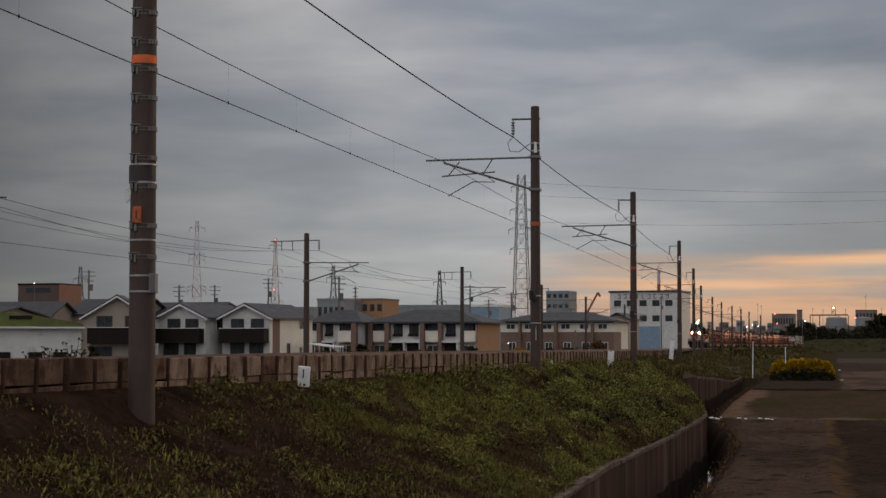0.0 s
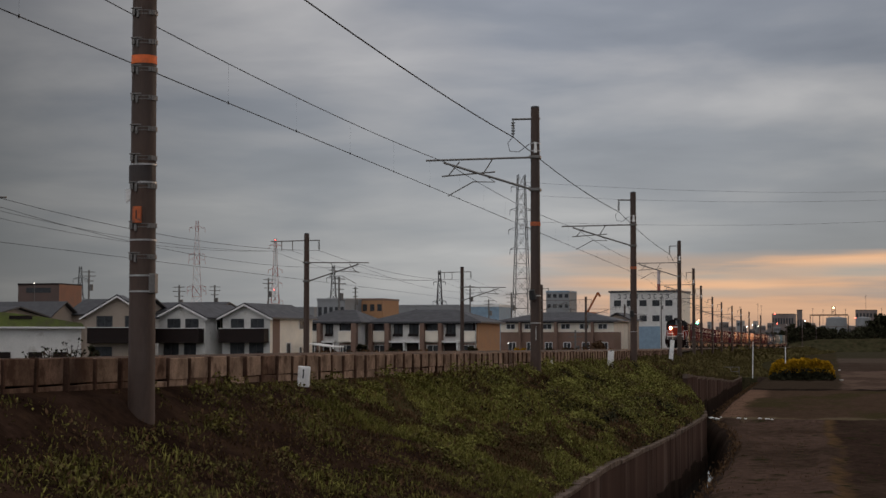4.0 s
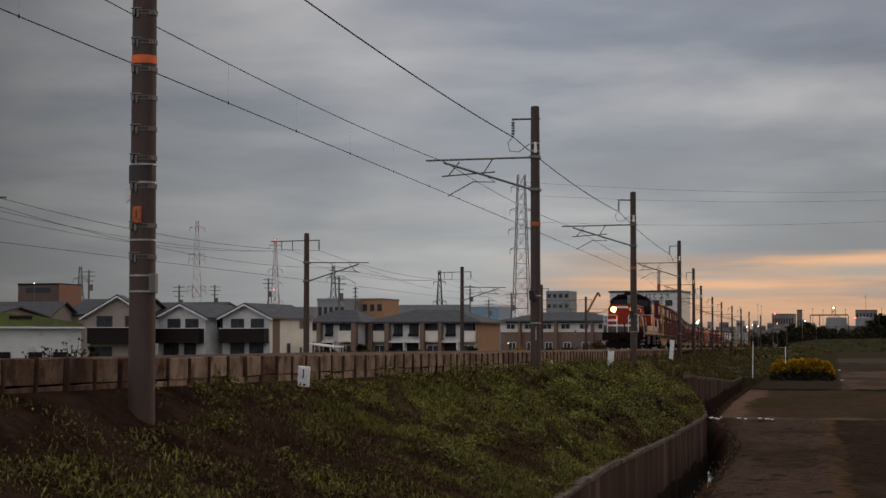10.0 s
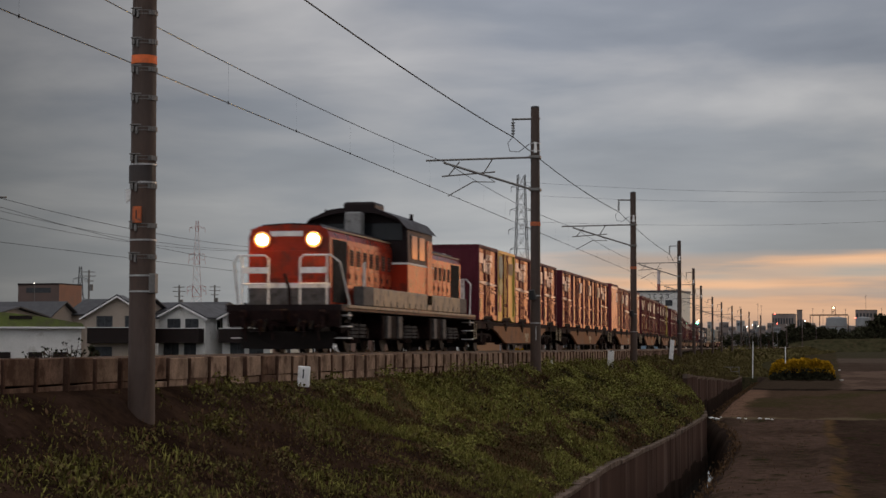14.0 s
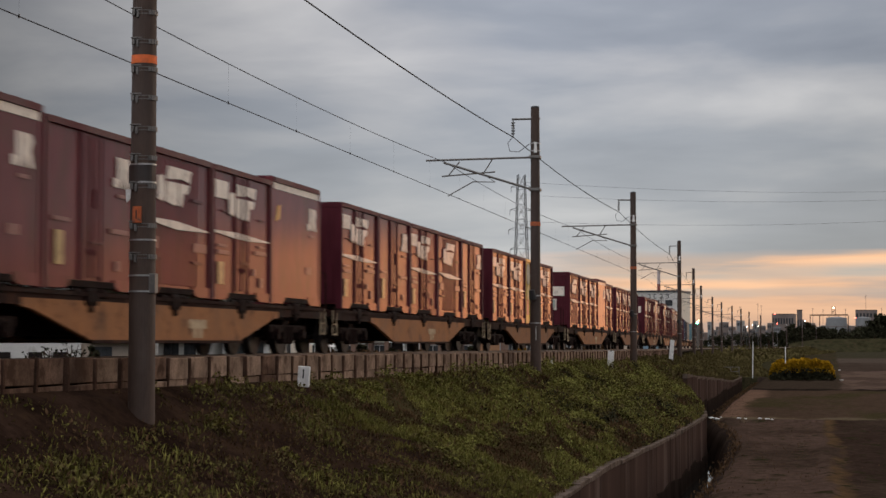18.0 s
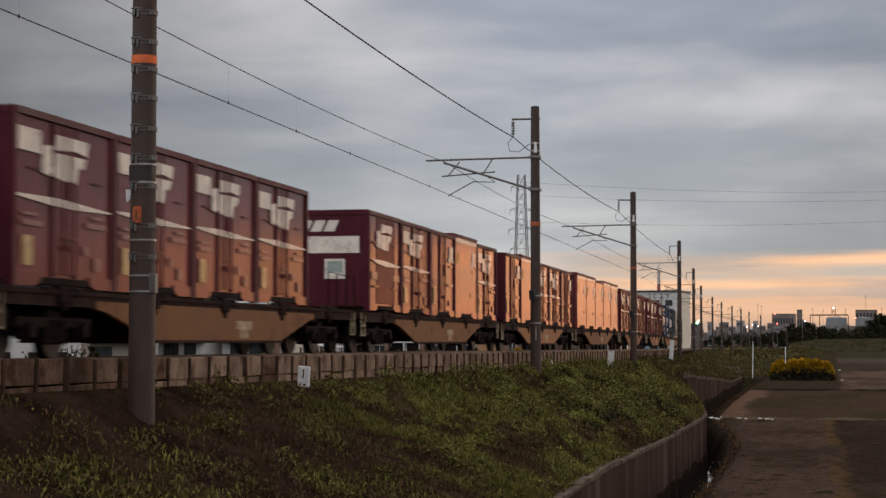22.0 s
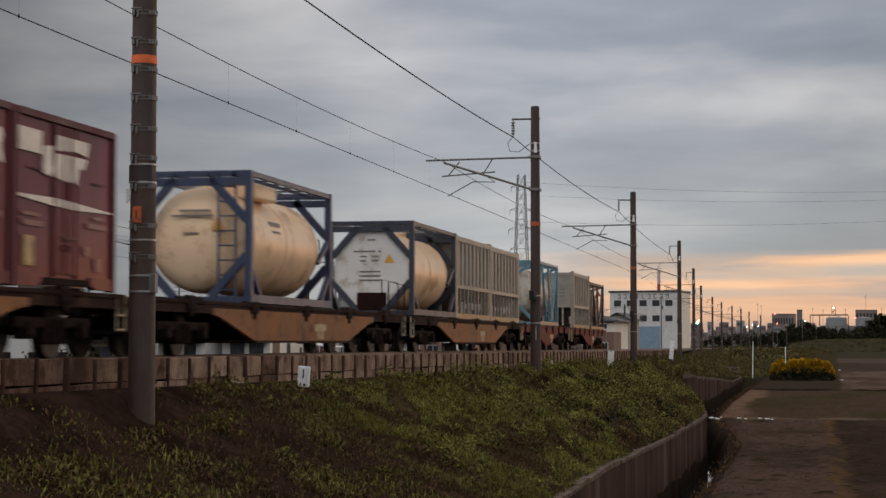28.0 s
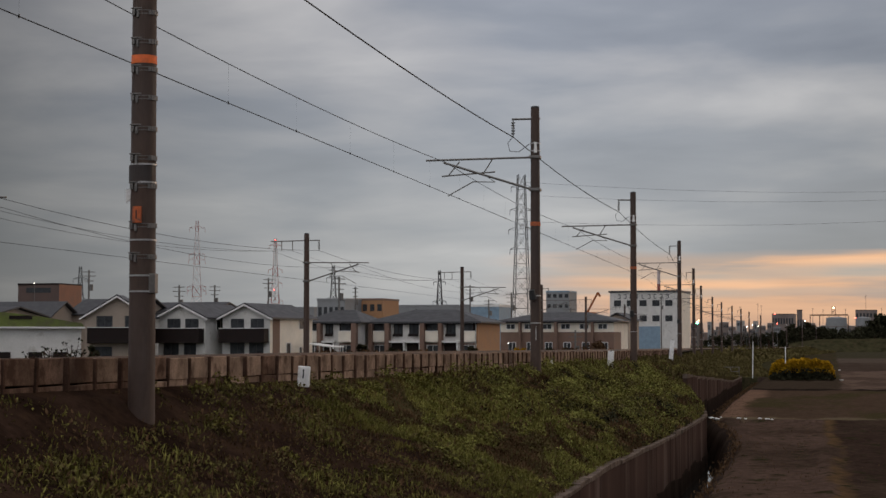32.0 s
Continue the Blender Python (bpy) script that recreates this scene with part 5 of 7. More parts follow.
            part("fuel_tank", bm, T["under"], t)
            for yy in (y - 0.7, y + 0.6):
                bm = bm_new()
                box(bm, s * 1.24, yy - 0.2, 0.36, s * 1.38, yy + 0.2, 0.94, 0.03)
                part("equipment_box", bm, T["loco_lower"], t)
    return t


# ---- tank and bulk containers (twenty feet) ----
def frame_bars(bm, pts, r):
    for a, b in pts:
        a, b = Vector(a), Vector(b)
        d = (b - a)
        turn = d.to_track_quat("Z", "Y").to_matrix().to_4x4()
        bmesh.ops.create_cube(bm, size=1.0, matrix=Matrix.Translation((a + b) / 2) @ turn @ Matrix.Diagonal((r * 2, r * 2, d.length, 1)))
    return bm


def bars(name, pairs, r, mat, parent):
    """Each bar of a frame as a part of its own."""
    for q in pairs:
        part(name, frame_bars(bm_new(), [q], r), mat, parent)


def tank_container(paint, body, label, style, h=2.60):
    t = thing("tank_container", label, "tank container", group="tank containers")
    p, b = T[paint], T[body]
    l2, w = 3.03, 1.22
    R = 1.06 if style != "narrow" else 0.95
    zc = 1.27
    # the vessel: a barrel with domed ends
    bm = bm_new()
    rings = []
    L0 = l2 - 0.42
    for y, r in ((-L0 - 0.30, 0.0), (-L0 - 0.28, 0.35), (-L0 - 0.20, 0.68), (-L0 - 0.08, 0.90), (-L0 + 0.08, 0.985), (-L0 + 0.3, 1.0), (-0.6, 1.0), (0.6, 1.0), (L0 - 0.3, 1.0), (L0 - 0.08, 0.985), (L0 + 0.08, 0.90), (L0 + 0.20, 0.68), (L0 + 0.28, 0.35), (L0 + 0.30, 0.0)):
        if r == 0:
            rings.append([bm.verts.new((0, y, zc))])
        else:
            rings.append([bm.verts.new((math.cos(a) * R * r, y, zc + math.sin(a) * R * r)) for a in [i * math.tau / 40 for i in range(40)]])
    for u, v in zip(rings, rings[1:]):
        n = 40
        for i in range(n):
            if len(u) == 1:
                bm.faces.new((u[0], v[i], v[(i + 1) % n]))
            elif len(v) == 1:
                bm.faces.new((u[i], u[(i + 1) % n], v[0]))
            else:
                bm.faces.new((u[i], u[(i + 1) % n], v[(i + 1) % n], v[i]))
    bmesh.ops.recalc_face_normals(bm, faces=bm.faces)
    v = part("vessel", bm, b, t, smooth=True)
    for y in (-L0 + 0.35, 0.0, L0 - 0.35):
        bm = bm_new()
        cyl(bm, (0, y - 0.04, zc), (0, y + 0.04, zc), R + 0.015, n=40)
        part("seam_band", bm, b, v)
    bm = bm_new()
    cyl(bm, (0, 0.1, zc + R - 0.05), (0, 0.1, zc + R + 0.12), 0.30, n=18)
    part("manhole", bm, b, v)
    if style == "octagon":
        bm = bm_new()
        box(bm, -0.2, -1.9, zc + R - 0.2, 0.95, -0.4, zc + R + 0.12, 0.05)
        part("valve_box", bm, b, v)
        for q, (y0, z0, y1, z1) in enumerate(((-1.05, 1.62, -0.35, 1.74), (-0.95, 1.48, -0.45, 1.56), (-0.85, 0.66, -0.55, 0.80))):
            a0 = math.asin((z0 - zc) / R)
            bx = R * math.cos(a0) - 0.03
            part("writing_bar", box(bm_new(), bx - 0.02, y0, z0, bx + 0.036, y1, z1 - 0.03), T["ink_dim"], v)
    # end frames
    for s in (-1, 1):
        y = s * l2
        bm = bm_new()
        y_in = y - s * 0.06
        bars("corner_post", [((-w + 0.06, y_in, 0.0), (-w + 0.06, y_in, h)), ((w - 0.06, y_in, 0.0), (w - 0.06, y_in, h))], 0.07, p, t)
        bars("end_bar", [((-w, y_in, h - 0.06), (w, y_in, h - 0.06)), ((-w, y_in, 0.06), (w, y_in, 0.06))], 0.06, p, t)
        if style in ("octagon", "white_end"):
            c = 0.34
            bars("end_brace", [((-w + 0.1, y_in, zc - c), (-0.38, y_in, 0.10)), ((w - 0.1, y_in, zc - c), (0.38, y_in, 0.10)), ((-w + 0.1, y_in, zc + c), (-0.38, y_in, h - 0.16)), ((w - 0.1, y_in, zc + c), (0.38, y_in, h - 0.16)),
                            ((-w + 0.1, y_in, h - 0.22), (w - 0.1, y_in, h - 0.22))], 0.075, p, t)
        else:
            bars("end_brace", [((-w + 0.1, y_in, 0.1), (0, y_in, zc)), ((w - 0.1, y_in, 0.1), (0, y_in, zc)), ((-w + 0.1, y_in, h - 0.1), (0, y_in, zc + 0.6)), ((w - 0.1, y_in, h - 0.1), (0, y_in, zc + 0.6))], 0.055, p, t)
    for s in (-1, 1):
        x = s * (w - 0.06)
        bm = bm_new()
        frame_bars(bm, [((x, -l2, h - 0.06), (x, l2, h - 0.06))], 0.05)
        part("top_rail", bm, p, t)
        bm = bm_new()
        frame_bars(bm, [((x, -l2, 0.08), (x, l2, 0.08))], 0.08)
        part("bottom_rail", bm, p, t)
        if style in ("open", "narrow"):
            bars("side_brace", [((x, -l2 + 0.1, 0.15), (x, -1.3, h - 0.12)), ((x, -1.3, h - 0.12), (x, -0.2, 0.15)), ((x, l2 - 0.1, h - 0.12), (x, 1.2, 0.15)), ((x, 1.2, 0.15), (x, 0.4, h - 0.12))], 0.045, p, t)
        else:
            bars("side_brace", [((x, -l2 + 0.1, 0.7), (x, -l2 + 0.75, 0.15)), ((x, l2 - 0.1, 0.7), (x, l2 - 0.75, 0.15)), ((x, l2 - 0.1, 1.5), (x * 0.9, l2 - 0.6, 1.0))], 0.05, p, t)
    # walkway on top and ladder
    bm = bm_new()
    for x in (-0.35, 0.35, 0.85):
        frame_bars(bm, [((x, -l2, h - 0.09), (x, l2, h - 0.09))], 0.03)
    for i in range(7):
        y = -l2 + 0.5 + i * (2 * l2 - 1) / 6
        frame_bars(bm, [((-0.4, y, h - 0.11), (w - 0.08, y, h - 0.11))], 0.02)
    part("walkway", bm, p, t)
    bm = bm_new()
    y = -l2 + 0.02 if style == "octagon" else 0.35
    x = 0.75 if style == "octagon" else w - 0.03
    if style == "octagon":
        frame_bars(bm, [((0.55, y, 0.1), (0.55, y, h)), ((0.9, y, 0.1), (0.9, y, h))], 0.02)
        for i in range(8):
            frame_bars(bm, [((0.55, y, 0.25 + i * 0.29), (0.9, y, 0.25 + i * 0.29))], 0.015)
    else:
        frame_bars(bm, [((x, y, 0.1), (x, y, h)), ((x, y + 0.35, 0.1), (x, y + 0.35, h))], 0.02)
        for i in range(8):
            frame_bars(bm, [((x, y, 0.25 + i * 0.29), (x, y + 0.35, 0.25 + i * 0.29))], 0.015)
    if style == "white_end":
        bm.free()
    else:
        part("ladder", bm, p, t)
    # markings on the front head
    yd = -L0 - 0.31
    if style in ("octagon", "white_end"):
        if style == "white_end":
            bm = bm_new()
            out = [(-0.36, 0.16), (-1.04, 0.92), (-1.04, 1.62), (-0.36, 2.36), (0.36, 2.36), (1.04, 1.62), (1.04, 0.92), (0.36, 0.16)]
            prism(bm, out, -l2 + 0.10, -l2 + 0.16)
            part("end_board", bm, T["tank_white"], t, "white octagonal end board")
            yd = -l2 + 0.10
        lines = ((2.06, -0.12, 0.12), (1.74, -0.5, 0.12), (1.74, 0.2, 0.28), (1.60, -0.32, -0.14), (1.60, 0.0, 0.22), (1.48, -0.32, -0.16), (1.48, 0.0, 0.2), (1.18, -0.34, 0.26), (1.06, -0.34, 0.26), (0.94, -0.34, 0.26)) if style == "white_end" else ((1.80, -0.3, 0.35), (1.70, -0.45, 0.4), (1.35, -0.2, 0.1))
        for z, x0, x1 in lines:
            end_plate("writing_bar", rect(x0, z, x1, z + 0.045), T["ink_dim"], t, 0.012, yd)
        end_plate("warning_triangle", [(0.36, 1.44), (0.66, 1.44), (0.51, 1.70)], T["sign"], t, 0.012, yd, "orange warning triangle")
    if style == "white_end":
        # brown box at the foot of the end board
        part("valve_box", box(bm_new(), -0.4, -l2 + 0.02, 0.10, 0.42, -l2 + 0.30, 0.62, 0.02), T["wagon_dark"], t)
    if style == "open":
        end_plate("writing_bar", rect(-0.35, 1.75, 0.45, 1.83), T["ink"], t, 0.012, yd)
    if paint in ("frame_teal", "frame_brown"):
        bm = bm_new()
        box(bm, w - 0.02, -l2 + 0.2, 0.02, w + 0.03, l2 - 0.2, 0.14, 0.01)
        part("bed_plank", bm, T["timber"], t, "ochre lower plank")
    return t


def bulk_container(label, h=2.56):
    t = thing("bulk_container", label, "bulk container", group="bulk containers")
    p = T["bulk"]
    l2, w = 3.03, 1.22
    zs = 1.0
    bm = bm_new()
    box(bm, -w + 0.06, -l2 + 0.05, zs, w - 0.06, l2 - 0.05, h - 0.05)
    part("body", bm, p, t)
    # hopper below
    bm = bm_new()
    prism(bm, [(-w + 0.1, zs), (w - 0.1, zs), (0.45, 0.15), (-0.45, 0.15)], -l2 + 0.35, l2 - 0.35)
    part("hopper", bm, T["hopper_dark"], t)
    for i in range(4):
        y = -l2 + 0.85 + i * (2 * l2 - 1.7) / 3
        part("valve", cyl(cyl(bm_new(), (w - 0.34, y, 0.42), (w - 0.16, y, 0.42), 0.13, 0.11, 10), (w - 0.3, y, 0.2), (w - 0.3, y, 0.42), 0.06, n=8), T["loco_white"], t, "pale outlet valve")
    for s in (-1, 1):
        x = s * (w - 0.03)
        bm = bm_new()
        for i in range(9):
            y = -l2 + 0.36 + i * (2 * l2 - 0.72) / 8
            part("side_rib", box(bm_new(), x - 0.03, y - 0.09, zs + 0.05, x + 0.03, y + 0.09, h - 0.16, 0.015), p, t)
        bm = bm_new()
        box(bm, x - 0.05, -l2, h - 0.15, x + 0.03, l2, h)
        box(bm, x - 0.05, -l2, zs - 0.06, x + 0.03, l2, zs + 0.05)
        part("side_rail", bm, p, t)
        bm = bm_new()
        for i in range(10):
            y = -l2 + 0.32 + i * (2 * l2 - 0.64) / 9
            part("stay", box(bm_new(), x - 0.05, y - 0.045, 0.12, x + 0.01, y + 0.045, zs), p, t)
        bm = bm_new()
        box(bm, x - 0.05, -l2, 0.0, x + 0.03, l2, 0.16)
        part("bottom_rail", bm, T["timber"], t, "ochre lower rail")
        for sy in (-1, 1):
            bm = bm_new()
            y = sy * (l2 - 0.08)
            box(bm, x - 0.12, y - 0.08, 0.0, x + 0.035, y + 0.08, h + 0.06, 0.01)
            part("corner_post", bm, p, t)
    bm = bm_new()
    box(bm, -w, -l2, h - 0.14, w, -l2 + 0.08, h)
    box(bm, -w, -l2, zs - 0.05, w, -l2 + 0.08, zs + 0.06)
    for x in (-0.65, -0.2, 0.25, 0.7):
        box(bm, x - 0.04, -l2 + 0.01, 0.1, x + 0.04, -l2 + 0.06, zs)
    for x in (-0.4, 0.4):
        box(bm, x - 0.03, -l2 + 0.02, zs, x + 0.03, -l2 + 0.06, h - 0.1)
    part("end_frame", bm, p, t)
    for i, (x0, x1, z) in enumerate(((-0.9, -0.3, 2.1), (-0.85, -0.35, 1.95), (0.05, 0.3, 1.75), (0.05, 0.35, 1.6), (0.05, 0.3, 1.45), (0.05, 0.35, 1.3), (0.55, 0.8, 1.75), (0.55, 0.8, 1.6), (0.55, 0.8, 1.45))):
        end_plate("writing_bar", rect(x0, z, x1, z + 0.05), T["ink_dim"], t, 0.012, -l2 + 0.05)
    return t


# ---- make-up of the train, from front to tail ----
PITCH_W = 20.4
LOADS = ["DYDJD", "DJJJD", "TJPDT", "DJDPJ", "DDYD ", "PDDTD", "DDDD ", "PDJTD", "JTDDJ", "TTUTT", "DDJDJ", "DPDJD"]
RIDERS = []     # (thing, distance behind the first container's front edge, lift)


def build_train():
    loco = locomotive()
    RIDERS.append((loco, -9.85, 0.0))
    proto = {
        "D": ("door", "maroon freight container with side doors, white block mark and stripe", "maroon"),
        "J": ("mono", "maroon freight container with side doors and small pale mark", "maroon"),
        "P": ("ribbed", "maroon ribbed freight container with a large white mark", "maroon"),
        "T": ("tall", "tall maroon freight container with a white top stripe", "maroon"),
        "U": ("plain", "plain maroon freight container with a small pale mark", "maroon"),
        "Y": ("door", "yellow freight container with side doors", "yellow"),
    }
    made = {}
    first_wagon = None
    for n, load in enumerate(LOADS + ["", ""]):
        mid = n * PITCH_W + 9.3
        if first_wagon is None:
            first_wagon = w = wagon("wagon", 20.4, "rusty brown container flat wagon with deep side sills")
        else:
            w = copy_thing(first_wagon, Matrix())
        RIDERS.append((w, mid, 0.0))
        for i, c in enumerate(load):
            if c == " ":
                continue
            if c not in made:
                made[c] = ob = container(*proto[c])
            else:
                ob = copy_thing(made[c], Matrix())
            RIDERS.append((ob, n * PITCH_W + (i + 0.5) * 3.72, 1.03))
    red = wagon("wagon_red", 15.0, "short red container flat wagon")
    RIDERS.append((red, 290.9, 0.0))
    RIDERS.append((copy_thing(red, Matrix()), 305.7, 0.0))
    RIDERS.append((tank_container("frame_blue", "tank_cream", "cream tank container in a dark blue frame", "octagon"), 253.1, 1.03))
    RIDERS.append((tank_container("frame_navy", "tank_cream", "cream tank container with a white end board in a dark frame", "white_end"), 267.9, 1.03))
    b = bulk_container("grey bulk container with open hopper bays below")
    RIDERS.append((b, 274.05, 1.03))
    RIDERS.append((copy_thing(b, Matrix()), 280.2, 1.03))
    RIDERS.append((tank_container("frame_teal", "tank_rusty", "rust-stained off-white tank container in a light blue frame", "open"), 290.9, 1.03))
    RIDERS.append((copy_thing(b, Matrix()), 302.3, 1.03))
    RIDERS.append((tank_container("frame_brown", "tank_brown", "rusty brown tank container in a brown frame", "narrow", 2.35), 308.6, 1.03))


def first_edge(t):
    """Where the first container's front edge is along the line at t seconds."""
    s = 54.6 - 19.75 * (t - 14.2)
    return s + 0.0275 * max(0.0, t - 20.0) ** 2


def motions():
    for ob, behind, lift in RIDERS:
        walk(ob, [(t, on_track(first_edge(t) + behind, lift)) for t in range(0, 33)])


# ---- the town beyond the line ----
H = {
    "white_wall": surf("white_render", (0.62, 0.60, 0.57), 0.85, var=0.1, scale=0.8, bump=0.1, fine=12, dirt=(0.42, 0.38, 0.34), dirt_amt=0.2),
    # cream walls and parapets, also side walls lightened as if sunlit
    "cream_and_lit": surf("cream_and_lit_wall", (0.80, 0.73, 0.62), 0.8, var=0.08, scale=0.8, bump=0.1, fine=12),
    "cream_wall": surf("cream_render", (0.36, 0.29, 0.235), 0.85, var=0.1, scale=0.8, bump=0.1, fine=12),
    "tan_wall": surf("tan_tile", (0.19, 0.115, 0.085), 0.8, var=0.15, scale=1.0, bump=0.1, fine=12),
    "orange_wall": surf("orange_render", (0.38, 0.20, 0.10), 0.85, var=0.12, scale=1.0, bump=0.1),
    "grey_wall": surf("grey_panel", (0.24, 0.245, 0.25), 0.8, var=0.12, scale=0.6, bump=0.1),
    "slate": surf("slate_roof", (0.040, 0.039, 0.043), 0.6, var=0.2, scale=1.2, bump=0.3, fine=8),
    # dark boards, and panels that stand for shade on the houses
    "dark": surf("dark_board_and_shade", (0.018, 0.012, 0.011), 0.7, var=0.2, bump=0.1, spec=0.15),
    "green": surf("mossy_roof", (0.12, 0.145, 0.036), 0.9, var=0.35, scale=0.7, bump=0.3, dirt=(0.10, 0.09, 0.05), dirt_amt=0.4),
    "glass": surf("window_glass", (0.045, 0.048, 0.052), 0.3, var=0.3, bump=0.0, spec=0.12),
    "trim": surf("white_trim", (0.70, 0.69, 0.67), 0.6, var=0.08, bump=0.05),
    "blue": surf("blue_shutter", (0.20, 0.29, 0.37), 0.6, var=0.15, scale=1.0, bump=0.2),
    # far blocks: haze in the air is put into the wall colour
    "haze": surf("hazed_block", (0.21, 0.17, 0.155), 0.9, var=0.2, scale=0.1, bump=0.0, spec=0.1),
    "brick": surf("brown_block", (0.10, 0.065, 0.055), 0.8, var=0.2, scale=0.3, bump=0.1),
    "pylon_grey": surf("pylon_steel", (0.07, 0.07, 0.074), 0.6, 0.3, var=0.1, bump=0.0),
    "pylon_red": surf("pylon_red", (0.30, 0.075, 0.06), 0.6, var=0.1, bump=0.0),
    "pylon_white": surf("pylon_white", (0.55, 0.46, 0.45), 0.6, var=0.1, bump=0.0),
    # skyline walls, with the same haze in their colour
    "distant_pale": surf("hazed_skyline_wall", (0.19, 0.165, 0.155), 0.9, var=0.15, scale=0.1, bump=0.0, spec=0.1),
    "ruddy": surf("ruddy_wall", (0.26, 0.12, 0.075), 0.8, var=0.2, scale=0.3, bump=0.1),
    "crane": surf("crane_orange", (0.30, 0.085, 0.02), 0.5, var=0.1, bump=0.0),
}


def ray_x(px, depth):
    """x, y of a place seen in the picture's column px at that distance along the camera's axis."""
    u = (px - 784) / 3204.0
    c, s = math.cos(YAW), math.sin(YAW)
    return (-s * depth + c * u * depth, c * depth + s * u * depth)


def ray_z(py, depth):
    return 3.0 + (606.5 - py) / 3204.0 * depth


def window(parent, m, w, h, split=1, frame=None):
    """A window in the wall: frame, panes set back, and a sill; its middle at m, facing local -y."""
    bm = bm_new()
    f = 0.07
    for x0, z0, x1, z1 in ((-w / 2 - f, -h / 2 - f, -w / 2, h / 2 + f), (w / 2, -h / 2 - f, w / 2 + f, h / 2 + f), (-w / 2, h / 2, w / 2, h / 2 + f), (-w / 2, -h / 2 - f, w / 2, -h / 2)):
        box(bm, x0, -0.06, z0, x1, 0.05, z1)
    for i in range(1, split):
        x = -w / 2 + i * w / split
        box(bm, x - 0.035, -0.05, -h / 2, x + 0.035, 0.03, h / 2)
    o = part("window", bm, frame or H["trim"], parent, m=m)
    for i in range(split):
        bm = bm_new()
        box(bm, -w / 2 + i * w / split + 0.01, -0.02, -h / 2, -w / 2 + (i + 1) * w / split - 0.01, 0.02, h / 2)
        part("pane", bm, H["glass"], o)
    return o


def gable_house(label, px, depth, w, length, yaw, eave, ridge, wall, front=(), side=(), balcony=None, strip=False, roof="slate", trim=True):
    """A two-storey house; its gable faces local -y, the ridge runs along y. eave and ridge are heights in metres."""
    x, y = ray_x(px, depth)
    t = thing("house", label, "house", pose(x, y, -0.3, 0, 0, yaw), "houses beyond the line")
    e, r = eave + 0.3, ridge + 0.3
    bm = bm_new()
    prism(bm, [(-w / 2, 0), (w / 2, 0), (w / 2, e), (0, r - 0.12), (-w / 2, e)], 0, length)
    part("wall", bm, H[wall], t)
    ov = 0.5
    sl = (r - e) / (w / 2)
    for s in (-1, 1):
        bm = bm_new()
        prism(bm, [(0, r), (s * (w / 2 + ov), e - sl * ov), (s * (w / 2 + ov), e - sl * ov + 0.16), (0, r + 0.16)], -0.55, length + 0.5)
        part("roof", bm, H[roof], t)
        if trim:
            bm = bm_new()
            prism(bm, [(0, r - 0.16), (s * (w / 2 + ov), e - sl * ov - 0.16), (s * (w / 2 + ov), e - sl * ov + 0.02), (0, r + 0.02)], -0.60, -0.50)
            part("bargeboard", bm, H["trim"], t)
    for wx, wz, ww, wh in front:
        window(t, pose(wx, 0, wz + 0.3), ww * 1.15, wh, 2, H["slate"])
    for wy, wz, ww, wh in side:
        window(t, pose(w / 2, wy, wz + 0.3, 0, 0, 90), ww, wh, 1)
    if balcony:
        x0, x1, z0, z1 = balcony
        bm = bm_new()
        box(bm, x0, -1.2, z0 + 0.3, x1, -1.12, z1 + 0.3, 0.02)
        box(bm, x0, -1.12, z0 + 0.3, x0 + 0.08, 0.0, z1 + 0.3)
        box(bm, x1 - 0.08, -1.12, z0 + 0.3, x1, 0.0, z1 + 0.3)
        box(bm, x0, -1.12, z0 + 0.3, x1, 0.0, z0 + 0.45)
        b = part("balcony", bm, H["dark"], t, "dark boarded balcony")
        bm = bm_new()
        box(bm, x0, -1.23, z1 + 0.30, x1, -1.09, z1 + 0.36)
        part("rail", bm, H["trim"], b)
    if strip:
        # lighter slab over the side: its evening light is put into the colour
        part("side_wall", box(bm_new(), w / 2 - 0.05, 0.02, 0, w / 2 + 0.012, length - 0.02, e - 0.1), H["cream_and_lit"], t, "end wall in lighter cream for the sunset light on it")
        bm = bm_new()
        box(bm, w / 2 - 0.02, 0.6, 0, w / 2 + 0.03, 2.4, e - 0.2)
        part("wall_strip", bm, H["tan_wall"], t, "brown vertical cladding strip")
    return t


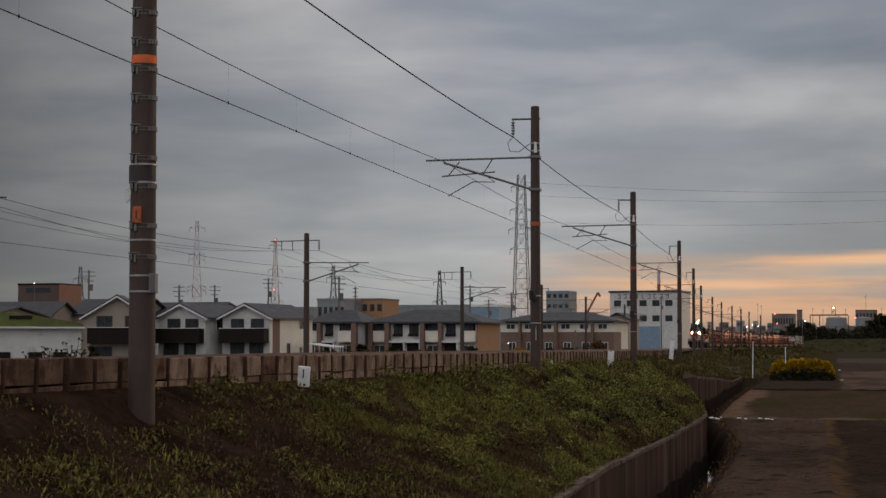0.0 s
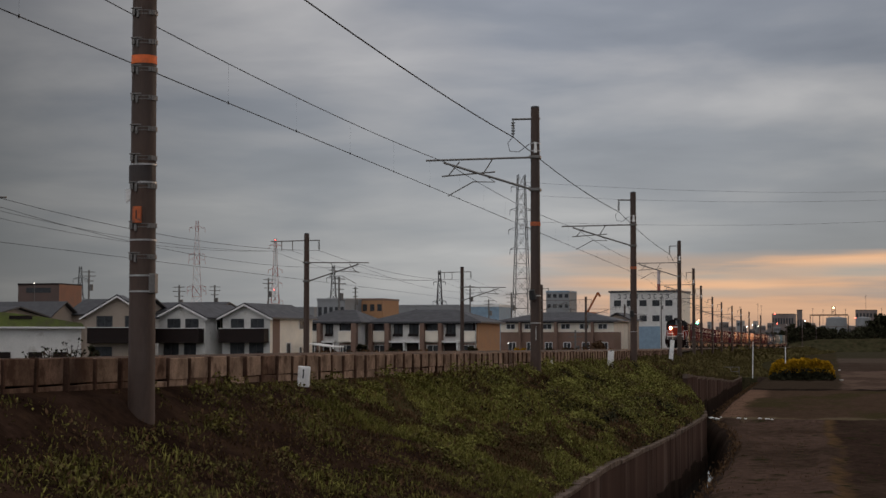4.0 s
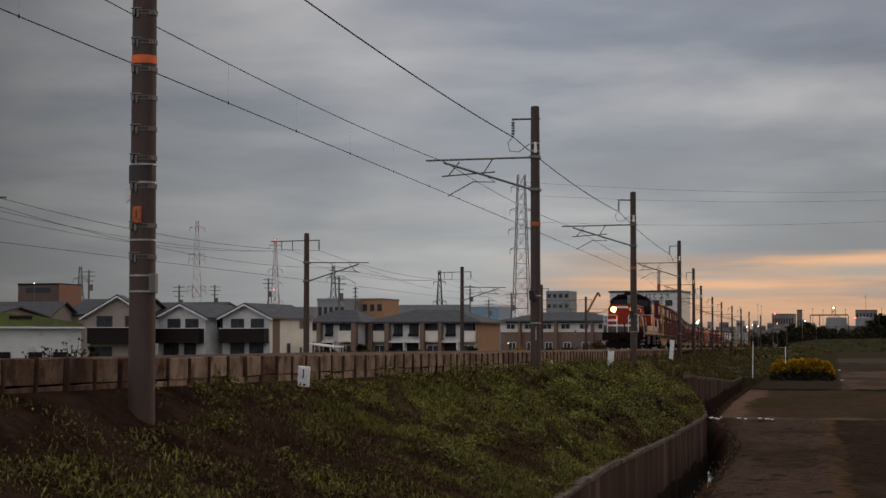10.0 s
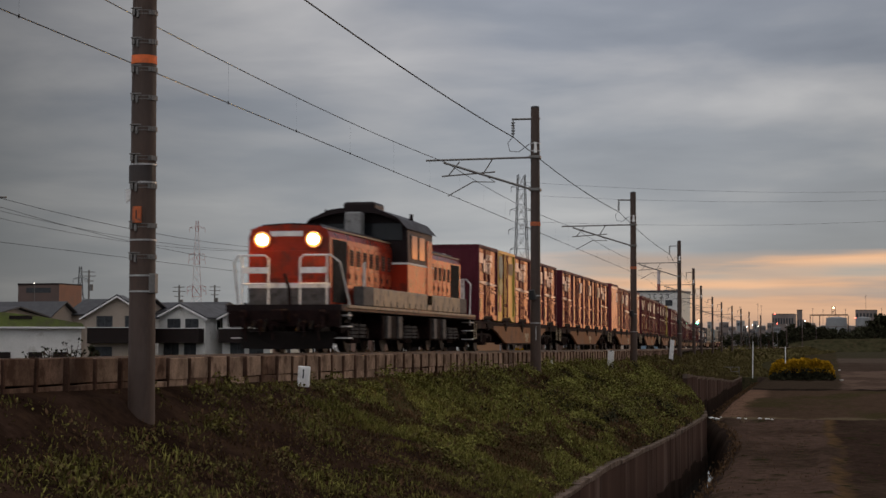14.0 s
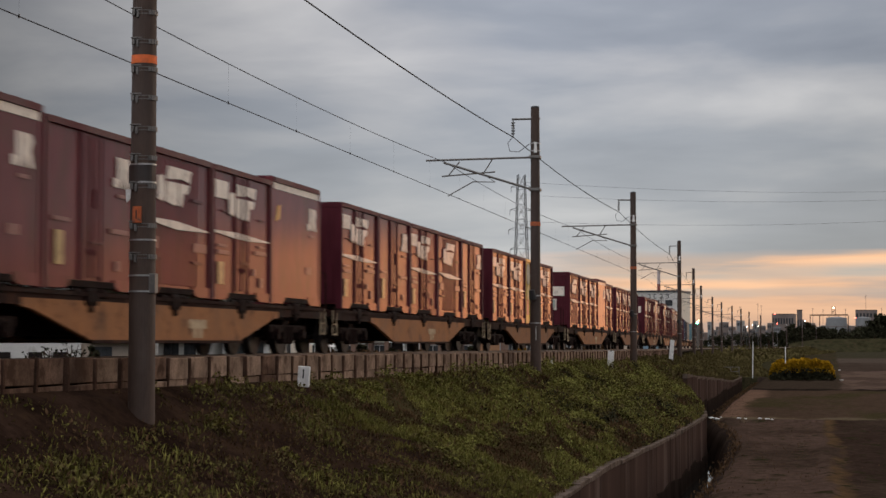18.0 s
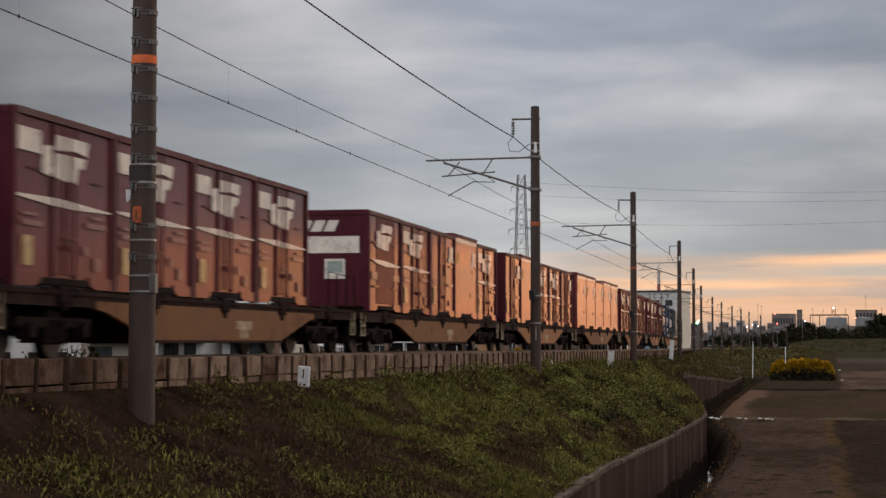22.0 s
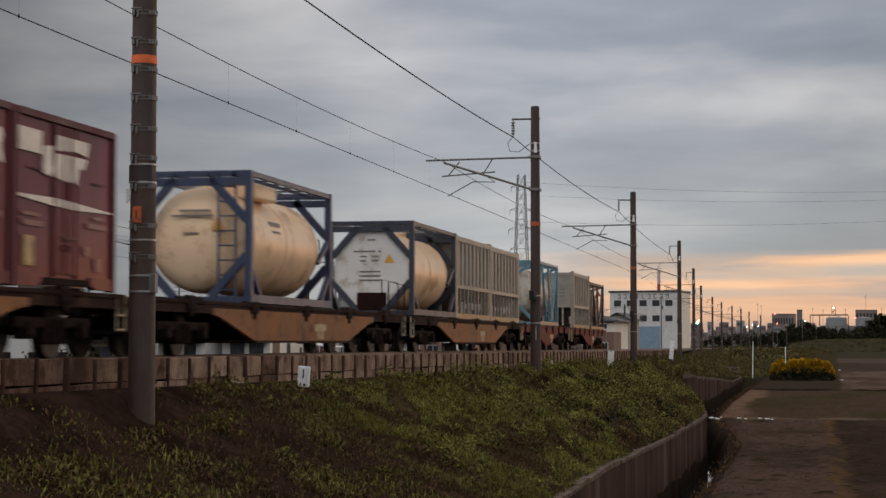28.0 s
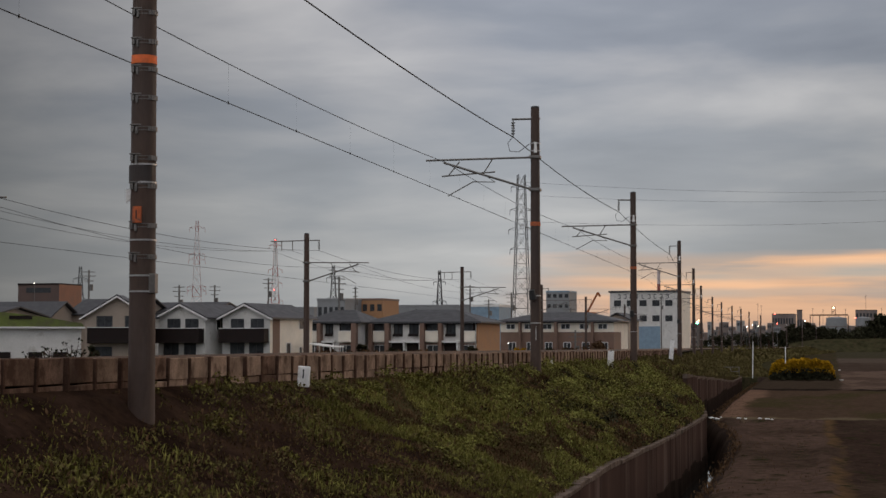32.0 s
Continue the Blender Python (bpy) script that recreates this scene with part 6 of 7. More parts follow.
def hip_house(label, px, depth, w, length, yaw, eave, ridge, wall, bays, piers, end_wall=None, base_wall=None):
    """A long two-storey apartment house with a hipped roof; its long front faces local -y."""
    x, y = ray_x(px, depth)
    t = thing("apartment_house", label, "apartment house", pose(x, y, -0.3, 0, 0, yaw), "apartment houses")
    e, r = eave + 0.3, ridge + 0.3
    part("wall", box(bm_new(), -w / 2, 0, 0, w / 2, length, e), H[wall], t)
    if base_wall:
        part("lower_wall", box(bm_new(), -w / 2 - 0.03, -0.04, 0, w / 2 + 0.03, length * 0.5, e * 0.745), H[base_wall], t, "brown tiled lower wall")
    if end_wall:
        # orange end slab, with the sunset's warmth put into its colour
        part("end_wall", box(bm_new(), w / 2 - 0.1, -0.03, 0, w / 2 + 0.06, length + 0.02, e), H[end_wall], t, "end wall in orange, sunset glow in its colour")
    bm = bm_new()
    o = 0.7
    a = [bm.verts.new(c) for c in ((-w / 2 - o, -o, e), (w / 2 + o, -o, e), (w / 2 + o, length + o, e), (-w / 2 - o, length + o, e))]
    k = min(length / 2, w * 0.3)
    b = [bm.verts.new(c) for c in ((-w / 2 + k, length / 2, r), (w / 2 - k, length / 2, r))]
    c = [bm.verts.new((q.co.x, q.co.y, q.co.z + 0.02 - 0.2)) for q in a]
    for f in ((a[0], a[1], b[1], b[0]), (a[1], a[2], b[1]), (a[2], a[3], b[0], b[1]), (a[3], a[0], b[0]), (c[0], c[1], c[2], c[3])):
        bm.faces.new(f)
    for i in range(4):
        bm.faces.new((a[i], a[(i + 1) % 4], c[(i + 1) % 4], c[i]))
    bmesh.ops.recalc_face_normals(bm, faces=bm.faces)
    part("roof", bm, H["slate"], t)
    part("fascia", box(bm_new(), -w / 2 - o - 0.02, -o - 0.05, e - 0.2, w / 2 + o + 0.02, -o + 0.02, e + 0.02), H["slate"], t)
    # dark band on the wall: shadow of the eaves, put into the colour
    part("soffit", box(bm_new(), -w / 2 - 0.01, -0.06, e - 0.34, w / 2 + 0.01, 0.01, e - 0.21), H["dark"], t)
    for kind, u0, u1 in bays:
        x0, x1 = (u0 - 0.5) * w, (u1 - 0.5) * w
        xc, bw = (x0 + x1) / 2, x1 - x0
        if kind == "loggia":
            # flat dark panel as loggia shade behind a pale parapet, glazed doors below
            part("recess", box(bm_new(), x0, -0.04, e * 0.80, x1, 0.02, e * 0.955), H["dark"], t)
            window(t, pose(xc - bw * 0.05, -0.06, e * 0.88), bw * 0.6, e * 0.10, 2, H["slate"])
            part("parapet", box(bm_new(), x0, -0.5, e * 0.575, x1, -0.4, e * 0.80, 0.02), H["cream_and_lit"], t)
            part("parapet_rail", box(bm_new(), x0, -0.53, e * 0.80, x1, -0.38, e * 0.812), H["trim"], t)
            part("lower_recess", box(bm_new(), x0, -0.05, 0.0, x1, 0.015, e * 0.55), H["tan_wall"], t)
            window(t, pose(xc, -0.07, e * 0.34), bw * 0.80, e * 0.32, 2)
        elif kind == "window":
            # tall dark window with grille, a painted-dark car bay and its canopy below
            window(t, pose(xc, -0.03, e * 0.84), bw * 0.52, e * 0.20, 2, H["dark"])
            part("grille", box(bm_new(), xc - bw * 0.34, -0.32, e * 0.69, xc + bw * 0.34, -0.25, e * 0.745), H["dark"], t)
            part("car_bay", box(bm_new(), x0 + 0.1, -0.05, 0.0, x1 - 0.1, 0.02, e * 0.55), H["dark"], t, "flat dark panel for the shade in a car bay")
            part("canopy", box(bm_new(), x0, -0.8, e * 0.56, x1, 0.0, e * 0.60), H["trim"], t)
            part("bay_post", box(bm_new(), x1 - 0.12, -0.75, 0.0, x1 + 0.06, -0.6, e * 0.56), H["trim"], t)
        else:
            window(t, pose(xc, -0.03, e * 0.87), bw * 0.52, e * 0.10, 2)
            window(t, pose(xc + bw * 0.1, -0.06, e * 0.40), bw * 0.42, e * 0.22, 2)
    for u, pw in piers:
        part("pilaster", box(bm_new(), (u - 0.5) * w - pw / 2, -0.9, 0, (u - 0.5) * w + pw / 2, 0.0, e - 0.2), H["tan_wall"], t)
    return t


def block(name, label, category, px0, px1, py_top, depth, length, yaw, wall, rows, cols, roof_mat="grey_wall", glass=True):
    """A plain flat-roofed block with rows of real windows."""
    x, y = ray_x((px0 + px1) / 2, depth)
    w = (px1 - px0) * depth / 3204.0
    h = ray_z(py_top, depth) + 0.3
    t = thing(name, label, category, pose(x, y, -0.3, 0, 0, yaw))
    part("wall", box(bm_new(), -w / 2, 0, 0, w / 2, length, h), H[wall], t)
    part("parapet", box(bm_new(), -w / 2 - 0.1, -0.1, h - 0.3, w / 2 + 0.1, length + 0.1, h + 0.2), H[roof_mat], t)
    for j in range(rows):
        for i in range(cols):
            ww, wh = w / cols * 0.6, h / max(rows, 1) * 0.36
            bm = box(bm_new(), -ww / 2, -0.05, -wh / 2, ww / 2, 0.05, wh / 2)
            part("window", bm, H["glass"], t, m=pose(-w / 2 + (i + 0.5) * w / cols, 0, (j + 0.55) * h / rows))
    return t


def pylon(px, depth, py_top, base_w, arms, painted, label, top_w=0.9, py_break=None):
    x, y = ray_x(px, depth)
    h = ray_z(py_top, depth) + 0.3
    t = thing("power_pylon", label, "pylon", pose(x, y, -0.3, 0, 0, 20), "power pylons")
    n = 12
    r = max(0.07, depth / 3204.0 * (0.30 if painted else 0.46))

    def half(z):
        u = min(z / h, 1.0)
        return base_w / 2 * (1 - u) ** 1.1 + top_w / 2
    for i in range(n):
        z0, z1 = h * i / n, h * (i + 1) / n
        a, b = half(z0), half(z1)
        bm = bm_new()
        for sx, sy in ((1, 1), (1, -1), (-1, -1), (-1, 1)):
            frame_bars(bm, [((sx * a, sy * a, z0), (sx * b, sy * b, z1))], r)
        c4 = [(1, 1), (1, -1), (-1, -1), (-1, 1)]
        for (ax, ay), (bx, by) in zip(c4, c4[1:] + c4[:1]):
            frame_bars(bm, [((ax * a, ay * a, z0), (bx * b, by * b, z1)), ((bx * a, by * a, z0), (ax * b, ay * b, z1)), ((ax * a, ay * a, z0), (bx * a, by * a, z0))], r * 0.55)
        mat = H["pylon_grey"] if not painted else (H["pylon_red"] if i % 3 == 2 else H["pylon_white"])
        part("mast_section", bm, mat, t)
    for z, l in arms:
        bm = bm_new()
        zz = h * z
        for s in (-1, 1):
            frame_bars(bm, [((s * half(zz), 0.3, zz), (s * l, 0, zz)), ((s * half(zz), -0.3, zz + l * 0.25), (s * l, 0, zz))], r * 0.8)
            cyl(bm, (s * l, 0, zz), (s * l, 0, zz - 1.6), r * 0.9)
        part("cross_arm", bm, H["pylon_red"] if painted else H["pylon_grey"], t)
    return t


def utility_pole(px, depth, py_top, label="slim utility pole with cross-arms and a transformer", transformer=True):
    x, y = ray_x(px, depth)
    h = ray_z(py_top, depth) + 0.3
    t = thing("utility_pole", label, "pole", pose(x, y, -0.3, 0, 0, random.Random(px).uniform(-50, 50)), "utility poles")
    part("pole_shaft", cyl(bm_new(), (0, 0, 0), (0, 0, h), 0.17, 0.12, 10), M["steel"], t)
    for z, l in ((h - 0.3, 0.9), (h - 0.9, 1.0), (h - 1.6, 0.7)):
        part("cross_arm", box(bm_new(), -l, -0.06, z - 0.05, l, 0.06, z + 0.05), M["steel"], t)
    if transformer:
        part("transformer", cyl(bm_new(), (0.35, 0, h - 3.0), (0.35, 0, h - 2.1), 0.26, n=12), M["steel"], t)
    return t


def light_point(name, px, py, depth, r, col, strength, label, mast=True):
    x, y = ray_x(px, depth)
    z = ray_z(py, depth)
    t = thing(name, label, "lamp", pose(x, y, -0.3))
    part("mast", cyl(bm_new(), (0, 0, 0), (0, 0, z + 0.3), 0.09, 0.07, 8), M["steel"], t)
    bm = bm_new()
    bmesh.ops.create_uvsphere(bm, u_segments=10, v_segments=6, radius=r, matrix=Matrix.Translation((0, -0.15, z + 0.3)))
    part("lamp_head", bm, glow(name + "_glow", col, strength), t)
    return t


def build_town():
    S = lambda px, d: px * d / 3204.0
    zz = ray_z
    # low white building with a mossy roof
    d = 105
    x, y = ray_x(45, d)
    t = thing("shed", "low white rendered building with a mossy green roof", "shed", pose(x, y, -0.3, 0, 0, 24))
    e, r = zz(578, d) + 0.3, zz(553, d) + 0.3
    part("wall", box(bm_new(), -3.4, 0, 0, 3.2, 7, e), H["white_wall"], t, "stained white wall")
    part("roof", prism(bm_new(), [(-3.7, e - 0.05), (3.4, e - 0.05), (3.2, e + 0.18), (1.0, e + 0.55), (-1.2, r), (-3.7, r)], -0.3, 7.3), H["green"], t, "moss-covered roof sheet")
    part("skylight", box(bm_new(), -0.9, -0.34, e + 0.42, 0.4, 0.4, e + 0.62), H["dark"], t)
    part("eave_board", box(bm_new(), -3.7, -0.36, e - 0.12, 3.4, -0.28, e - 0.02), H["trim"], t)
    for xx in (-1.2, 0.6, 2.0):
        part("hatch", box(bm_new(), xx - 0.4, -0.05, 0.9, xx + 0.4, 0.02, 2.75), H["dark"], t)
    d = 190
    gable_house("cream house with dark tiled roof and dark balcony", 208, d - 4, 6.6, 5, 14, zz(560, d), zz(526, d), "cream_wall",
                front=((-1.3, zz(571, d), 1.3, 1.1), (1.6, zz(571, d), 1.3, 1.1), (-1.6, 1.5, 1.8, 2.0)), balcony=(-2.9, 3.3, zz(608, d), zz(581, d)))
    gable_house("white rendered house with grey roof and dark balcony", 322, d, 5.5, 11, -8, zz(561, d), zz(539, d), "white_wall",
                front=((-0.9, zz(575, d), 1.2, 1.1), (1.2, zz(575, d), 1.2, 1.1), (-1.2, zz(624, d), 1.4, 2.0), (1.0, zz(624, d), 1.1, 2.0)), side=((3.0, zz(576, d), 0.9, 0.9),), balcony=(-2.6, 2.6, zz(608, d), zz(582, d)))
    gable_house("white rendered house with brown strip and dark balcony", 436, d, 5.5, 11, -8, zz(561, d), zz(539, d), "white_wall",
                front=((-1.0, zz(575, d), 1.2, 1.1), (1.3, zz(575, d), 1.2, 1.1), (-1.0, zz(622, d), 1.3, 2.0), (1.2, zz(622, d), 1.3, 2.0)), side=((8.0, zz(574, d), 1.2, 0.9), (4.6, zz(622, d), 1.0, 1.7), (7.8, zz(624, d), 0.6, 1.0)), balcony=(-2.6, 2.6, zz(607, d), zz(582, d)), strip=True)
    gable_house("dark-roofed house behind its neighbours", 112, d + 25, 7.0, 9, 84, zz(562, d + 25), zz(536, d + 25), "cream_wall", trim=False)
    gable_house("dark-roofed house behind its neighbours", 30, d + 10, 9.0, 10, 75, zz(560, d + 10), zz(545, d + 10), "cream_wall", trim=False)
    gable_house("dark-roofed house behind its neighbours", 270, d + 28, 8.0, 9, 80, zz(556, d + 28), zz(531, d + 28), "cream_wall", trim=False)
    gable_house("dark-roofed house behind its neighbours", 400, d + 30, 9.0, 9, 80, zz(556, d + 30), zz(537, d + 30), "white_wall", trim=False)
    d = 225
    hip_house("brown and white apartment house with grey hipped roof", 590, d, S(92, d), 9, -6, zz(570, d), zz(548, d), "white_wall",
              (("loggia", 0.04, 0.21), ("window", 0.30, 0.55), ("loggia", 0.63, 0.91)), ((0.25, 0.5), (0.96, 0.6)))
    hip_house("brown and white apartment house with orange end wall", 750, d, S(197, d), 10, -6, zz(570, d), zz(547, d), "white_wall",
              (("loggia", 0.02, 0.147), ("window", 0.19, 0.33), ("window", 0.335, 0.48), ("loggia", 0.523, 0.655), ("window", 0.685, 0.83), ("loggia", 0.86, 0.985)),
              ((0.01, 0.5), (0.168, 0.55), (0.502, 0.55), (0.67, 0.45)), "orange_wall")
    d = 262
    hip_house("tan apartment house with grey hipped roof", 985, d, S(205, d), 10, -6, zz(568, d), zz(552, d), "cream_and_lit",
              tuple(("flat", 0.02 + i * 0.163, 0.02 + i * 0.163 + 0.14) for i in range(6)), ((0.5, 0.4), (0.18, 0.3), (0.82, 0.3)), None, "tan_wall")
    gable_house("small cream house with grey roof", 1092, 300, S(44, 300), 8, -6, zz(566, 300), zz(555, 300), "cream_wall", front=((-0.9, zz(576, 300), 1.0, 1.0), (1.0, zz(592, 300), 1.2, 2.0)), trim=False)
    # the factory with its faded roof-edge lettering as bars
    d = 480
    x, y = ray_x(1139, d)
    w = S(124, d)
    h = zz(517, d) + 0.3
    t = thing("factory", "white three-storey works building with blue ground-floor cladding", "factory", pose(x, y, -0.3, 0, 0, -10))
    part("wall", box(bm_new(), -w / 2, 0, 0, w / 2, 13, h), H["white_wall"], t)
    # warm cream paints the low sun on this side
    part("side_wall", box(bm_new(), w / 2 - 0.05, -0.05, 0, w / 2 + 0.1, 13, h + 0.1), H["cream_and_lit"], t, "side wall in warm cream, sunset light in its colour")
    part("parapet", box(bm_new(), -w / 2 - 0.3, -0.3, h - 0.1, w / 2 + 0.3, 13.3, h + 0.35), H["slate"], t)
    part("cladding", box(bm_new(), -w * 0.26, -0.12, 0, w * 0.24, 0.02, zz(578, d) + 0.3), H["blue"], t, "pale blue ground-floor cladding")
    for pyw in (537, 564):
        for i in range(5):
            xx = -w / 2 + (14 + i * 23) / 122 * w
            window(t, pose(xx, 0, zz(pyw, d) + 0.3), 1.8, 1.45, 2, H["slate"])
    rng = random.Random(3)
    for i in range(9):
        # each sign of the faded lettering: a few strokes
        xx, g = -w * 0.36 + i * w * 0.088, rng.uniform(0.30, 0.42)
        z0, z1 = zz(529, d) + 0.30, zz(521, d) + 0.30
        for x0, a, x1, b in ((-g, z1 - 0.16, g, z1), (-g, z0, g, z0 + 0.16), (rng.choice((-g, 0.0, g - 0.16)), z0, 0, z1))[rng.choice((0, 0, 1)):]:
            part("lettering_bar", box(bm_new(), xx + x0, -0.09, a, xx + (x1 if x1 else x0 + 0.17), 0.01, b), H["slate"], t)
    part("annex", box(bm_new(), -w / 2 - 2.5, -3, 0, -w * 0.28, 0.5, zz(572, d) + 0.3), H["cream_wall"], t)
    t = thing("chimney", "slim white and red banded chimney", "chimney", pose(*ray_x(1166, 600), -0.3))
    hh = zz(479, 600) + 0.3
    for i in range(6):
        part("chimney_band", cyl(bm_new(), (0, 0, hh * i / 6), (0, 0, hh * (i + 1) / 6), 0.55, 0.55, 12), H["pylon_white"] if i % 2 else H["pylon_red"], t)
    # blocks farther off
    block("office_block", "brown flat-roofed office block", "building", 28, 108, 503, 520, 14, -4, "brick", 5, 1, "dark")
    ob = bpy.data.objects["office_block"]
    part("end_wall", box(bm_new(), S(80, 520) / 2 - 0.1, 0.02, 0, S(80, 520) / 2 + 0.12, 13.95, zz(503, 520) + 0.1), H["ruddy"], ob, "ruddy end wall")
    block("warehouse", "grey flat-roofed warehouse beyond the houses", "building", 560, 612, 530, 420, 12, -5, "grey_wall", 2, 5)
    block("apartment_block", "cream apartment block beyond the houses", "building", 612, 680, 530, 430, 12, -5, "orange_wall", 3, 5, "tan_wall")
    block("warehouse", "pale blue works hall", "building", 832, 884, 541, 400, 12, -5, "blue", 1, 3, "trim")
    block("office_block", "white and blue office block", "building", 966, 1008, 516, 620, 12, -5, "grey_wall", 6, 4, "blue")
    block("warehouse", "grey low hall behind the houses", "building", 680, 840, 541, 520, 12, -5, "grey_wall", 1, 8)
    block("warehouse", "grey low hall behind the houses", "building", 430, 560, 545, 480, 12, -5, "grey_wall", 1, 8)
    # skyline on the right
    rng = random.Random(12)
    for i in range(64):
        a = 1222 + i * 5.4 + rng.uniform(-3, 3)
        wpx = rng.uniform(4, 15)
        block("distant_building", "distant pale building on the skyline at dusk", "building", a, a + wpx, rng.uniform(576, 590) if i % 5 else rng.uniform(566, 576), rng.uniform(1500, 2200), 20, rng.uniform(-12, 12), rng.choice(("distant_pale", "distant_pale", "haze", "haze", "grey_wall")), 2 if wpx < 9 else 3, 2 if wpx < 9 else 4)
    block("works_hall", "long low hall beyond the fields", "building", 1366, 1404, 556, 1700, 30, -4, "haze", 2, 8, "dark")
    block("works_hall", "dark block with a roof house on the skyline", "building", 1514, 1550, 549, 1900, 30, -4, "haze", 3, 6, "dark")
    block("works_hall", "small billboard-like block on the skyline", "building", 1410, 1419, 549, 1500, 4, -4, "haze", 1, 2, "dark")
    for a, b2, tp in ((1462, 1498, 563), (1514, 1540, 563)):
        d = 1350
        x, y = ray_x((a + b2) / 2, d)
        r = S(b2 - a, d) / 2
        t = thing("storage_tank", "pale round storage tank", "tank", pose(x, y, -0.3))
        part("shell", cyl(bm_new(), (0, 0, 0), (0, 0, zz(tp, d) + 0.3), r, r, 28), H["grey_wall"], t)
        part("tank_roof", cyl(bm_new(), (0, 0, zz(tp, d) + 0.3), (0, 0, zz(tp - 2, d) + 0.3), r, r * 0.2, 28), H["grey_wall"], t)
        for zt in (0.35, 0.7):
            part("ring", cyl(bm_new(), (0, 0, zz(tp, d) * zt), (0, 0, zz(tp, d) * zt + 0.4), r + 0.12, r + 0.12, 28), H["haze"], t)
    t = thing("gantry", "long dark steel gantry above the tanks", "gantry", pose(*ray_x(1467, 1400), -0.3, 0, 0, 0))
    wg = S(66, 1400) / 2
    part("beam", box(bm_new(), -wg, -0.8, zz(559, 1400) + 0.3, wg, 0.8, zz(557, 1400) + 0.3), H["dark"], t)
    for xx in (-wg, -wg / 2, 0, wg / 2, wg):
        part("leg", box(bm_new(), xx - 0.3, -0.3, 0, xx + 0.3, 0.3, zz(559, 1400) + 0.3), H["dark"], t)
    t = thing("flare_tower", "slim dark lattice tower among the tanks", "tower", pose(*ray_x(1475, 1450), -0.3))
    part("tower_frame", frame_bars(bm_new(), [((-2, 0, 0), (-1.2, 0, zz(543, 1450))), ((2, 0, 0), (1.2, 0, zz(543, 1450))), ((-1.2, 0, zz(543, 1450)), (1.2, 0, zz(543, 1450))), ((-1.5, 0, zz(553, 1450)), (1.4, 0, zz(548, 1450)))], 0.22), H["dark"], t)
    for px, top, dd in ((1532, 523, 1500), (1438, 546, 1400), (1456, 548, 1500), (1560, 545, 1400), (1310, 543, 1300), (1341, 538, 1600), (1347, 540, 1500), (1496, 546, 1500)):
        utility_pole(px, dd, top, "distant slim mast on the skyline", False)
    # a grassy levee closes the fields
    bm = bm_new()
    rows = []
    for i in range(24):
        px = 1395 + i * 18
        xa, ya = ray_x(px, 690)
        hz = 2.4 + 0.35 * noise.noise((i * 0.4, 0, 0))
        rows.append([bm.verts.new((xa, ya - 14, -1.0)), bm.verts.new((xa, ya - 4, hz + 2.0 * min(i / 3, 1) - 0.6)), bm.verts.new((xa, ya, hz + 2.0 * min(i / 3, 1))), bm.verts.new((xa, ya + 14, -1.0))])
    for a, b2 in zip(rows, rows[1:]):
        for i in range(3):
            bm.faces.new((a[i], b2[i], b2[i + 1], a[i + 1]))
    bm.faces.new(rows[0])
    tagged(part("levee", bm, M["verge"]), "low grassy levee at the end of the fields", "levee", kind="structure")
    # trees
    k = 0
    for px, dd, tp, wd in ((1403, 950, 569, 30), (1424, 980, 566, 34), (1440, 990, 572, 32), (1412, 900, 576, 34), (1452, 1000, 577, 34), (1468, 990, 580, 32), (1484, 1000, 580, 34), (1500, 980, 580, 34), (1516, 980, 579, 34), (1530, 960, 576, 34), (1546, 900, 566, 36), (1560, 860, 553, 40), (1580, 860, 548, 44), (1548, 840, 574, 40), (1390, 1000, 582, 26), (1376, 1050, 586, 26), (1360, 1100, 589, 30), (1338, 1100, 590, 30), (1315, 1100, 591, 30), (1290, 1150, 592, 36), (1262, 1150, 593, 36), (1432, 960, 580, 40), (1475, 960, 584, 40), (1508, 950, 584, 40), (10, 110, 590, 40), (745, 300, 541, 34), (775, 300, 545, 30), (640, 215, 604, 14), (835, 215, 610, 24), (700, 225, 612, 18), (965, 250, 612, 30), (170, 150, 606, 24)):
        k += 1
        tree(px, dd, tp, wd, 40 + k)
    # pylons and poles
    pylon(348, 700, 391, 4.6, ((0.945, 3.0), (0.74, 3.0), (0.70, 3.2), (0.49, 3.6), (0.46, 3.6)), True, "red and white lattice power pylon")
    pylon(487, 800, 423, 4.8, ((0.94, 2.8), (0.72, 3.0), (0.60, 3.0), (0.44, 3.4)), True, "red and white lattice power pylon")
    pylon(923, 560, 309, 3.6, ((0.93, 3.2), (0.80, 3.6), (0.69, 4.0), (0.58, 3.6)), False, "tall grey lattice power pylon", 2.2)
    pylon(590, 800, 470, 4.5, ((0.85, 3), (0.6, 3.4)), False, "grey lattice power pylon far off")
    pylon(778, 900, 479, 4.5, ((0.85, 3), (0.6, 3.4)), False, "grey lattice power pylon far off")
    pylon(142, 760, 472, 4.5, ((0.85, 3), (0.6, 3.4)), False, "grey lattice power pylon far off")
    for px, dd, tp in ((157, 260, 478), (317, 260, 505), (380, 300, 505), (475, 280, 492), (600, 230, 490), (629, 300, 508), (832, 330, 505), (905, 300, 518), (1010, 330, 545), (865, 330, 530), (1018, 250, 585), (1170, 420, 525)):
        utility_pole(px, dd, tp)
    # power lines across the sky
    for py0, py1 in ((322, 335), (392, 384), (345, 348)):
        a, b = ray_x(925, 556), ray_x(1700, 640)
        wire("power_line", [(a[0], a[1], zz(py0 - 0, 556)), (b[0], b[1], zz(py1, 640))], 0.032, 2.0, "thin power line sagging across the sky", 16)
    # carport before the apartment house
    d = 196
    t = thing("carport", "open carport with a slanted pale roof", "carport", pose(*ray_x(575, d), -0.3, 0, 0, -10))
